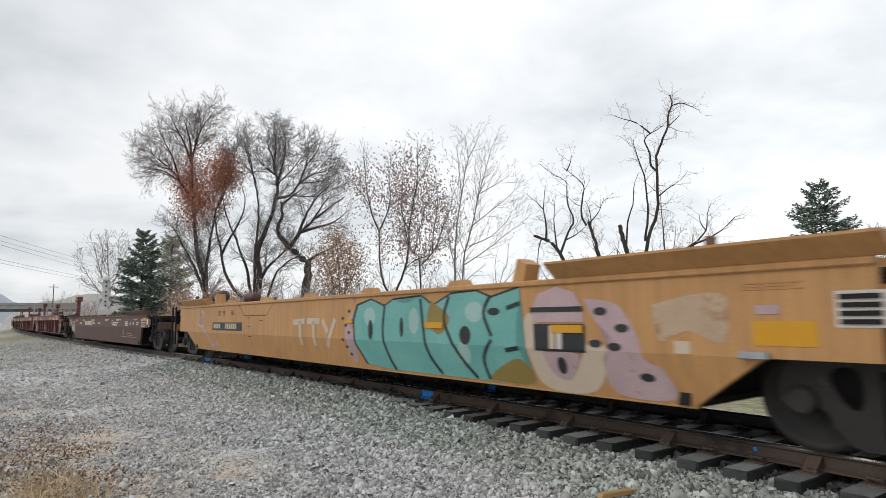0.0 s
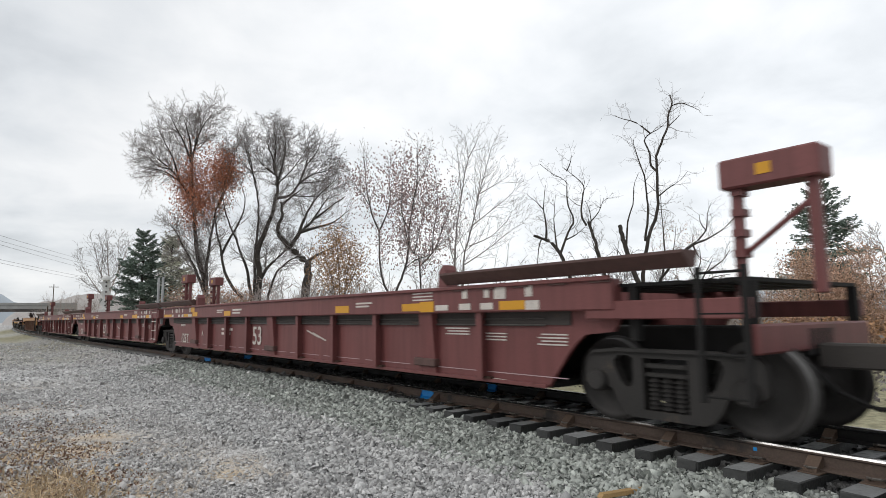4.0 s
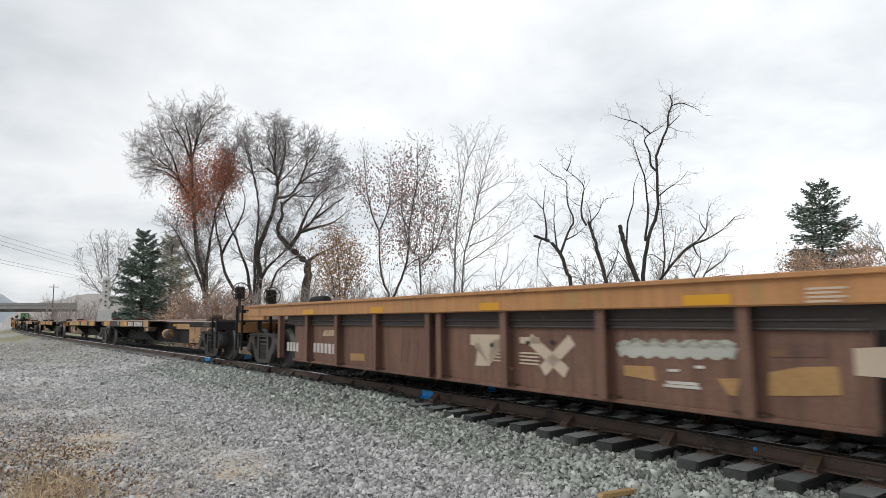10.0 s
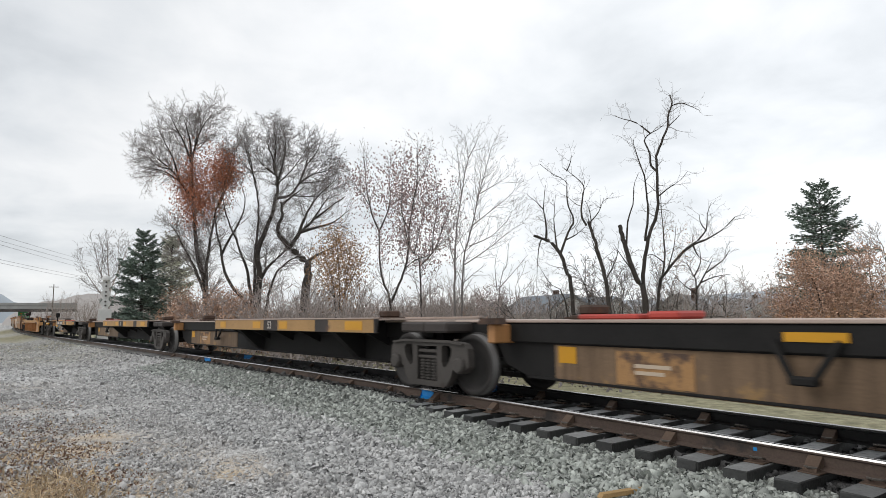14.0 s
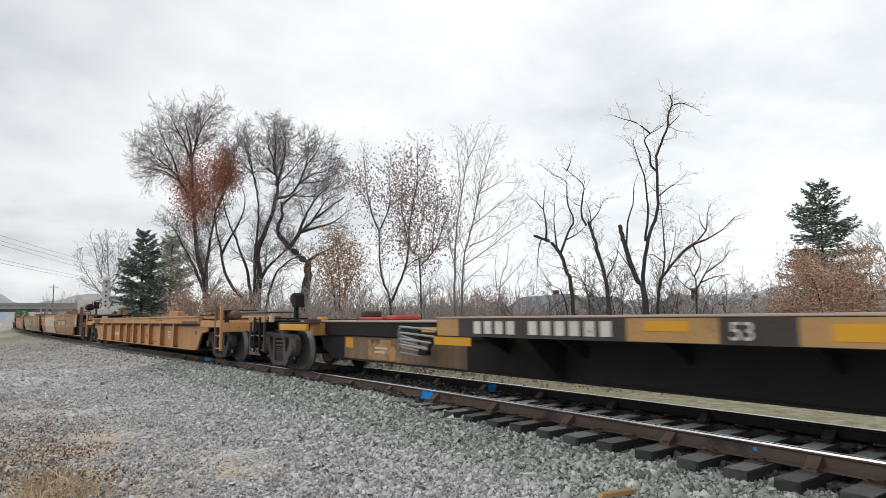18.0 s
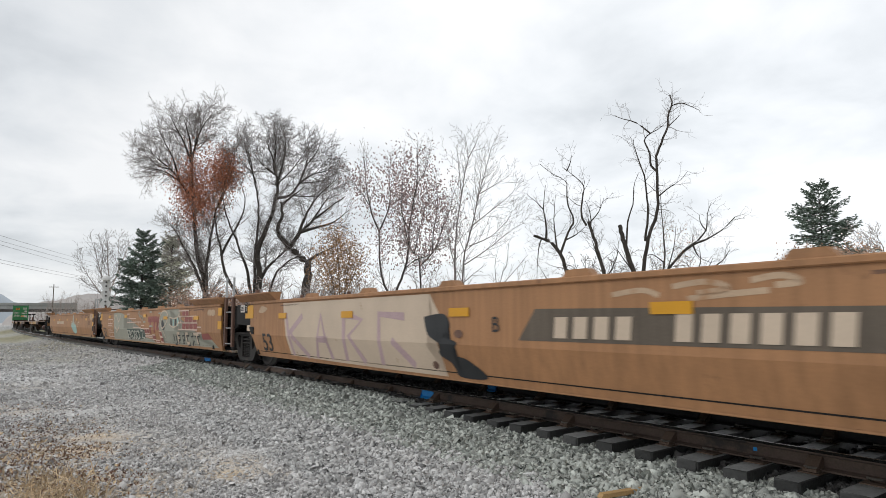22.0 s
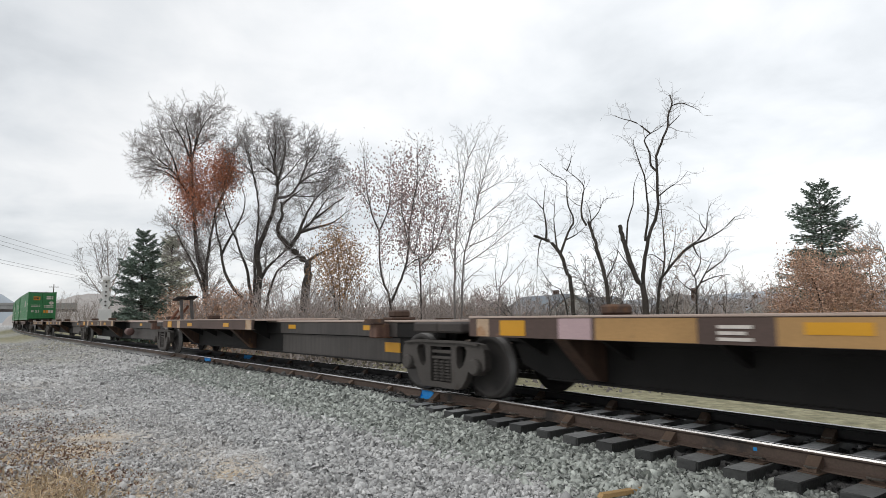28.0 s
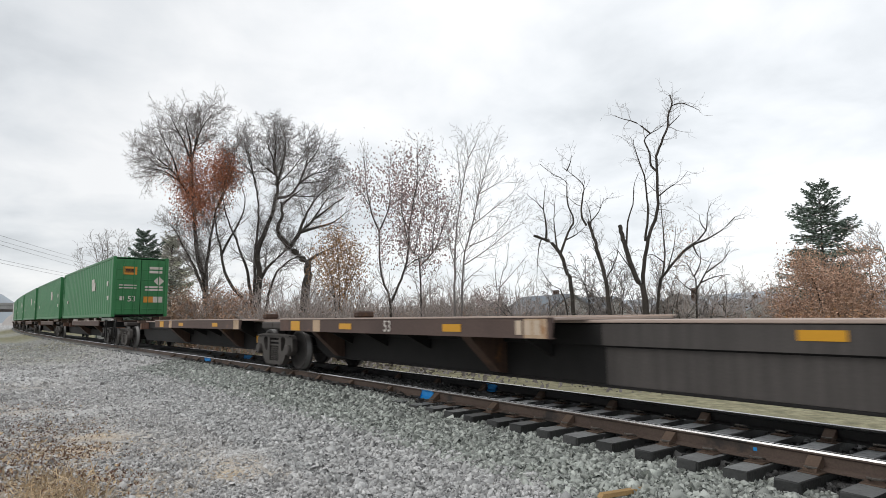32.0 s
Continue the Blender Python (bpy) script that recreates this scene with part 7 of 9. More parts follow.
        box(bm, X - 0.004, X + 0.003, y0, y1, za, zb)
        part(nm, bm, M[mt], c)
    decal(-0.85, -0.2, 3.55, 3.95, "orange")
    decal(-0.75, -0.3, 3.65, 3.85, "blackspray")
    for k in range(2):
        decal(0.35, 1.0, 3.85 - k * 0.2, 3.98 - k * 0.2, "white", "lettering_bar")
    for k in range(2):
        decal(-1.0, -0.2, 2.85 + k * 0.14, 2.9 + k * 0.14, "white", "lettering_bar")
    decal(-0.95, -0.75, 2.25, 2.45, "white", "lettering_bar")
    ob = words(c, "53", 0, 0, 0.28, "white", 0)
    ob.matrix_basis = Matrix.Translation((X + 0.002, -0.6, 2.2)) @ Matrix.Rotation(math.pi / 2, 4, "Z") @ Matrix.Rotation(math.pi / 2, 4, "X")
    decal(0.15, 0.6, 2.15, 2.45, "orange")
    decal(0.6, 1.05, 2.15, 2.45, "white", "lettering_bar")
    for k in range(2):
        decal(0.2, 1.05, 2.75 + k * 0.14, 2.84 + k * 0.14, "white", "lettering_bar")
    bm = BM()
    bm.faces.new([bm.verts.new((X + 0.004, yy, zz)) for yy, zz in ((0.6, 3.25), (0.85, 3.5), (1.1, 3.25), (0.85, 3.0))])
    part("placard", bm, M["white"], c, "white diamond placard")
    for xx, zz, w, h in ((l - 1.2, 3.0, 0.25, 0.25), (l - 1.0, 2.3, 0.3, 0.2), (l - 5.2, 3.2, 0.7, 0.35), (l - 5.0, 2.9, 0.9, 0.45), (-l + 2.0, 2.4, 0.3, 0.2)):
        bm = BM()
        box(bm, xx - w / 2, xx + w / 2, -1.296, -1.27, zz, zz + h)
        part("lettering_bar", bm, M["white"], c)
    BOXES.append((c, u_front, u_front + length))
    return c


def container_cars():
    U = [404.4 + 18.2 * i for i in range(9)]
    base = None
    for i in range(8):
        car, L, uc = spine(U[i], U[i + 1], "c" if i == 0 else "a", "c" if i == 7 else "a", (U[i] + 1.0, U[i] + 9.9), "blacksteel", "brown_edge", "dark spine car carrying a green container", "cars of the freight train", boxed=402.45 + 18.2 * i)
    base = freight_box(402.45, 16.15, "green", "green corrugated shipping container with white stencils")
    for i in range(1, 8):
        b = copy_thing(base, Matrix())
        if i in (5, 7):
            for o in b.children_recursive:
                if o.name.startswith(("side_panel", "door", "top_rail", "bottom_rail", "corner_post", "end_wall", "roof")) and "ridge" not in o.name:
                    o.data = o.data.copy()
                    o.data.materials[0] = M["greydoor"]
            tagged(b, "white corrugated shipping container with dark marks")
        BOXES.append((b, 402.45 + 18.2 * i, 402.45 + 18.2 * i + 16.15))


leading_yellow()
graffiti_yellow()
fec()
maroon_set()
ttx_single()
spine_sets()
tan_single()
brown_set()
container_cars()


# ---------------------------------------------------------------- trees
def tubes(lines, sides):
    """Tapered tubes along (points, radii)."""
    V, Fc = [], []
    cs = [(math.cos(2 * math.pi * i / sides), math.sin(2 * math.pi * i / sides)) for i in range(sides)]
    for pts, rad in lines:
        base = len(V)
        n = len(pts)
        for i, p in enumerate(pts):
            d = pts[min(n - 1, i + 1)] - pts[max(0, i - 1)]
            e = d.orthogonal()
            e.normalize()
            f = d.cross(e)
            f.normalize()
            r = rad[i]
            for c, s in cs:
                V.append((p.x + (e.x * c + f.x * s) * r, p.y + (e.y * c + f.y * s) * r, p.z + (e.z * c + f.z * s) * r))
        for i in range(n - 1):
            a = base + i * sides
            for k in range(sides):
                j = (k + 1) % sides
                Fc.append((a + k, a + j, a + sides + j, a + sides + k))
    return V, Fc


def grow(rng, starts, spec, inside=None, stub=0.2):
    """Branches level by level: spec rows give wobble, lift, children, their length and their angle."""
    out = [[] for _ in range(len(spec) + 1)]
    last = len(spec)
    stack = [(p, d.normalized(), l, r, 0) for p, d, l, r in starts[::-1]]
    while stack:
        p, d, l, r, lev = stack.pop()
        if isinstance(p, float):
            pts, rad = out[0][0]
            i = min(len(pts) - 2, int(p * (len(pts) - 1)))
            w = p * (len(pts) - 1) - i
            p, r = pts[i].lerp(pts[i + 1], w), min(r, rad[i])
        wob, lift, nch, flen, ang, first = spec[lev] if lev < last else (0.16, 0.05, 0, 0, 0, 0)
        n = 9 if lev == 0 else 5 if lev == 1 else 3 if lev < last else 2
        pts, rad = [p], [r]
        q, e = p, d
        for i in range(n):
            e = (e + Vector((rng.gauss(0, wob), rng.gauss(0, wob), rng.gauss(0, wob) + lift))).normalized()
            q = q + e * (l / n)
            if inside and (lev > 0 or i > 4) and not inside(q):
                break
            pts.append(q)
            rad.append(max(0.010, r * (1 - (1 - stub if lev == 0 and not out[0] else 0.8) * (i + 1) / n)))
        n = len(pts) - 1
        if n < 1:
            continue
        out[lev].append((pts, rad))
        for k in range(nch):
            t = first + (1 - first) * (k + rng.random()) / nch
            i = min(n - 1, int(t * n))
            w = t * n - i
            pp = pts[i].lerp(pts[i + 1], w)
            dd = (pts[i + 1] - pts[i]).normalized()
            side = dd.orthogonal().normalized()
            side.rotate(Matrix.Rotation(rng.random() * 6.283, 3, dd))
            a = radians(ang * rng.uniform(0.65, 1.3))
            cd = dd * math.cos(a) + side * math.sin(a)
            stack.append((pp, cd, l * flen * rng.uniform(0.6, 1.2) * (1 - 0.35 * t), max(0.011, rad[i] * 0.6), lev + 1))
    return out


def leaf_mesh(name, rng, spots, size, material, spread):
    V, Fc = [], []
    for p in spots:
        c = p + Vector((rng.gauss(0, spread), rng.gauss(0, spread), rng.gauss(0, spread)))
        a = Vector((rng.gauss(0, 1), rng.gauss(0, 1), rng.gauss(0, 1))).normalized()
        b = a.orthogonal().normalized()
        s = size * rng.uniform(0.5, 1.3)
        i = len(V)
        V += [c - a * s, c + b * s * 0.5, c + a * s, c - b * s * 0.5]
        Fc.append((i, i + 1, i + 2, i + 3))
    return mesh_of(name, [tuple(v) for v in V], Fc, material)


def ground_z(x, y):
    return float(ground_height(np.array(x), np.array(y)))


def bare_tree(name, label, angle, dist, seed, starts, spec, leaves=None, twig="twig", bark="bark", group="trees beyond the track", crown=(), stub=0.2):
    """starts: (lean azimuth from the view's right, elevation, length, radius, offset along the view's right, base height)."""
    rng = random.Random(seed)
    at = dir_at(angle, dist)
    at.z = ground_z(at.x, at.y) - 0.05
    th = thing(name, label, "tree", Matrix.Translation(at), group)
    right = Vector((math.cos(YAW - radians(angle)), math.sin(YAW - radians(angle)), 0))
    away = Vector((-right.y, right.x, 0))
    ss = []
    for az, el, l, r, off, h0 in starts:
        d = (right * math.cos(radians(az)) + away * math.sin(radians(az))) * math.cos(radians(el)) + Vector((0, 0, math.sin(radians(el))))
        ss.append((-h0 if h0 < 0 else right * off + Vector((0, 0, h0)), d, l, r))
    egg = [(right * ox + Vector((0, 0, oz)), rx, rz) for ox, oz, rx, rz in crown]
    lv = grow(rng, ss, spec, (lambda q: any((((q.x - c.x) ** 2 + (q.y - c.y) ** 2) / rx ** 2 + ((q.z - c.z) / rz) ** 2) < rng.uniform(0.8, 1.08) for c, rx, rz in egg)) if egg else None, stub)
    V, Fc = tubes(lv[0], 8)
    piece("trunk", mesh_of("trunk", V, Fc, M[bark], True), th)
    V, Fc = tubes(lv[1], 5)
    piece("limb_work", mesh_of("limb_work", V, Fc, M[bark], True), th)
    fine = [t for l in lv[2:] for t in l]
    V, Fc = tubes(fine, 3)
    piece("crown", mesh_of("crown", V, Fc, M[twig]), th, None, "bare fine twigs")
    if leaves:
        mt, n, size, region, spread = leaves
        tips = [t[0][-1] for t in fine] + [t[0][1] for t in fine]
        if region:
            ox, oz, rr = region
            c = right * ox + Vector((0, 0, oz))
            tips = [p for p in tips if ((p - c).dot(right)) ** 2 + (p.z - c.z) ** 2 < rr * rr]
        if tips:
            spots = [rng.choice(tips) for _ in range(n)]
            piece("leaves", leaf_mesh("leaves", rng, spots, size, M[mt], spread), th, None, "clinging dead leaves")
    return th


def limb_tree(name, label, angle, dist, seed, limbs, twigs, leaves=None, bark="bark", group="trees beyond the track", stub=0.2, cone=0.13, stout=1.0):
    """Tree grown on its own main limbs. limbs: radius, then sideways place and height of its bends; twigs: count per metre, length, angle and lift, level by level."""
    rng = random.Random(seed)
    at = dir_at(angle, dist)
    gz = ground_z(at.x, at.y)
    at.z = 0
    th = thing(name, label, "tree", Matrix.Translation(at), group)
    right = Vector((math.cos(YAW - radians(angle)), math.sin(YAW - radians(angle)), 0))
    away = Vector((-right.y, right.x, 0))
    lines, laid = [], []
    for k, row in enumerate(limbs):
        r, co = row[0] * stout, row[1:]
        P = [(co[i], co[i + 1]) for i in range(0, len(co), 2)]
        if k == 0 or P[0][1] < 2.0:
            P[0] = (P[0][0], gz - 0.1)
        near = min(laid, key=lambda q: (q[0] - P[0][0]) ** 2 + (q[2] - P[0][1]) ** 2) if laid else None
        y, slope = (near[1] if near and P[0][1] > 0.5 else rng.gauss(0, 0.15)), rng.gauss(0, cone) if k else 0.0
        Q = []
        for i, q in enumerate(P):
            if i:
                y += slope * math.hypot(q[0] - P[i - 1][0], q[1] - P[i - 1][1])
            Q.append(Vector((q[0], y, q[1])))
        pts = []
        for i in range(len(Q) - 1):
            a, b, c, d = Q[max(0, i - 1)], Q[i], Q[i + 1], Q[min(len(Q) - 1, i + 2)]
            m = max(3, int((c - b).length / max(0.3, r * 3)))
            m = min(m, 9)
            for j in range(m):
                t = j / m
                v = 0.5 * (2 * b + (c - a) * t + (2 * a - 5 * b + 4 * c - d) * t * t + (3 * b - a - 3 * c + d) * t ** 3)
                pts.append(v + Vector((rng.gauss(0, r * 0.14), rng.gauss(0, r * 0.14), 0)) * (1 if pts else 0))
        pts.append(Q[-1])
        n = len(pts) - 1
        laid += [tuple(v) for v in pts]
        lines.append((pts, [max(0.008, r * (1 - (1 - (stub if k == 0 else 0.16)) * (i / n) ** 0.9)) for i in range(n + 1)]))
    world = lambda v: right * v.x + away * v.y + Vector((0, 0, v.z))
    for k, ln in enumerate(lines):
        V, Fc = tubes([([world(v) for v in ln[0]], ln[1])], 8 if ln[1][0] > 0.08 else 6)
        piece("trunk" if k == 0 else "limb", mesh_of("limb", V, Fc, M[bark], True), th)
    fine, cur = [], lines
    for lev, (per, length, ang, lift, wob, first) in enumerate(twigs):
        nxt = []
        for pts, rad in cur:
            tot = sum((b - a).length for a, b in zip(pts, pts[1:]))
            n = len(pts) - 1
            cnt = per * tot * (1 - first)
            cnt = int(cnt) + (rng.random() < cnt % 1)
            for k in range(cnt):
                t = first + (1 - first) * (k + rng.random()) / max(1, cnt)
                i = min(n - 1, int(t * n))
                p = pts[i].lerp(pts[i + 1], t * n - i)
                d = (pts[i + 1] - pts[i]).normalized()
                side = d.orthogonal().normalized()
                side.rotate(Matrix.Rotation(rng.random() * 6.283, 3, d))
                a = radians(ang * rng.uniform(0.6, 1.35))
                e = d * math.cos(a) + side * math.sin(a)
                l = length * rng.uniform(0.45, 1.25) * (1.15 - 0.5 * t)
                r = max(0.00018 * dist, min(rad[i] * 0.6, 0.019 * l))
                m = 5 if lev == 0 else 3 if lev == 1 else 2
                tp, tr = [p], [r]
                for j in range(m):
                    e = (e + Vector((rng.gauss(0, wob), rng.gauss(0, wob), rng.gauss(0, wob) + lift))).normalized()
                    tp.append(tp[-1] + e * l / m)
                    tr.append(max(0.00014 * dist, r * (1 - 0.75 * (j + 1) / m)))
                nxt.append((tp, tr))
        fine += nxt
        cur = nxt
    V, Fc = tubes([([world(v) for v in q], r) for q, r in fine], 3)
    piece("crown", mesh_of("crown", V, Fc, M["twig"]), th, None, "bare fine twigs")
    if leaves:
        mt, n, size, regions, spread = leaves
        tips = [v for q, r in fine for v in (q[-1], q[1])]
        if regions:
            tips = [v for v in tips if any(((v.x - x) / rx) ** 2 + ((v.z - z) / rz) ** 2 < rng.uniform(0.5, 1.2) for x, z, rx, rz in regions)]
        if tips:
            piece("leaves", leaf_mesh("leaves", rng, [world(rng.choice(tips)) for _ in range(n)], size, M[mt], spread), th, None, "clinging dead leaves")
    return th


def conifer(name, label, angle, dist, seed, h, r, material="needle", low=-5, high=50, bare=0.08, thick=1.0, group="evergreens"):
    """Whorls of boughs with flat hanging sprays; low and high: the boughs' rise in degrees at the foot and at the top."""
    rng = random.Random(seed)
    at = dir_at(angle, dist)
    at.z = ground_z(at.x, at.y) - 0.05
    th = thing(name, label, "tree", Matrix.Translation(at), group)
    pts = [Vector((rng.gauss(0, 0.02), rng.gauss(0, 0.02), h * i / 8)) for i in range(9)]
    V, Fc = tubes([(pts, [0.22 * (1 - i / 8.3) for i in range(9)])], 8)
    piece("trunk", mesh_of("trunk", V, Fc, M["bark"], True), th)
    boughs, V, Fc = [], [], []
    whorls = int(h * (1 - bare) / 0.46)
    for w in range(whorls):
        f = bare + (1 - bare) * (w + rng.uniform(0.1, 0.6)) / whorls
        spin = rng.random() * 6.283
        count = int(6 * thick + rng.random())
        for k in range(count):
            a = spin + 6.283 * (k + rng.uniform(-0.25, 0.25)) / count
            z = h * f + rng.uniform(-0.34, 0.34)
            l = r * (1 - f) ** 0.52 * rng.uniform(0.5, 1.15) + 0.12
            el = radians(low + (high - low) * f ** 1.5 + rng.gauss(0, 9))
            d = Vector((math.cos(a) * math.cos(el), math.sin(a) * math.cos(el), math.sin(el)))
            side = Vector((-math.sin(a), math.cos(a), 0))
            p = Vector((0, 0, z))
            bp = [p]
            m = 6
            for i in range(m):
                d = (d + Vector((0, 0, -0.05 if i < 3 else 0.09))).normalized()
                p = p + d * l / m
                bp.append(p)
            boughs.append((bp, [0.035 * (1 - i / 7) + 0.006 for i in range(m + 1)]))
            for q in range(int((16 + 38 * l) * thick)):
                t = rng.uniform(0.1, 1.0) ** 0.8 * m
                i = min(m - 1, int(t))
                out = rng.uniform(-1, 1) * 0.36 * l * (1.05 - t / m) ** 0.7
                c = bp[i].lerp(bp[i + 1], t - i) + side * out + d * abs(out) * 0.5 + Vector((0, 0, rng.uniform(-0.34, 0.10) * min(1.0, l / 2)))
                s = rng.uniform(0.26, 0.56) * (0.6 + 0.5 * (1 - t / m) * min(1.0, l / 3))
                u = (side * rng.choice((-1, 1)) * rng.uniform(0.2, 1) + d * rng.uniform(0.3, 1.0) + Vector((0, 0, rng.uniform(-0.42, 0.12)))).normalized()
                up = u.orthogonal().normalized() * s * 0.17
                up.rotate(Matrix.Rotation(rng.random() * 6.283, 3, u))
                i0 = len(V)
                V += [tuple(c - up * 0.6), tuple(c + u * s * 0.4 + up), tuple(c + u * s), tuple(c + u * s * 0.4 - up)]
                Fc.append((i0, i0 + 1, i0 + 2, i0 + 3))
    bv, bf = tubes(boughs, 4)
    piece("bough_work", mesh_of("bough_work", bv, bf, M["bark"]), th)
    piece("crown", mesh_of("crown", V, Fc, M[material]), th, None, "dense needle sprays")
    return th


BIG = [(0.075, 0.03, 11, 0.46, 36, 0.24), (0.10, 0.05, 8, 0.46, 36, 0.22), (0.13, 0.05, 7, 0.46, 36, 0.15), (0.15, 0.04, 5, 0.62, 36, 0.1)]
BRUSH = [(0.12, 0.05, 8, 0.42, 40, 0.12), (0.16, 0.04, 6, 0.5, 42, 0.12), (0.2, 0.03, 4, 0.5, 45, 0.15)]


def near_trees():
    OLD = [(4.0, 2.3, 42, 0.02, 0.10, 0.18), (4.4, 1.15, 44, 0.02, 0.13, 0.12), (4.6, 0.62, 44, 0.01, 0.15, 0.1), (3.6, 0.36, 44, 0.0, 0.18, 0.1)]
    SPARSE = [(2.0, 1.8, 42, 0.03, 0.11, 0.35), (3.2, 0.9, 44, 0.03, 0.14, 0.15), (3.6, 0.5, 44, 0.01, 0.16, 0.1)]
    limb_tree("bare_tree", "tall bare tree with a patch of rust-red leaves", -21.5, 55, 11, [(0.3, 0.3, 1.9, 0.0, 3.9, -0.6, 6.3, -1.0, 9.2, -1.2, 11.6, -1.4, 14.9), (0.13, -1.4, 14.5, -1.9, 15.9, -2.4, 16.9, -3.1, 17.5), (0.13, -1.4, 14.8, -1.6, 16.5, -2.1, 18.4), (0.12, -1.4, 14.9, -1.1, 16.8, -1.0, 18.6), (0.1, -1.2, 16.5, -0.6, 18.0, -0.2, 18.7), (0.15, -1.4, 11.6, -2.2, 12.8, -3.0, 13.9, -4.0, 14.7, -4.8, 15.6), (0.1, -2.3, 12.9, -2.9, 14.9, -3.6, 16.3, -4.1, 17.3), (0.16, 0.0, 3.4, -0.9, 5.6, -1.7, 7.2, -2.4, 8.5, -3.0, 9.4), (0.16, 0.1, 3.4, 0.1, 6.3, 0.6, 10.0, 1.1, 11.7, 1.6, 13.8), (0.1, 0.8, 10.5, 1.4, 12.3, 1.9, 14.3, 2.0, 15.8), (0.08, -3.0, 13.9, -4.2, 14.3, -5.3, 15.6), (0.08, -2.3, 12.9, -3.5, 13.6, -4.7, 13.7), (0.07, -2.4, 16.9, -3.3, 18.6), (0.07, -1.4, 14.8, -0.8, 17.3, 0.2, 19.2), (0.07, 1.6, 13.8, 1.9, 15.8)], OLD, ("rustleaf", 13000, 0.085, ((-0.6, 12.9, 2.0, 2.7), (-1.0, 11.2, 1.0, 2.4), (0.8, 13.6, 1.4, 1.3)), 0.6))
    limb_tree("bare_tree", "broad bare tree with many dark spreading limbs", -17.3, 52, 12, [(0.3, 0.2, 1.8, 0.3, 4.2, 0.1, 6.6, 0.6, 8.2, 1.2, 9.9, 1.5, 11.4, 1.6, 12.6, 1.3, 14.3, 0.8, 15.8), (0.13, 1.5, 12.4, 2.0, 14.2, 2.2, 16.1, 2.1, 17.0), (0.14, 1.5, 11.3, 2.6, 11.6, 3.4, 12.7, 3.9, 14.2, 4.2, 15.9), (0.1, 3.4, 12.7, 4.5, 13.5, 5.6, 13.8, 6.2, 14.4), (0.1, 1.4, 13.3, 0.4, 14.1, -0.2, 15.0), (0.1, 1.3, 14.3, 1.4, 16.0, 1.1, 17.1), (0.18, 0.2, 4.0, 0.9, 5.4, 1.8, 6.4, 2.7, 7.2), (0.08, 3.9, 14.2, 4.8, 15.5, 5.2, 16.6), (0.08, 1.5, 12.4, 2.9, 13.9, 4.1, 15.9), (0.08, 3.4, 12.7, 5.3, 13.1, 6.8, 14.1), (0.07, -0.1, 12.5, -0.8, 14.6, -1.3, 16.5), (0.07, 2.6, 11.6, 4.9, 11.6, 6.8, 12.6), (0.07, 1.6, 12.6, 1.3, 15.3, 1.5, 17.3)], OLD, ("rustleaf", 160, 0.08, ((0.6, 3.5, 1.2, 1.2),), 0.15))
    limb_tree("bare_tree", "dark bare tree of several crooked stems", -17.7, 52.5, 31, [(0.17, 0.4, 2.2, 0.3, 6.3, 0.5, 8.9, 0.5, 10.8, 0.2, 12.5, -0.2, 14.4, -0.5, 15.7), (0.16, 0.2, 2.2, -0.3, 5.2, -1.0, 7.2, -1.7, 8.9, -2.2, 10.5, -2.4, 12.4), (0.16, -0.1, 2.4, -1.6, 4.2, -2.2, 5.6, -2.4, 7.0, -2.8, 8.6, -3.0, 10.5, -3.2, 12.1), (0.12, -2.4, 6.5, -1.8, 7.9, -1.0, 9.6, -0.6, 11.3, -1.0, 13.2)], SPARSE, ("brownleaf", 260, 0.07, ((-2.2, 11.5, 1.0, 1.6),), 0.2))
    limb_tree("bare_tree", "leaning bare tree with a thick dark trunk", -13.0, 47, 13, [(0.3, -0.3, 1.5, 0.1, 3.1, 0.3, 4.5, 0.2, 5.5, -0.4, 6.0, -1.1, 6.6, -1.8, 7.5, -2.0, 8.2, -1.7, 9.1, -1.8, 10.1), (0.14, -1.1, 6.6, -0.4, 7.7, 0.5, 8.6, 1.8, 9.8, 3.1, 10.8), (0.1, -0.3, 7.8, 1.0, 8.2, 2.2, 8.6, 3.3, 9.5), (0.11, -0.6, 7.3, 0.2, 9.4, 1.2, 10.9, 2.4, 12.1), (0.1, 0.2, 5.5, 1.0, 6.1, 1.8, 6.5, 2.8, 7.1), (0.12, -3.3, 1.5, -2.3, 4.0, -1.5, 5.2, -0.7, 5.8, -0.1, 5.8), (0.08, 0.5, 8.6, 1.1, 9.6, 1.9, 10.8), (0.08, -1.7, 9.9, -0.8, 10.7, 0.0, 11.4)], [(3.6, 1.8, 42, 0.04, 0.12, 0.25), (4.0, 0.95, 42, 0.04, 0.15, 0.15), (4.2, 0.5, 40, 0.02, 0.2, 0.15), (3.2, 0.3, 40, 0.02, 0.2, 0.15)], ("brownleaf", 500, 0.06, ((2.6, 6.6, 2.2, 1.4),), 0.2), stout=1.3)
    YOUNG = [(6.0, 1.15, 36, 0.06, 0.12, 0.2), (4.6, 0.55, 38, 0.05, 0.16, 0.15), (4.0, 0.3, 42, 0.03, 0.2, 0.2)]
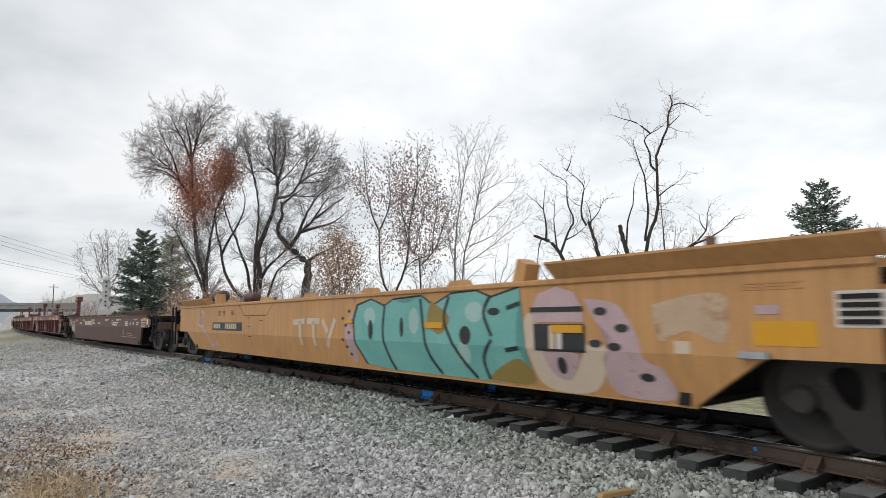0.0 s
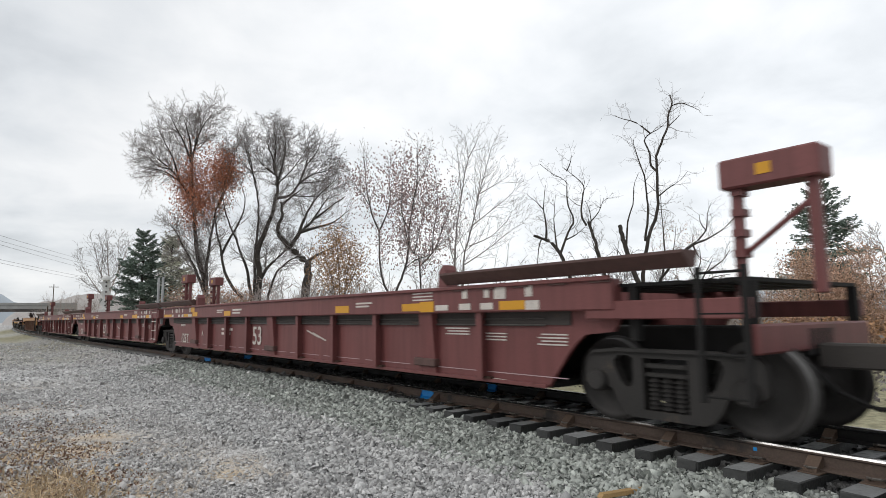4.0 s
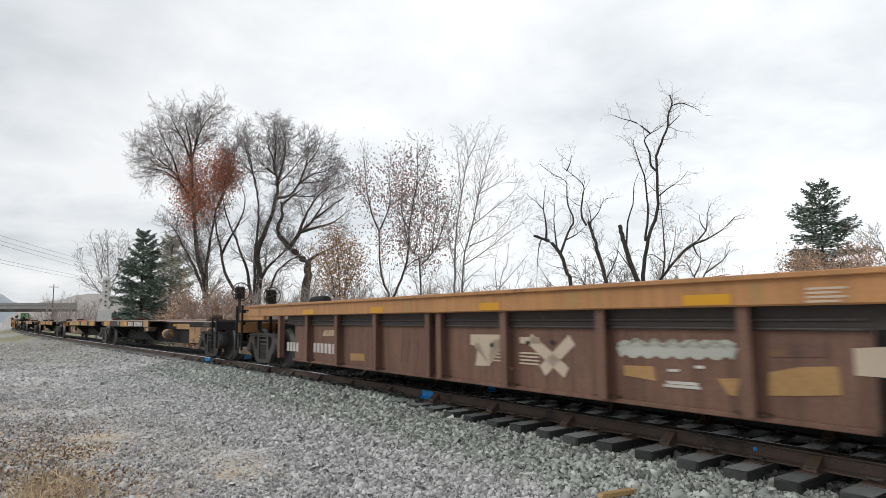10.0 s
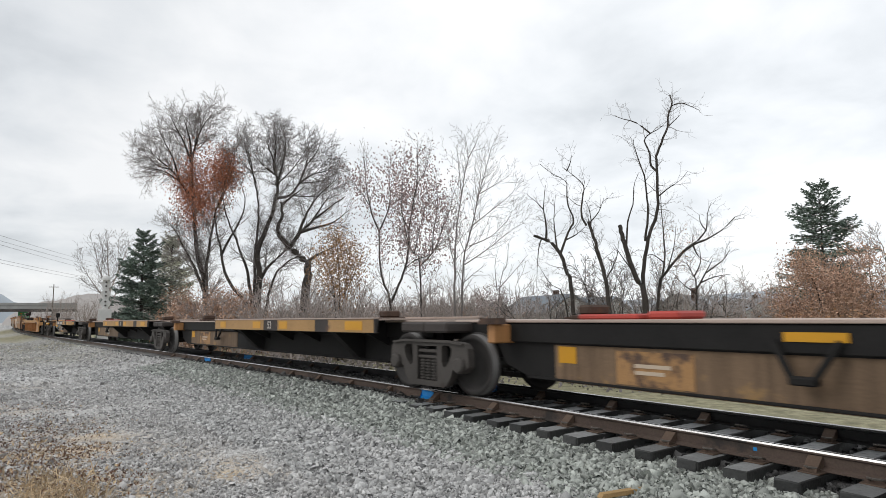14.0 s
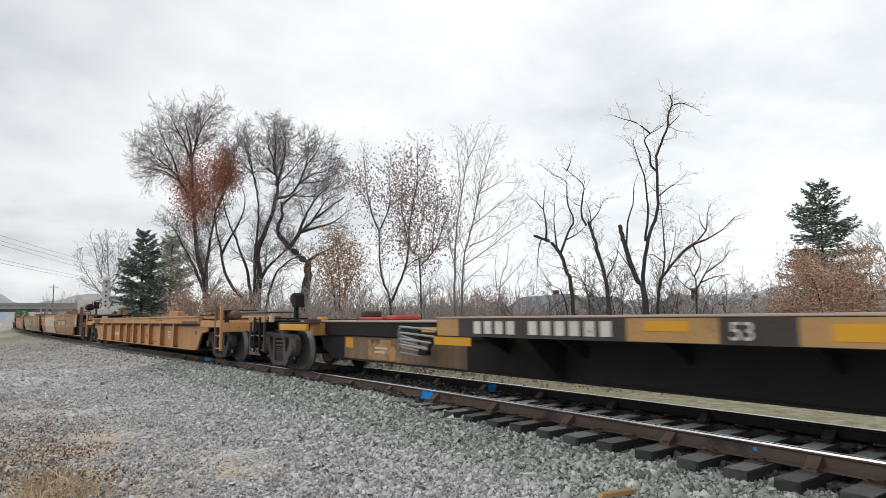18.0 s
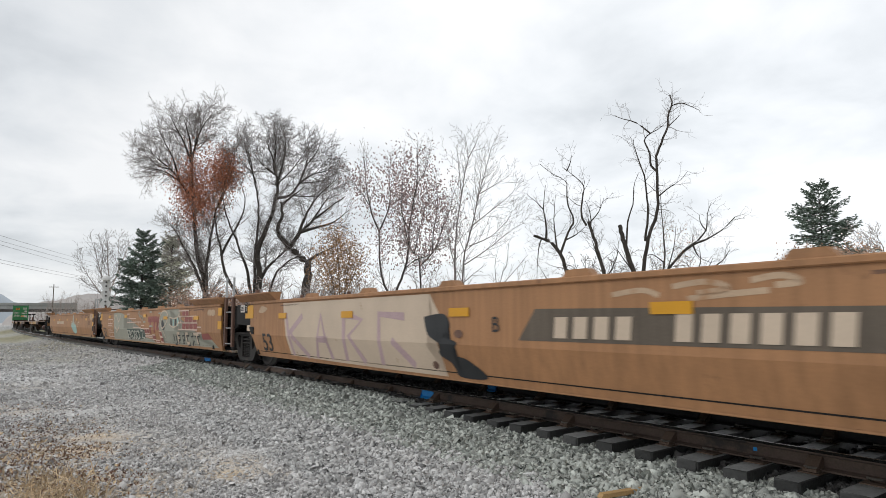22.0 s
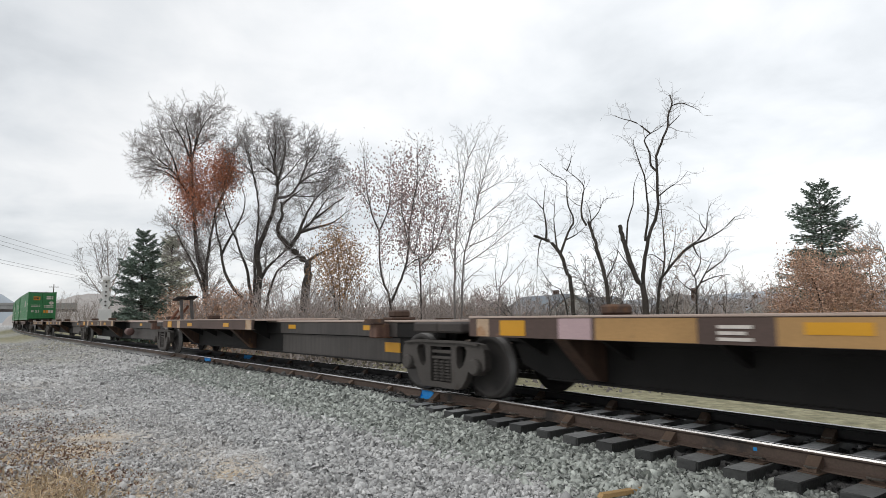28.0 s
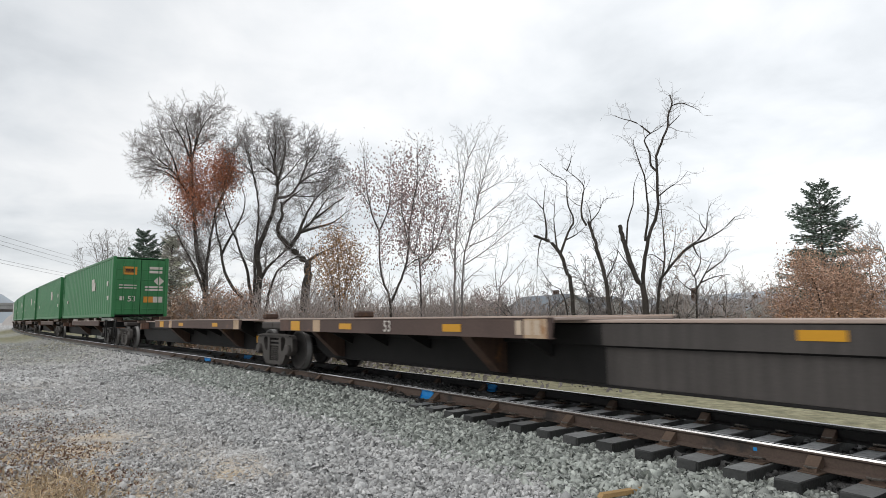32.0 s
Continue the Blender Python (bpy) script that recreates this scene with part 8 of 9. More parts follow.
    limb_tree("young_tree", "slender grey tree hung with purple-brown pods", -5.0, 31, 14, [(0.085, 0.08, 1.43, -0.03, 2.12, -0.32, 2.89, -0.52, 3.91, -0.58, 5.72), (0.05, -0.58, 5.72, -0.93, 6.54, -1.13, 7.43, -1.28, 8.38, -1.43, 10.2), (0.05, -0.58, 5.72, -0.17, 6.66, 0.0, 7.59, -0.08, 8.63, 0.09, 9.7), (0.07, 0.03, 2.0, 0.43, 2.92, 0.75, 3.76, 0.93, 4.84, 0.99, 5.96, 1.23, 7.38, 1.39, 8.41, 1.4, 10.2), (0.04, 0.75, 3.76, 1.3, 4.19, 2.06, 4.48, 2.78, 5.25), (0.03, -1.13, 7.13, -1.48, 7.72, -2.01, 8.38), (0.03, 0.99, 5.66, 0.61, 6.55, 0.62, 7.74, 0.71, 9.4), (0.03, 1.33, 8.04, 1.8, 8.8, 2.05, 9.87)], YOUNG, ("mauveleaf", 3400, 0.07, ((0.4, 6.9, 3.4, 3.0),), 0.5), bark="bark", stub=0.4)
    limb_tree("young_tree", "slender grey tree hung with purple-brown pods", -2.2, 32, 15, [(0.06, 0.09, 1.74, -0.01, 3.98, -0.31, 4.59, -0.57, 5.13, -0.81, 6.11, -1.05, 7.33), (0.05, 0.02, 3.98, 0.66, 4.64, 1.12, 5.64, 1.37, 6.71), (0.04, 0.66, 4.64, 0.76, 5.95, 0.98, 7.33, 0.91, 8.88), (0.03, 1.12, 5.79, 1.65, 7.02, 1.75, 8.1), (0.03, -0.31, 4.59, -0.03, 5.8, 0.28, 7.02, 0.42, 8.57)], YOUNG, ("mauveleaf", 2500, 0.07, ((0.4, 6.1, 2.4, 2.8),), 0.45), bark="bark")
    limb_tree("young_tree", "slender bare tree with upswept branches", 1.1, 30, 16, [(0.07, -0.07, 1.97, 0.01, 3.79, 0.11, 5.5, 0.33, 6.99, 0.58, 8.44, 0.76, 9.25, 0.58, 10.44), (0.06, 0.18, 1.97, 0.43, 3.79, 0.67, 4.92, 0.97, 6.06, 1.28, 7.44, 1.64, 8.65, 1.92, 9.59), (0.03, 0.74, 9.19, 1.09, 9.84, 1.36, 10.48), (0.03, 0.39, 7.36, 0.27, 8.67, 0.17, 9.79), (0.03, 0.91, 5.71, 1.88, 6.48, 2.69, 7.13, 3.1, 7.58), (0.03, 0.72, 4.69, 1.75, 5.13, 2.58, 5.89, 2.88, 6.46), (0.03, 1.27, 7.26, 2.05, 7.71, 2.71, 8.11), (0.03, 0.01, 3.79, -0.24, 4.79, -0.37, 5.56), (0.03, 0.48, 3.79, 1.56, 4.48, 2.85, 5.46, 3.42, 5.74), (0.025, 1.09, 6.63, 1.28, 7.78, 1.42, 8.95)], [(5.0, 1.25, 38, 0.06, 0.08, 0.15), (4.6, 0.65, 40, 0.06, 0.14, 0.15), (3.6, 0.34, 38, 0.05, 0.14, 0.2)], bark="twig", stub=0.12)
    limb_tree("young_tree", "thin leaning bare sapling", 4.6, 32, 32, [(0.04, -0.05, 1.61, 0.45, 3.03, 0.8, 3.98, 0.92, 5.12), (0.03, 0.33, 2.68, 1.18, 3.61, 1.94, 4.5), (0.025, 0.27, 2.59, 0.17, 3.93, 0.37, 4.83)], [(3.4, 0.8, 42, 0.05, 0.14, 0.2), (3.6, 0.42, 42, 0.04, 0.16, 0.15), (2.6, 0.25, 40, 0.03, 0.18, 0.2)], bark="twig")
    limb_tree("small_tree", "bushy small tree with ochre dead leaves", -9.8, 36, 17, [(0.06, 0.0, 1.2, -0.3, 3.0, -0.8, 4.8, -1.0, 5.8), (0.06, 0.1, 1.2, 0.0, 3.8, -0.2, 6.3), (0.06, 0.2, 1.2, 0.45, 3.4, 0.8, 6.1), (0.04, 0.3, 2.6, 0.95, 4.0, 1.4, 5.2), (0.04, -0.2, 2.4, -0.9, 3.4, -1.3, 4.2)], [(5.0, 1.0, 44, 0.05, 0.16, 0.15), (5.0, 0.55, 46, 0.04, 0.18, 0.15), (4.0, 0.3, 46, 0.03, 0.2, 0.2)], ("orangeleaf", 5200, 0.066, ((0.05, 4.2, 1.7, 2.5),), 0.4), bark="bark")
    SCRUB = [(4.6, 0.85, 50, 0.05, 0.2, 0.2), (5.4, 0.48, 50, 0.04, 0.24, 0.15), (4.6, 0.26, 50, 0.02, 0.26, 0.2)]
    limb_tree("broken_tree", "broken-topped bare tree with crooked dark limbs", 12.2, 24, 18, [(0.09, 0.09, 1.48, -0.11, 2.32, -0.29, 2.98, -0.48, 3.65, -0.82, 4.11, -1.12, 4.28, -1.51, 4.43), (0.05, -0.48, 3.65, -0.29, 4.2, -0.1, 4.64, 0.08, 5.01, -0.13, 5.61, -0.16, 6.22, -0.21, 6.66, -0.73, 7.01, -1.21, 7.46), (0.04, -0.61, 3.83, -0.67, 4.51, -0.7, 5.05, -0.6, 6.02), (0.045, -1.03, 4.25, -1.01, 4.88, -1.08, 5.52, -0.97, 6.34), (0.03, -1.2, 4.3, -1.32, 3.9, -1.39, 3.12, -1.42, 2.34), (0.05, 0.01, 1.66, -0.37, 1.88, -0.87, 2.44, -1.24, 3.05), (0.035, -0.25, 4.22, 0.15, 4.43, 0.51, 4.73), (0.025, -1.09, 5.43, -1.34, 5.72, -1.67, 6.01)], SCRUB, stub=0.6)
    limb_tree("broken_tree", "snapped dark trunk with a few thin shoots", 15.3, 24, 19, [(0.095, 0.13, 1.29, -0.07, 2.07, -0.18, 2.94, -0.32, 3.6, -0.49, 4.27, -0.68, 4.88), (0.045, -0.75, 4.72, -0.93, 5.18, -0.86, 5.85, -0.8, 6.3, -1.24, 6.79, -1.58, 7.09), (0.03, -0.64, 4.81, -0.26, 5.26, -0.05, 5.8), (0.03, -0.59, 4.45, -0.58, 5.16, -0.76, 5.67), (0.03, -0.26, 3.16, -0.48, 3.83, -0.56, 4.16), (0.03, -0.15, 2.5, 0.3, 3.36, 0.41, 4.01), (0.03, -1.44, 6.91, -1.27, 7.25, -1.22, 7.52)], SCRUB, stub=0.55)
    limb_tree("broken_tree", "snapped leaning dark trunk", 18.5, 24, 20, [(0.125, 0.08, 1.36, -0.07, 2.04, -0.26, 2.47, -0.48, 3.01, -0.65, 3.78, -0.79, 4.33, -0.86, 4.71), (0.04, -0.64, 3.95, -0.55, 4.82, -0.33, 5.47, -0.26, 6.17, -0.07, 6.7), (0.03, -0.48, 2.95, -0.87, 3.57, -1.12, 4.02)], [(1.8, 0.6, 48, 0.05, 0.18, 0.5), (3.0, 0.3, 48, 0.03, 0.2, 0.2)], stub=0.6)
    limb_tree("tall_thin_tree", "tall crooked bare tree with a twisted top", 18.3, 24.2, 21, [(0.09, 0.07, 1.51, 0.0, 2.25, 0.06, 3.15, 0.2, 3.96, 0.34, 4.43, 0.57, 4.93, 0.67, 5.49, 0.69, 6.76, 0.72, 7.33, 0.89, 7.84, 1.14, 8.44, 1.2, 8.92, 1.36, 9.28, 1.31, 9.73), (0.05, 0.69, 6.76, 0.48, 7.0, 0.46, 7.48, 0.28, 7.97, 0.52, 8.24, 0.83, 8.38, 1.17, 8.65), (0.05, 0.14, 4.07, 0.29, 5.04, 0.28, 5.69, 0.22, 6.58, 0.04, 7.26, -0.1, 7.81, -0.09, 8.14), (0.035, 0.52, 8.24, 0.02, 8.72, -0.48, 8.94, -0.81, 9.11), (0.03, 1.14, 8.44, 1.65, 8.89), (0.03, 1.36, 9.28, 1.69, 9.35, 2.06, 9.17, 2.35, 9.0), (0.03, 0.69, 5.77, 1.13, 6.11, 1.52, 6.36, 1.81, 6.7)], [(4.2, 0.95, 54, 0.03, 0.22, 0.35), (5.2, 0.52, 54, 0.03, 0.28, 0.15), (4.6, 0.27, 54, 0.02, 0.28, 0.2)], stub=0.3, cone=0.1)
    limb_tree("small_tree", "low spreading bare tree with long crooked limbs", 19.2, 25, 33, [(0.08, -0.04, 1.45, 0.16, 2.17, 0.49, 2.89, 0.95, 3.46, 1.48, 3.88, 1.97, 4.09, 2.5, 4.39, 3.0, 4.88), (0.05, 0.93, 3.44, 1.27, 3.78, 1.69, 4.09, 1.99, 4.49, 2.06, 5.05, 2.23, 5.52), (0.045, 0.21, 2.28, 0.43, 3.37, 0.45, 4.26, 0.43, 5.16, 0.41, 6.41), (0.035, 1.48, 3.88, 1.65, 3.43, 2.08, 3.18), (0.03, 0.4, 3.27, 0.0, 3.62, -0.32, 3.52), (0.03, 1.99, 4.4, 1.8, 4.74, 1.78, 5.07), (0.03, 0.49, 2.89, 0.78, 3.8, 0.91, 4.68)], SCRUB, ("brownleaf", 500, 0.03, ((0.6, 3.6, 1.2, 1.2),), 0.1))
    limb_tree("small_tree", "small bare bushy tree with fine twigs", 22.5, 30, 22, [(0.07, -0.05, 1.36, 0.1, 2.39, -0.03, 3.09, -0.26, 3.63), (0.05, 0.1, 2.39, 0.55, 3.2, 0.87, 3.83), (0.04, 0.29, 2.69, 0.89, 2.93, 1.59, 3.03), (0.04, 0.55, 3.15, 1.28, 3.69, 1.53, 4.06), (0.04, 0.01, 2.96, 0.33, 3.6, 0.32, 4.25), (0.04, 0.09, 2.18, -0.55, 2.72, -0.89, 3.26)], [(4.4, 0.95, 46, 0.05, 0.18, 0.15), (4.8, 0.5, 46, 0.04, 0.2, 0.15), (4.0, 0.28, 46, 0.02, 0.22, 0.2)])
    for k, (ang, dist, h) in enumerate(((14.2, 27, 4.4), (16.4, 28, 4.6), (17.4, 30, 4.9), (20.6, 29, 4.0), (24.2, 33, 3.9), (9.6, 27, 3.6))):
        bare_tree("scrub_bush", "dark leafless scrub bush with thin stems", ang, dist, 60 + k, [(150, 74, h, 0.035, -0.2, 0), (30, 70, h, 0.035, 0.2, 0), (90, 82, h * 0.95, 0.035, 0.0, 0), (170, 58, h * 0.8, 0.03, -0.3, 0), (10, 60, h * 0.8, 0.03, 0.3, 0)], BRUSH, ("brownleaf", 160, 0.03, None, 0.1), group="scrub beyond the track")
    bare_tree("small_tree", "rounded tree with orange-brown dead leaves", 32.6, 42, 23, [(150, 74, 5.6, 0.08, -0.3, 0), (30, 70, 5.6, 0.08, 0.3, 0), (90, 84, 6.0, 0.08, 0, 0), (180, 58, 3.8, 0.06, -0.4, 0), (0, 56, 4.2, 0.06, 0.4, 0), (150, 46, 2.4, 0.05, -0.4, 0), (20, 42, 2.8, 0.05, 0.4, 0)], BRUSH, ("rustbush", 34000, 0.07, None, 0.48), "paletwig")
    for ang, dist, seed, h in ((28.4, 50, 24, 5.2), (30.0, 47, 34, 5.8), (26.6, 56, 35, 3.8)):
        bare_tree("small_tree", "pale bare bushy tree", ang, dist, seed, [(150, 66, h, 0.07, -0.2, 0), (30, 60, h, 0.07, 0.2, 0), (180, 45, h * 0.92, 0.06, -0.4, 0), (0, 50, h * 0.92, 0.06, 0.4, 0), (90, 80, h * 1.05, 0.06, 0, 0)], BRUSH, None, "paletwig", "paletwig")
    for ang, dist, seed in ((36.2, 55, 25), (35.2, 60, 36)):
        bare_tree("small_tree", "pale bare bushy tree", ang, dist, seed, [(150, 74, 8.0, 0.10, -0.2, 0), (30, 72, 8.0, 0.10, 0.2, 0), (180, 55, 6.4, 0.08, -0.4, 0), (0, 56, 6.4, 0.08, 0.4, 0)], BIG[:3], None, "paletwig")
    conifer("spruce_tree", "dark green spruce with layered boughs", 32.3, 58, 26, 13.1, 4.9, "needle", -10, 36, 0.2)
    conifer("spruce_tree", "dark green pointed spruce", -26.5, 68, 27, 11.2, 4.0, "needle", -4, 40, 0.03, 1.15)
    conifer("cedar_tree", "dull grey-green cedar beside the spruce", -24.3, 71, 28, 11.4, 3.9, "needle2", 5, 50, 0.02, 1.05)
    limb_tree("bare_tree", "pale bare tree behind the evergreens", -28.9, 85, 29, [(0.14, 0.0, 1.2, 0.0, 5.0, -0.3, 8.0, -0.5, 11.0), (0.1, 0.0, 4.0, -1.0, 7.0, -1.8, 9.8, -2.2, 10.9), (0.1, 0.0, 4.5, 0.9, 7.5, 1.6, 9.6, 2.0, 10.6), (0.08, 0.0, 3.5, -1.6, 5.5, -2.8, 7.5, -3.3, 8.8), (0.08, 0.0, 3.5, 1.5, 5.5, 2.6, 7.2, 3.1, 8.4), (0.06, -1.0, 7.0, -0.9, 9.2, -1.1, 11.0), (0.06, 0.9, 7.5, 0.8, 9.6, 0.7, 11.2)], [(2.6, 2.3, 38, 0.05, 0.12, 0.15), (2.8, 1.2, 40, 0.05, 0.14, 0.15), (2.6, 0.7, 42, 0.03, 0.18, 0.2)], bark="paletwig")
    for ang, dist, seed, h in ((-21.4, 46, 61, 3.9), (-19.6, 45, 62, 3.8), (-20.5, 44, 65, 3.5), (-18.4, 55, 63, 4.0), (-23.4, 57, 64, 3.2)):
        bare_tree("small_tree", "low shrub with tan-brown dead leaves", ang, dist, seed, [(150, 72, h, 0.05, -0.4, 0), (30, 70, h, 0.05, 0.4, 0), (90, 84, h, 0.05, 0, 0), (180, 50, h * 0.8, 0.04, -0.6, 0), (0, 50, h * 0.8, 0.04, 0.6, 0)], BRUSH, ("rustbush", 5200, 0.075, None, 0.4), "paletwig")
    bare_tree("small_tree", "rounded purple-brown shrub behind the saplings", 3.9, 60, 30, [(150, 70, 4.2, 0.06, -0.4, 0), (30, 68, 4.2, 0.06, 0.4, 0), (90, 84, 4.6, 0.06, 0, 0), (180, 50, 3.2, 0.05, -0.6, 0), (0, 50, 3.2, 0.05, 0.6, 0)], BRUSH, ("mauveleaf", 5200, 0.07, None, 0.3), "paletwig")


near_trees()


def brush_line():
    """Low leafless brush along the far side of the track; nobody could count it."""
    rng = random.Random(77)
    for col, label, n, a0, a1, d0, d1, h0, h1, dens in (
            ("paletwig", "tangle of pale leafless brush beyond the track", 210, -24, 27, 28, 50, 2.2, 4.6, 1.0),
            ("paletwig", "dense pale brown brush beneath the saplings", 150, -15, 8, 33, 52, 2.4, 4.4, 1.0),
            ("twig", "dark leafless thicket beyond the track", 36, -26, 37, 34, 60, 2.4, 5.0, 1.0),
            ("paletwig", "far pale leafless woods", 70, -40, -24, 110, 190, 5.0, 9.0, 1.0),
            ("paletwig", "far leafless hedge and woods", 110, -20, 44, 60, 120, 3.0, 6.0, 1.0)):
        lines = []
        for _ in range(n):
            ang = rng.uniform(a0, a1)
            dist = rng.uniform(d0, d1)
            p = dir_at(ang, dist)
            if p.y < float(track_y(p.x)) + 4.2:
                dist = (float(track_y(p.x)) + 5.0 + 4 * rng.random()) / max(0.02, p.y / dist)
                p = dir_at(ang, dist)
                if dist > d1 * 1.8 or p.y < float(track_y(p.x)) + 4:
                    continue
            p.z = ground_z(p.x, p.y) - 0.05
            h = rng.uniform(h0, h1)
            st = [(p + Vector((rng.gauss(0, 0.2), rng.gauss(0, 0.2), 0)), Vector((rng.gauss(0, 0.35), rng.gauss(0, 0.35), 1)), h * rng.uniform(0.7, 1.1), 0.012 * h + 0.01) for _ in range(3)]
            for l in grow(rng, st, [(0.14, 0.05, 6, 0.42, 40, 0.1), (0.2, 0.05, 6, 0.5, 42, 0.15)]):
                lines += l
        V, Fc = tubes(lines, 3)
        tagged(new("brush", mesh_of("brush", V, Fc, M[col])), label, "brush", kind="stuff")
    # brown leaf litter hanging in the brush
    for mt, a0, a1, d0, d1, n, h in (("rustbush", -23, 7, 36, 48, 9000, 2.6), ("twig", -20, 40, 20, 30, 5000, 0.9), ("brownleaf", 26, 38, 34, 46, 2500, 2.2)):
        spots = []
        while len(spots) < n:
            c = dir_at(rng.uniform(a0, a1), rng.uniform(d0, d1))
            o = c.y - float(track_y(c.x))
            if o < 3.8:
                continue
            k = rng.randint(6, 22)
            hh = rng.random() * h
            z = ground_z(c.x, c.y)
            for _ in range(k):
                spots.append(Vector((c.x + rng.gauss(0, 0.4), c.y + rng.gauss(0, 0.4), z + abs(rng.gauss(hh, 0.35)))))
        tagged(new("leaf_litter", leaf_mesh("leaf_litter", rng, spots, 0.10, M[mt], 0.05)), "dead brown leaves caught in low brush", "dead leaves", kind="stuff")


brush_line()


# ---------------------------------------------------------------- distance: hills, bridge, houses, poles, wires, signal
def ridge(name, label, a0, a1, dist, h0, h1, seed, material):
    rng = random.Random(seed)
    n = 60
    V, Fc = [], []
    for i in range(n + 1):
        a = a0 + (a1 - a0) * i / n
        t = i / n
        env = math.sin(math.pi * min(1, max(0, t))) ** 0.6
        h = (h0 + (h1 - h0) * (0.5 + 0.5 * noise.noise((t * 5, seed, 0)))) * env + noise.noise((t * 40, seed, 2)) * h1 * 0.03
        for d, z in ((dist, -2), (dist * 1.05, h * 0.6), (dist * 1.12, h), (dist * 1.4, h * 0.5), (dist * 1.5, -2)):
            p = dir_at(a, d)
            V.append((p.x, p.y, z))
    for i in range(n):
        for k in range(4):
            Fc.append((i * 5 + k, (i + 1) * 5 + k, (i + 1) * 5 + k + 1, i * 5 + k + 1))
    tagged(new(name, mesh_of(name, V, Fc, M[material], True)), label, "hill", kind="structure")


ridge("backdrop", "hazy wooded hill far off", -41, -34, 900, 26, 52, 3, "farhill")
ridge("backdrop", "low wooded ridge in winter grey, paled by haze", -36, -24, 320, 12, 17, 4, "hill")
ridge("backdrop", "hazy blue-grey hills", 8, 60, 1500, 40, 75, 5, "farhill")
ridge("backdrop", "low hazy tree line", -26, 20, 420, 6, 12, 6, "hill")


def bridge():
    c = dir_at(-38.5, 235)
    th = thing("road_bridge", "grey road bridge over the railway", "bridge", Matrix.Translation((c.x, c.y, 0)))
    bm = BM()
    box(bm, -4, 4, -34, 30, 5.0, 6.2, 0.1)
    part("deck", bm, M["concrete"], th)
    bm = BM()
    box(bm, 3.9, 4.1, -34, 30, 6.2, 7.0)
    part("parapet", bm, M["concrete"], th)
    bm = BM()
    box(bm, 3.2, 4.2, -34, 30, 4.2, 5.0)
    part("girder", bm, M["greysteel"], th)
    for y in (-16, 24):
        bm = BM()
        box(bm, -3, 3, y - 0.8, y + 0.8, -1.2, 4.3, 0.1)
        part("pier", bm, M["concrete"], th)


bridge()


def house(angle, dist, w, d, hw, hr, turn, wall, roof, label, floor=None):
    at = dir_at(angle, dist)
    at.z = ground_z(at.x, at.y) if floor is None else floor
    th = thing("house", label, "house", Matrix.Translation(at) @ Matrix.Rotation(radians(turn), 4, "Z"), "houses beyond the trees")
    bm = BM()
    prism(bm, [(-w / 2, 0), (w / 2, 0), (w / 2, hw), (0, hw + hr - 0.05), (-w / 2, hw)], -d / 2, d / 2)
    part("wall", bm, M[wall], th)
    for s in (-1, 1):
        bm = BM()
        prism(bm, [(s * (w / 2 + 0.4), hw - 0.3), (s * (w / 2 + 0.4), hw - 0.12), (0, hw + hr + 0.12), (0, hw + hr - 0.05)], -d / 2 - 0.4, d / 2 + 0.4)
        part("roof", bm, M[roof], th)
    for s in (-1, 1):
        for x in (-w / 4, w / 4):
            for z in (0.9, 3.4):
                if z + 1.3 > hw + hr * 0.3:
                    continue
                bm = BM()
                box(bm, x - 0.5, x + 0.5, s * (d / 2) - 0.04, s * (d / 2) + 0.04, z, z + 1.3)
                win = part("window", bm, M["siding"], th, "white window frame")
                bm = BM()
                box(bm, x - 0.42, x + 0.42, s * (d / 2) - 0.06, s * (d / 2) + 0.06, z + 0.08, z + 1.22)
                part("pane", bm, M["glass"], win)
    for s in (-1, 1):
        n = max(2, int(d / 3))
        for k in range(n):
            y = -d / 2 + d * (k + 0.5) / n
            bm = BM()
            box(bm, s * w / 2 - 0.05, s * w / 2 + 0.05, y - 0.5, y + 0.5, 0.9, 2.2)
            part("window", bm, M["glass"], th)
    bm = BM()
    box(bm, w * 0.2 - 0.3, w * 0.2 + 0.3, -0.4, 0.4, hw, hw + hr + 0.9)
    part("chimney", bm, M["rustsill"], th)


house(9.6, 95, 9, 14, 3.0, 2.6, 78, "siding", "roof", "pale sided house with a blue-grey roof")
house(4.6, 120, 8, 12, 3.0, 2.4, 60, "siding", "roofdark", "pale house with a grey roof")
house(13.2, 110, 8, 12, 3.2, 2.4, 95, "siding", "roof", "pale sided house with a blue-grey roof")
house(21.6, 90, 7, 9, 2.6, 2.6, 20, "siding", "roofdark", "small white gabled house")
house(26.5, 130, 9, 14, 3.0, 2.2, 60, "siding", "roofdark", "pale house with a grey roof")


def utility_pole(angle, dist, h, label="weathered timber utility pole"):
    at = dir_at(angle, dist)
    at.z = ground_z(at.x, at.y)
    th = thing("utility_pole", label, "utility pole", Matrix.Translation(at), "utility poles")
    bm = rod(BM(), (0, 0, 0), (0, 0, h), 0.16, 10, 0.11)
    part("pole", bm, M["pole"], th)
    bm = BM()
    a = YAW - radians(angle)
    box(bm, -1.2, 1.2, -0.06, 0.06, h - 0.9, h - 0.75, 0, Matrix.Rotation(a, 4, "Z"))
    part("crossarm", bm, M["pole"], th)
    for x in (-1.0, -0.5, 0.5, 1.0):
        bm = BM()
        rod(bm, (x * math.cos(a), x * math.sin(a), h - 0.75), (x * math.cos(a), x * math.sin(a), h - 0.55), 0.05, 8)
        part("insulator", bm, M["galv"], th)


utility_pole(24.8, 70, 4.4)
utility_pole(-32.8, 210, 13.0)


def wires():
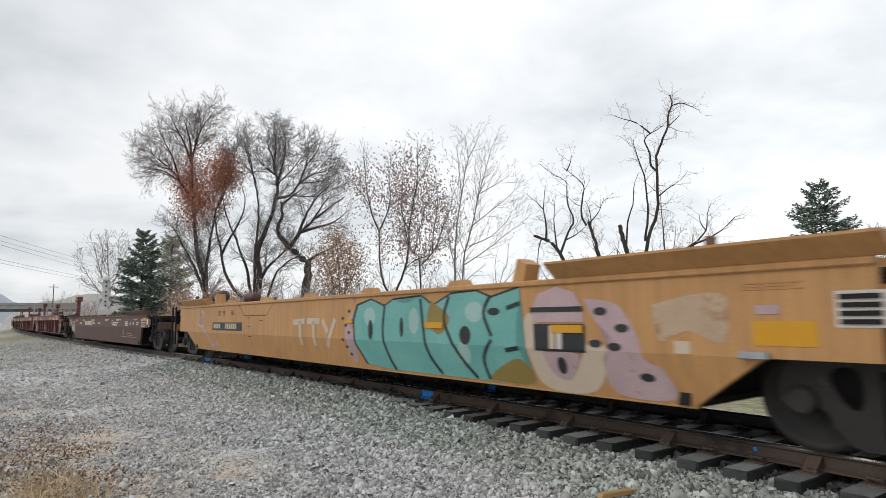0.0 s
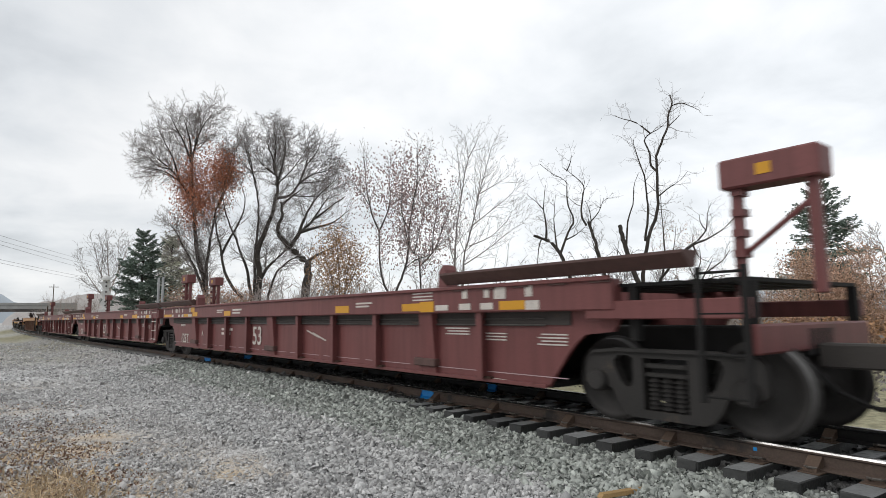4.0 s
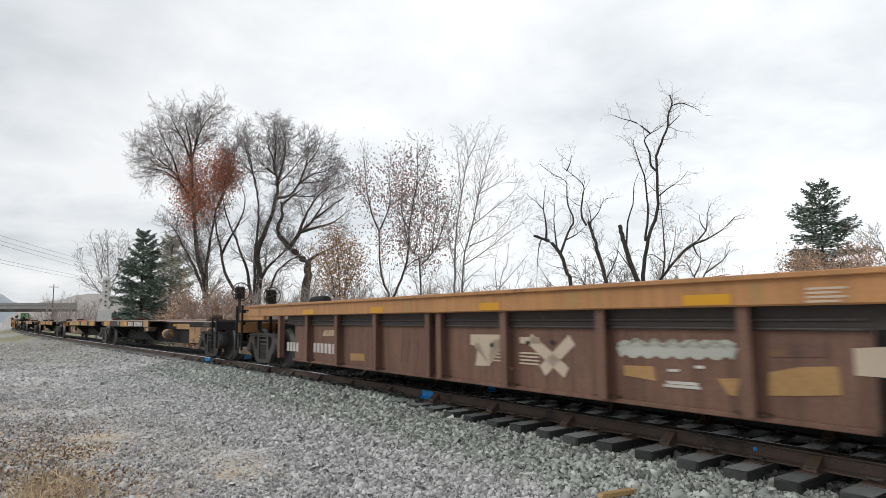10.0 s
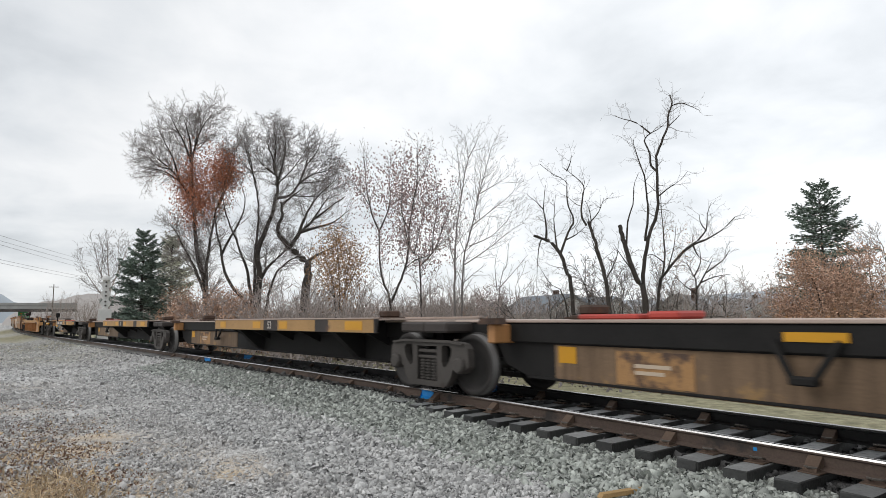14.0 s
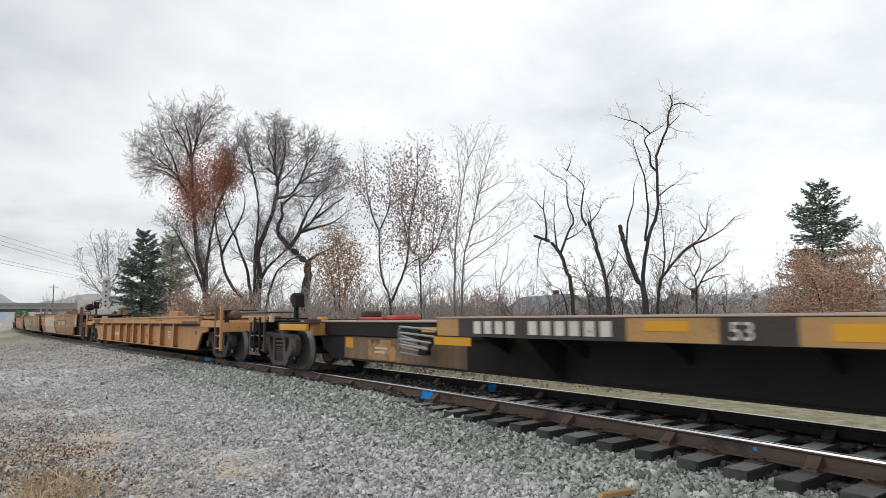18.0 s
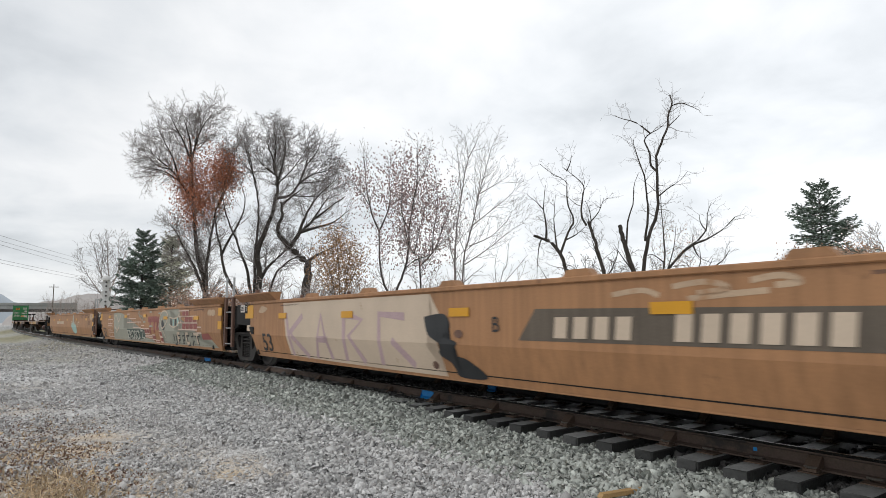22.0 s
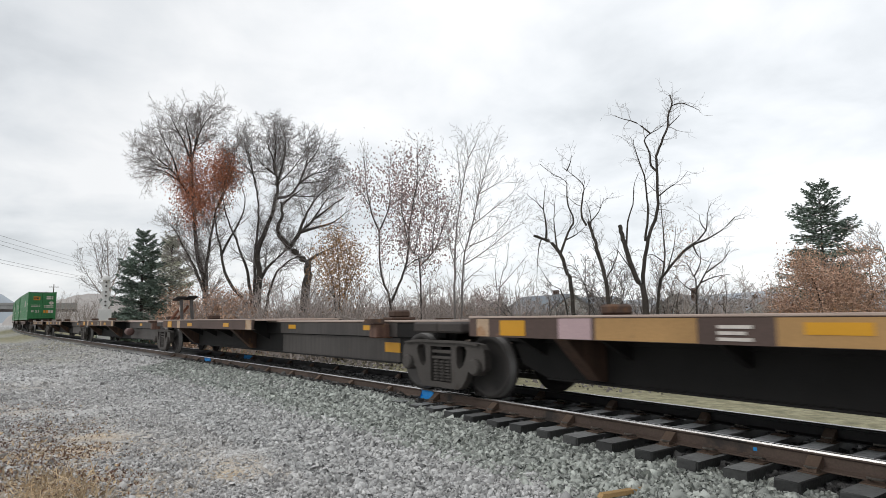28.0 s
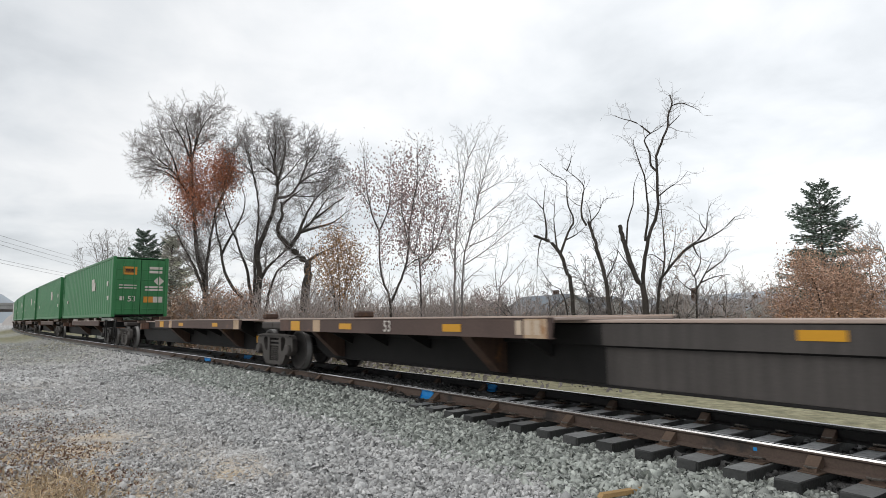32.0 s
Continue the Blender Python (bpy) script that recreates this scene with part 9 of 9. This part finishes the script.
    for k, (za, zb) in enumerate(((11.95, 13.1), (11.3, 12.4), (10.9, 11.2), (8.98, 9.96), (8.6, 9.3))):
        a, c = dir_at(-38.5, 85, za), dir_at(-27.65, 165, zb)
        pts = []
        for i in range(13):
            t = i / 12
            p = a.lerp(c, t)
            p.z -= 0.25 * 4 * t * (1 - t)
            pts.append(p)
        V, Fc = tubes([(pts, [0.022] * 13)], 4)
        tagged(new("overhead_wire", mesh_of("overhead_wire", V, Fc, M["wire"])), "thin grey overhead power wire", "power line", "overhead wires")


wires()


def signal_mast():
    at = dir_at(-29.15, 65)
    at.z = ground_z(at.x, at.y)
    th = thing("railway_signal", "silver railway signal mast with three lamp heads", "railway signal", Matrix.Translation(at) @ Matrix.Rotation(YAW + radians(29), 4, "Z"))
    bm = rod(BM(), (0, 0, 0), (0, 0, 6.0), 0.2, 12)
    part("mast", bm, M["signal"], th)
    bm = BM()
    box(bm, -0.55, 0.55, -0.4, 0.4, 0, 3.3, 0.03)
    part("relay_cabinet", bm, M["signal"], th, "pale silver equipment cabinet")
    for z in (5.6, 4.7, 3.8):
        bm = BM()
        prism(bm, [(0.42 * math.cos(t), z + 0.42 * math.sin(t)) for t in np.linspace(0, 2 * math.pi, 20, endpoint=False)], -0.16, -0.12)
        head = part("lamp_head", bm, M["signal"], th, "round silver signal backboard")
        for dz in (-0.18, 0.18):
            bm = BM()
            rod(bm, (0, -0.16, z + dz), (0, -0.34, z + dz), 0.085, 10)
            part("hood", bm, M["greysteel"], head, "dark lamp hood")
    bm = BM()
    lathe(bm, [(0.44, 6.0), (0.4, 6.2), (0.25, 6.38), (0.05, 6.44)], 16, "z")
    part("cap", bm, M["signal"], th, "domed silver cap")
    ladder(th, 0.0, 0.3, 5.6, 0.25, 0.45, "signal", 16)


signal_mast()


# ---------------------------------------------------------------- ties, plates, clips, ballast, small things by the track
def ties():
    me = {}
    for nm, dims in (("tie", (0.115, 1.3, 0.18)),):
        for v in range(3):
            rng = random.Random(v)
            bm = BM()
            box(bm, -dims[0], dims[0], -dims[1], dims[1], -0.186 - dims[2], -0.186, 0.012)
            for q in bm.verts:
                q.co += Vector((rng.gauss(0, 0.004), rng.gauss(0, 0.008), rng.gauss(0, 0.003)))
            m = bpy.data.meshes.new("tie")
            bm.to_mesh(m)
            bm.free()
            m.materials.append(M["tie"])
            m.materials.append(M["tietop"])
            # upward faces take the paler colour that includes the sheen
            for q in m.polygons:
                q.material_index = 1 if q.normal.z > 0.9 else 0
            me[v] = m
    bm = BM()
    box(bm, -0.095, 0.095, -0.19, 0.19, -0.187, -0.173, 0.004)
    plate = bpy.data.meshes.new("tie_plate")
    bm.to_mesh(plate)
    bm.free()
    plate.materials.append(M["plate"])
    bm = BM()
    pts = [Vector((-0.05, 0, -0.165)), Vector((-0.05, -0.06, -0.135)), Vector((0.0, -0.1, -0.13)), Vector((0.05, -0.06, -0.135)), Vector((0.05, 0.02, -0.155))]
    for a, c in zip(pts, pts[1:]):
        rod(bm, a, c, 0.011, 6)
    clip = bpy.data.meshes.new("rail_clip")
    bm.to_mesh(clip)
    bm.free()
    clip.materials.append(M["clip"])
    bm = BM()
    prism(bm, [(-0.04, -0.172), (-0.16, -0.172), (-0.16, -0.15), (-0.03, -0.05), (-0.012, -0.05), (-0.012, -0.14)], -0.06, 0.06, "x")
    brace = bpy.data.meshes.new("rail_brace")
    bmesh.ops.recalc_face_normals(bm, faces=bm.faces)
    bm.to_mesh(brace)
    bm.free()
    brace.materials.append(M["plate"])
    rng = random.Random(4)
    far_v, far_f = [], []
    n = 0
    s = -14.0
    while s < 480:
        x, y, a = track(s, 0)
        rot = Matrix.Translation((x, y, rng.gauss(0, 0.004))) @ Matrix.Rotation(math.pi - a + rng.gauss(0, 0.012), 4, "Z")
        if n < 300:
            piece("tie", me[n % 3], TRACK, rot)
            if -3 < s < 26:
                for off in (-GAUGE / 2, GAUGE / 2):
                    px, py, pa = track(s, off)
                    r2 = Matrix.Translation((px, py, 0)) @ Matrix.Rotation(-pa, 4, "Z")
                    piece("tie_plate", plate, TRACK, r2)
                    if s < 18:
                        for f, o in ((Matrix(), -0.075), (FLIP, 0.075)):
                            piece("rail_clip", clip, TRACK, r2 @ Matrix.Translation((0, o, 0)) @ f)
                    if n % 3 == 1 and off < 0:
                        piece("rail_brace", brace, TRACK, r2)
                    if n % 3 == 2 and off > 0:
                        piece("rail_brace", brace, TRACK, r2)
        else:
            b = len(far_v)
            for p in me[0].vertices:
                far_v.append(tuple(rot @ p.co))
            far_f += [tuple(i + b for i in q.vertices) for q in me[0].polygons]
        n += 1
        s += 0.495
    f = piece("far_ties", mesh_of("far_ties", far_v, far_f, M["tie"]), TRACK, None, "black timber ties far along the line")
    tagged(f, kind="stuff")


ties()


def ballast():
    """Broken stone near the camera, one joined mesh for each bed."""
    rng = np.random.default_rng(5)
    cube = np.array([(x, y, z) for z in (-1, 1) for y in (-1, 1) for x in (-1, 1)], float)
    quad = np.array([(4, 5, 7, 6), (0, 1, 5, 4), (2, 6, 7, 3), (0, 4, 6, 2), (1, 3, 7, 5)])
    for name, label, n, o0, o1, size, dmax, lift in (
            ("ballast", "angular green-grey ballast stones along the ties", 29000, -2.5, -1.0, 0.0175, 24, 0.3),
            ("shoulder_ballast", "angular blue-grey ballast stones", 25000, -4.0, -2.3, 0.0165, 24, 0.3),
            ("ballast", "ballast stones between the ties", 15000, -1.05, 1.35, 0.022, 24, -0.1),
            ("loose_gravel", "loose grey gravel on the open ground", 30000, -9.0, -3.2, 0.012, 20, 0.1),
            ("loose_gravel", "scattered coarse gravel farther along the track", 12000, -12.0, -1.2, 0.022, 60, 0.0)):
        P = []
        while sum(len(p) for p in P) < n:
            s = rng.uniform(-2, 26 if dmax < 40 else 62, 40000)
            o = rng.uniform(o0, o1, 40000)
            x, y, a = np.interp(s, S_TAB, X_TAB), np.interp(s, S_TAB, Y_TAB), np.interp(s, S_TAB, _ang)
            x, y = x + (o + GAUGE / 2) * np.sin(a), y + (o + GAUGE / 2) * np.cos(a)
            d = np.hypot(x, y)
            ang = np.degrees(YAW - np.arctan2(-x, y))
            keep = (d > 4.6) & (d < dmax) & (abs(ang) < 39) & (rng.random(40000) < np.clip((9.0 / d) ** 1.2, 0, 1) if dmax < 40 else d > 14)
            tie_gap = ((s + 14.0) / 0.495 + 0.5) % 1.0
            if o0 > -1 or o1 > -1:
                keep &= ~((o > -1.3) & (abs(tie_gap - 0.5) < 0.25) & (x > -7.5))
                keep &= abs(abs(o) - GAUGE / 2) > 0.09
            keep &= rng.random(40000) > 0.7 * patch(x, y, EARTH)
            P.append(np.stack([x, y], -1)[keep])
        P = np.concatenate(P)[:n]
        k = len(P)
        sz = size * rng.lognormal(0, 0.32, (k, 1)) * rng.uniform(0.6, 1.25, (k, 3))
        v = cube[None] * (1 + rng.normal(0, 0.20, (k, 8, 3))) * sz[:, None, :]
        v[:, 4:, :2] *= rng.uniform(0.45, 1.0, (k, 1, 1))
        q = rng.normal(size=(k, 4))
        q /= np.linalg.norm(q, axis=1, keepdims=True)
        w, X, Y, Z = q.T
        R = np.stack([1 - 2 * (Y * Y + Z * Z), 2 * (X * Y - Z * w), 2 * (X * Z + Y * w), 2 * (X * Y + Z * w), 1 - 2 * (X * X + Z * Z), 2 * (Y * Z - X * w), 2 * (X * Z - Y * w), 2 * (Y * Z + X * w), 1 - 2 * (X * X + Y * Y)], -1).reshape(k, 3, 3)
        v = np.einsum("kij,knj->kni", R, v)
        z = ground_height(P[:, 0], P[:, 1]) + size * lift + rng.uniform(-0.006, 0.018, k)
        v += np.concatenate([P, z[:, None]], 1)[:, None, :]
        f = (quad[None] + 8 * np.arange(k)[:, None, None]).reshape(-1, 4)
        me = bpy.data.meshes.new(name)
        me.vertices.add(k * 8)
        me.vertices.foreach_set("co", v.astype(np.float32).ravel())
        me.loops.add(len(f) * 4)
        me.loops.foreach_set("vertex_index", f.astype(np.int32).ravel())
        me.polygons.add(len(f))
        me.polygons.foreach_set("loop_start", np.arange(len(f), dtype=np.int32) * 4)
        me.update(calc_edges=True)
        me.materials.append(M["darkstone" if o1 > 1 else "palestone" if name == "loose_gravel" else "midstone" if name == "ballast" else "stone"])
        tagged(new(name, me), label, "gravel", kind="stuff")


ballast()


def tufts():
    rng = random.Random(9)
    spots = [(-33.3, 7.4, 60, 0.22), (-32.0, 7.7, 80, 0.26), (-30.7, 7.3, 90, 0.26), (-34.3, 7.3, 60, 0.22), (-31.5, 8.2, 40, 0.2), (-32.8, 8.2, 50, 0.2), (-30.1, 6.9, 80, 0.24), (-31.9, 6.9, 80, 0.26), (-34.7, 8.1, 30, 0.18), (-28.9, 7.0, 30, 0.16), (-33.6, 9.2, 20, 0.14), (-35.2, 9.6, 20, 0.15)]
    V, Fc = [], []
    for a, d, n, h in spots:
        c = dir_at(a, d)
        c.z = ground_z(c.x, c.y)
        for _ in range(n):
            p = c + Vector((rng.gauss(0, 0.17), rng.gauss(0, 0.14), 0))
            lean = Vector((rng.gauss(0, 0.75), rng.gauss(0, 0.75), 1)).normalized()
            l = h * rng.uniform(0.4, 1.3)
            side = lean.orthogonal().normalized() * rng.uniform(0.003, 0.007)
            side.rotate(Matrix.Rotation(rng.random() * 6.28, 3, "Z"))
            mid, tip = p + lean * l * 0.55, p + lean * l + Vector((rng.gauss(0, 0.08), rng.gauss(0, 0.08), -0.3 * l * rng.random()))
            i = len(V)
            V += [tuple(p - side), tuple(p + side), tuple(mid + side * 0.8), tuple(mid - side * 0.8), tuple(tip)]
            Fc += [(i, i + 1, i + 2, i + 3), (i + 3, i + 2, i + 4)]
    tagged(new("dry_grass", mesh_of("dry_grass", V, Fc, M["drygrass"])), "dry straw-coloured grass tufts on gravel", "grass", kind="stuff")


tufts()


def dead_leaves():
    """Brown litter and straw on the earth patches."""
    rng = random.Random(31)
    beds = ((-34.6, 12.6, 0.9), (-33.2, 8.6, 0.7), (-35.4, 8.9, 0.8), (-33.6, 10.4, 0.9), (-33.4, 9.4, 0.9), (-35.0, 10.4, 1.0), (-34.4, 7.8, 0.8), (-30.8, 9.6, 0.45), (-32.4, 11.4, 0.8), (-30.0, 7.9, 0.5), (-35.2, 14.5, 1.6), (-32.6, 7.0, 0.8))
    for mt, n, size in (("brownleaf", 500, 0.02), ("oldbrown", 3000, 0.022), ("drygrass", 1200, 0.03)):
        spots = []
        while len(spots) < n:
            a, d, w = rng.choice(beds)
            c = dir_at(a, d) + Vector((rng.gauss(0, w * 0.6), rng.gauss(0, w * 0.6), 0))
            spots.append(Vector((c.x, c.y, ground_z(c.x, c.y) + rng.uniform(0.005, 0.04))))
        tagged(new("leaf_litter", leaf_mesh("leaf_litter", rng, spots, size, M[mt], 0.01)), "dead leaves and straw lying on the gravel", "dead leaves", kind="stuff")


dead_leaves()


def trackside():
    c = dir_at(15.9, 5.9)
    ob = thing("timber_board", "short raw split timber board on ballast", "board", Matrix.Translation((c.x, c.y, ground_z(c.x, c.y) + 0.05)) @ Matrix.Rotation(radians(78), 4, "Z"))
    bm = BM()
    prism(bm, [(-0.28, -0.02), (0.24, -0.025), (0.29, 0.0), (0.22, 0.02), (-0.25, 0.015)], -0.035, 0.03)
    part("plank", bm, M["board"], ob)
    c = dir_at(35.0, 6.9)
    bm = BM()
    bmesh.ops.create_icosphere(bm, subdivisions=2, radius=0.14)
    for v in bm.verts:
        v.co *= 1 + 0.25 * noise.noise(v.co * 9)
        v.co.z *= 0.55
    r = thing("large_stone", "pale blue-grey stone beside the rail", "stone", Matrix.Translation((c.x, c.y, ground_z(c.x, c.y) + 0.05)))
    part("stone", bm, M["stone"], r)
    # blue spray marks on the rails
    for s, off, w in ((SB[0], -GAUGE / 2, 0.17), (SB[1], -GAUGE / 2, 0.30), (SB[2], GAUGE / 2, 0.14), (SB[3], GAUGE / 2, 0.4), (SB[4], -GAUGE / 2, 0.018)):
        x, y, a = track(s, off)
        bm = BM()
        prism(bm, [(-0.0125, -0.105), (-0.0125, -0.07), (-0.0095, -0.07), (-0.0095, -0.105)], -w, w, "x") if w < 0.02 else prism(bm, [(-0.071, -0.17), (-0.071, -0.155), (-0.016, -0.135), (-0.015, -0.05), (-0.040, -0.034), (-0.0365, -0.028), (-0.011, -0.048), (-0.011, -0.13), (-0.06, -0.15), (-0.066, -0.17)], -w, w, "x")
        bmesh.ops.recalc_face_normals(bm, faces=bm.faces)
        ob = part("paint_mark", bm, M["bluepaint"], TRACK, "bright blue spray mark on the rail")
        ob.matrix_basis = Matrix.Translation((x, y, 0)) @ Matrix.Rotation(-a, 4, "Z")


SB = (9.06, 21.3, 9.08, 21.6, 3.39)
trackside()


# ---------------------------------------------------------------- movement
def chord_pose(s_front, s_rear):
    ax, ay, _ = track(s_front)
    bx, by, _ = track(s_rear)
    return Matrix.Translation(((ax + bx) / 2, (ay + by) / 2, 0)) @ Matrix.Rotation(math.atan2(ay - by, ax - bx), 4, "Z")


def motions():
    """The train runs at one steady speed; wheels turn while they are near the camera."""
    for car, ua, ub in UNITS + BOXES:
        walk(car, [(t, chord_pose(ua - SPEED * t, ub - SPEED * t)) for t in np.arange(0, 32.01, 0.5)])
    for w, u, x in WHEELSETS:
        t0, t1 = max(0.0, (u - 42) / SPEED), min(32.0, (u + 5) / SPEED)
        k0, k1 = int(t0 * FPS), int(t1 * FPS) + 1
        rows = [(0.0, 0.0)] if k0 > 0 else []
        rows += [(k / FPS, (k - k0) / FPS * SPEED / WHEEL_R) for k in range(k0, min(k1, 32 * FPS) + 1)] if k1 > k0 + 1 else []
        if not rows or rows[-1][0] < 32.0:
            rows.append((32.0, rows[-1][1] if rows else 0.0))
        if len(rows) < 2:
            rows.insert(0, (0.0, 0.0))
        walk(w, [(t, Matrix.Translation((x, 0, WHEEL_R)) @ Matrix.Rotation(a, 4, "Y")) for t, a in rows])


motions()
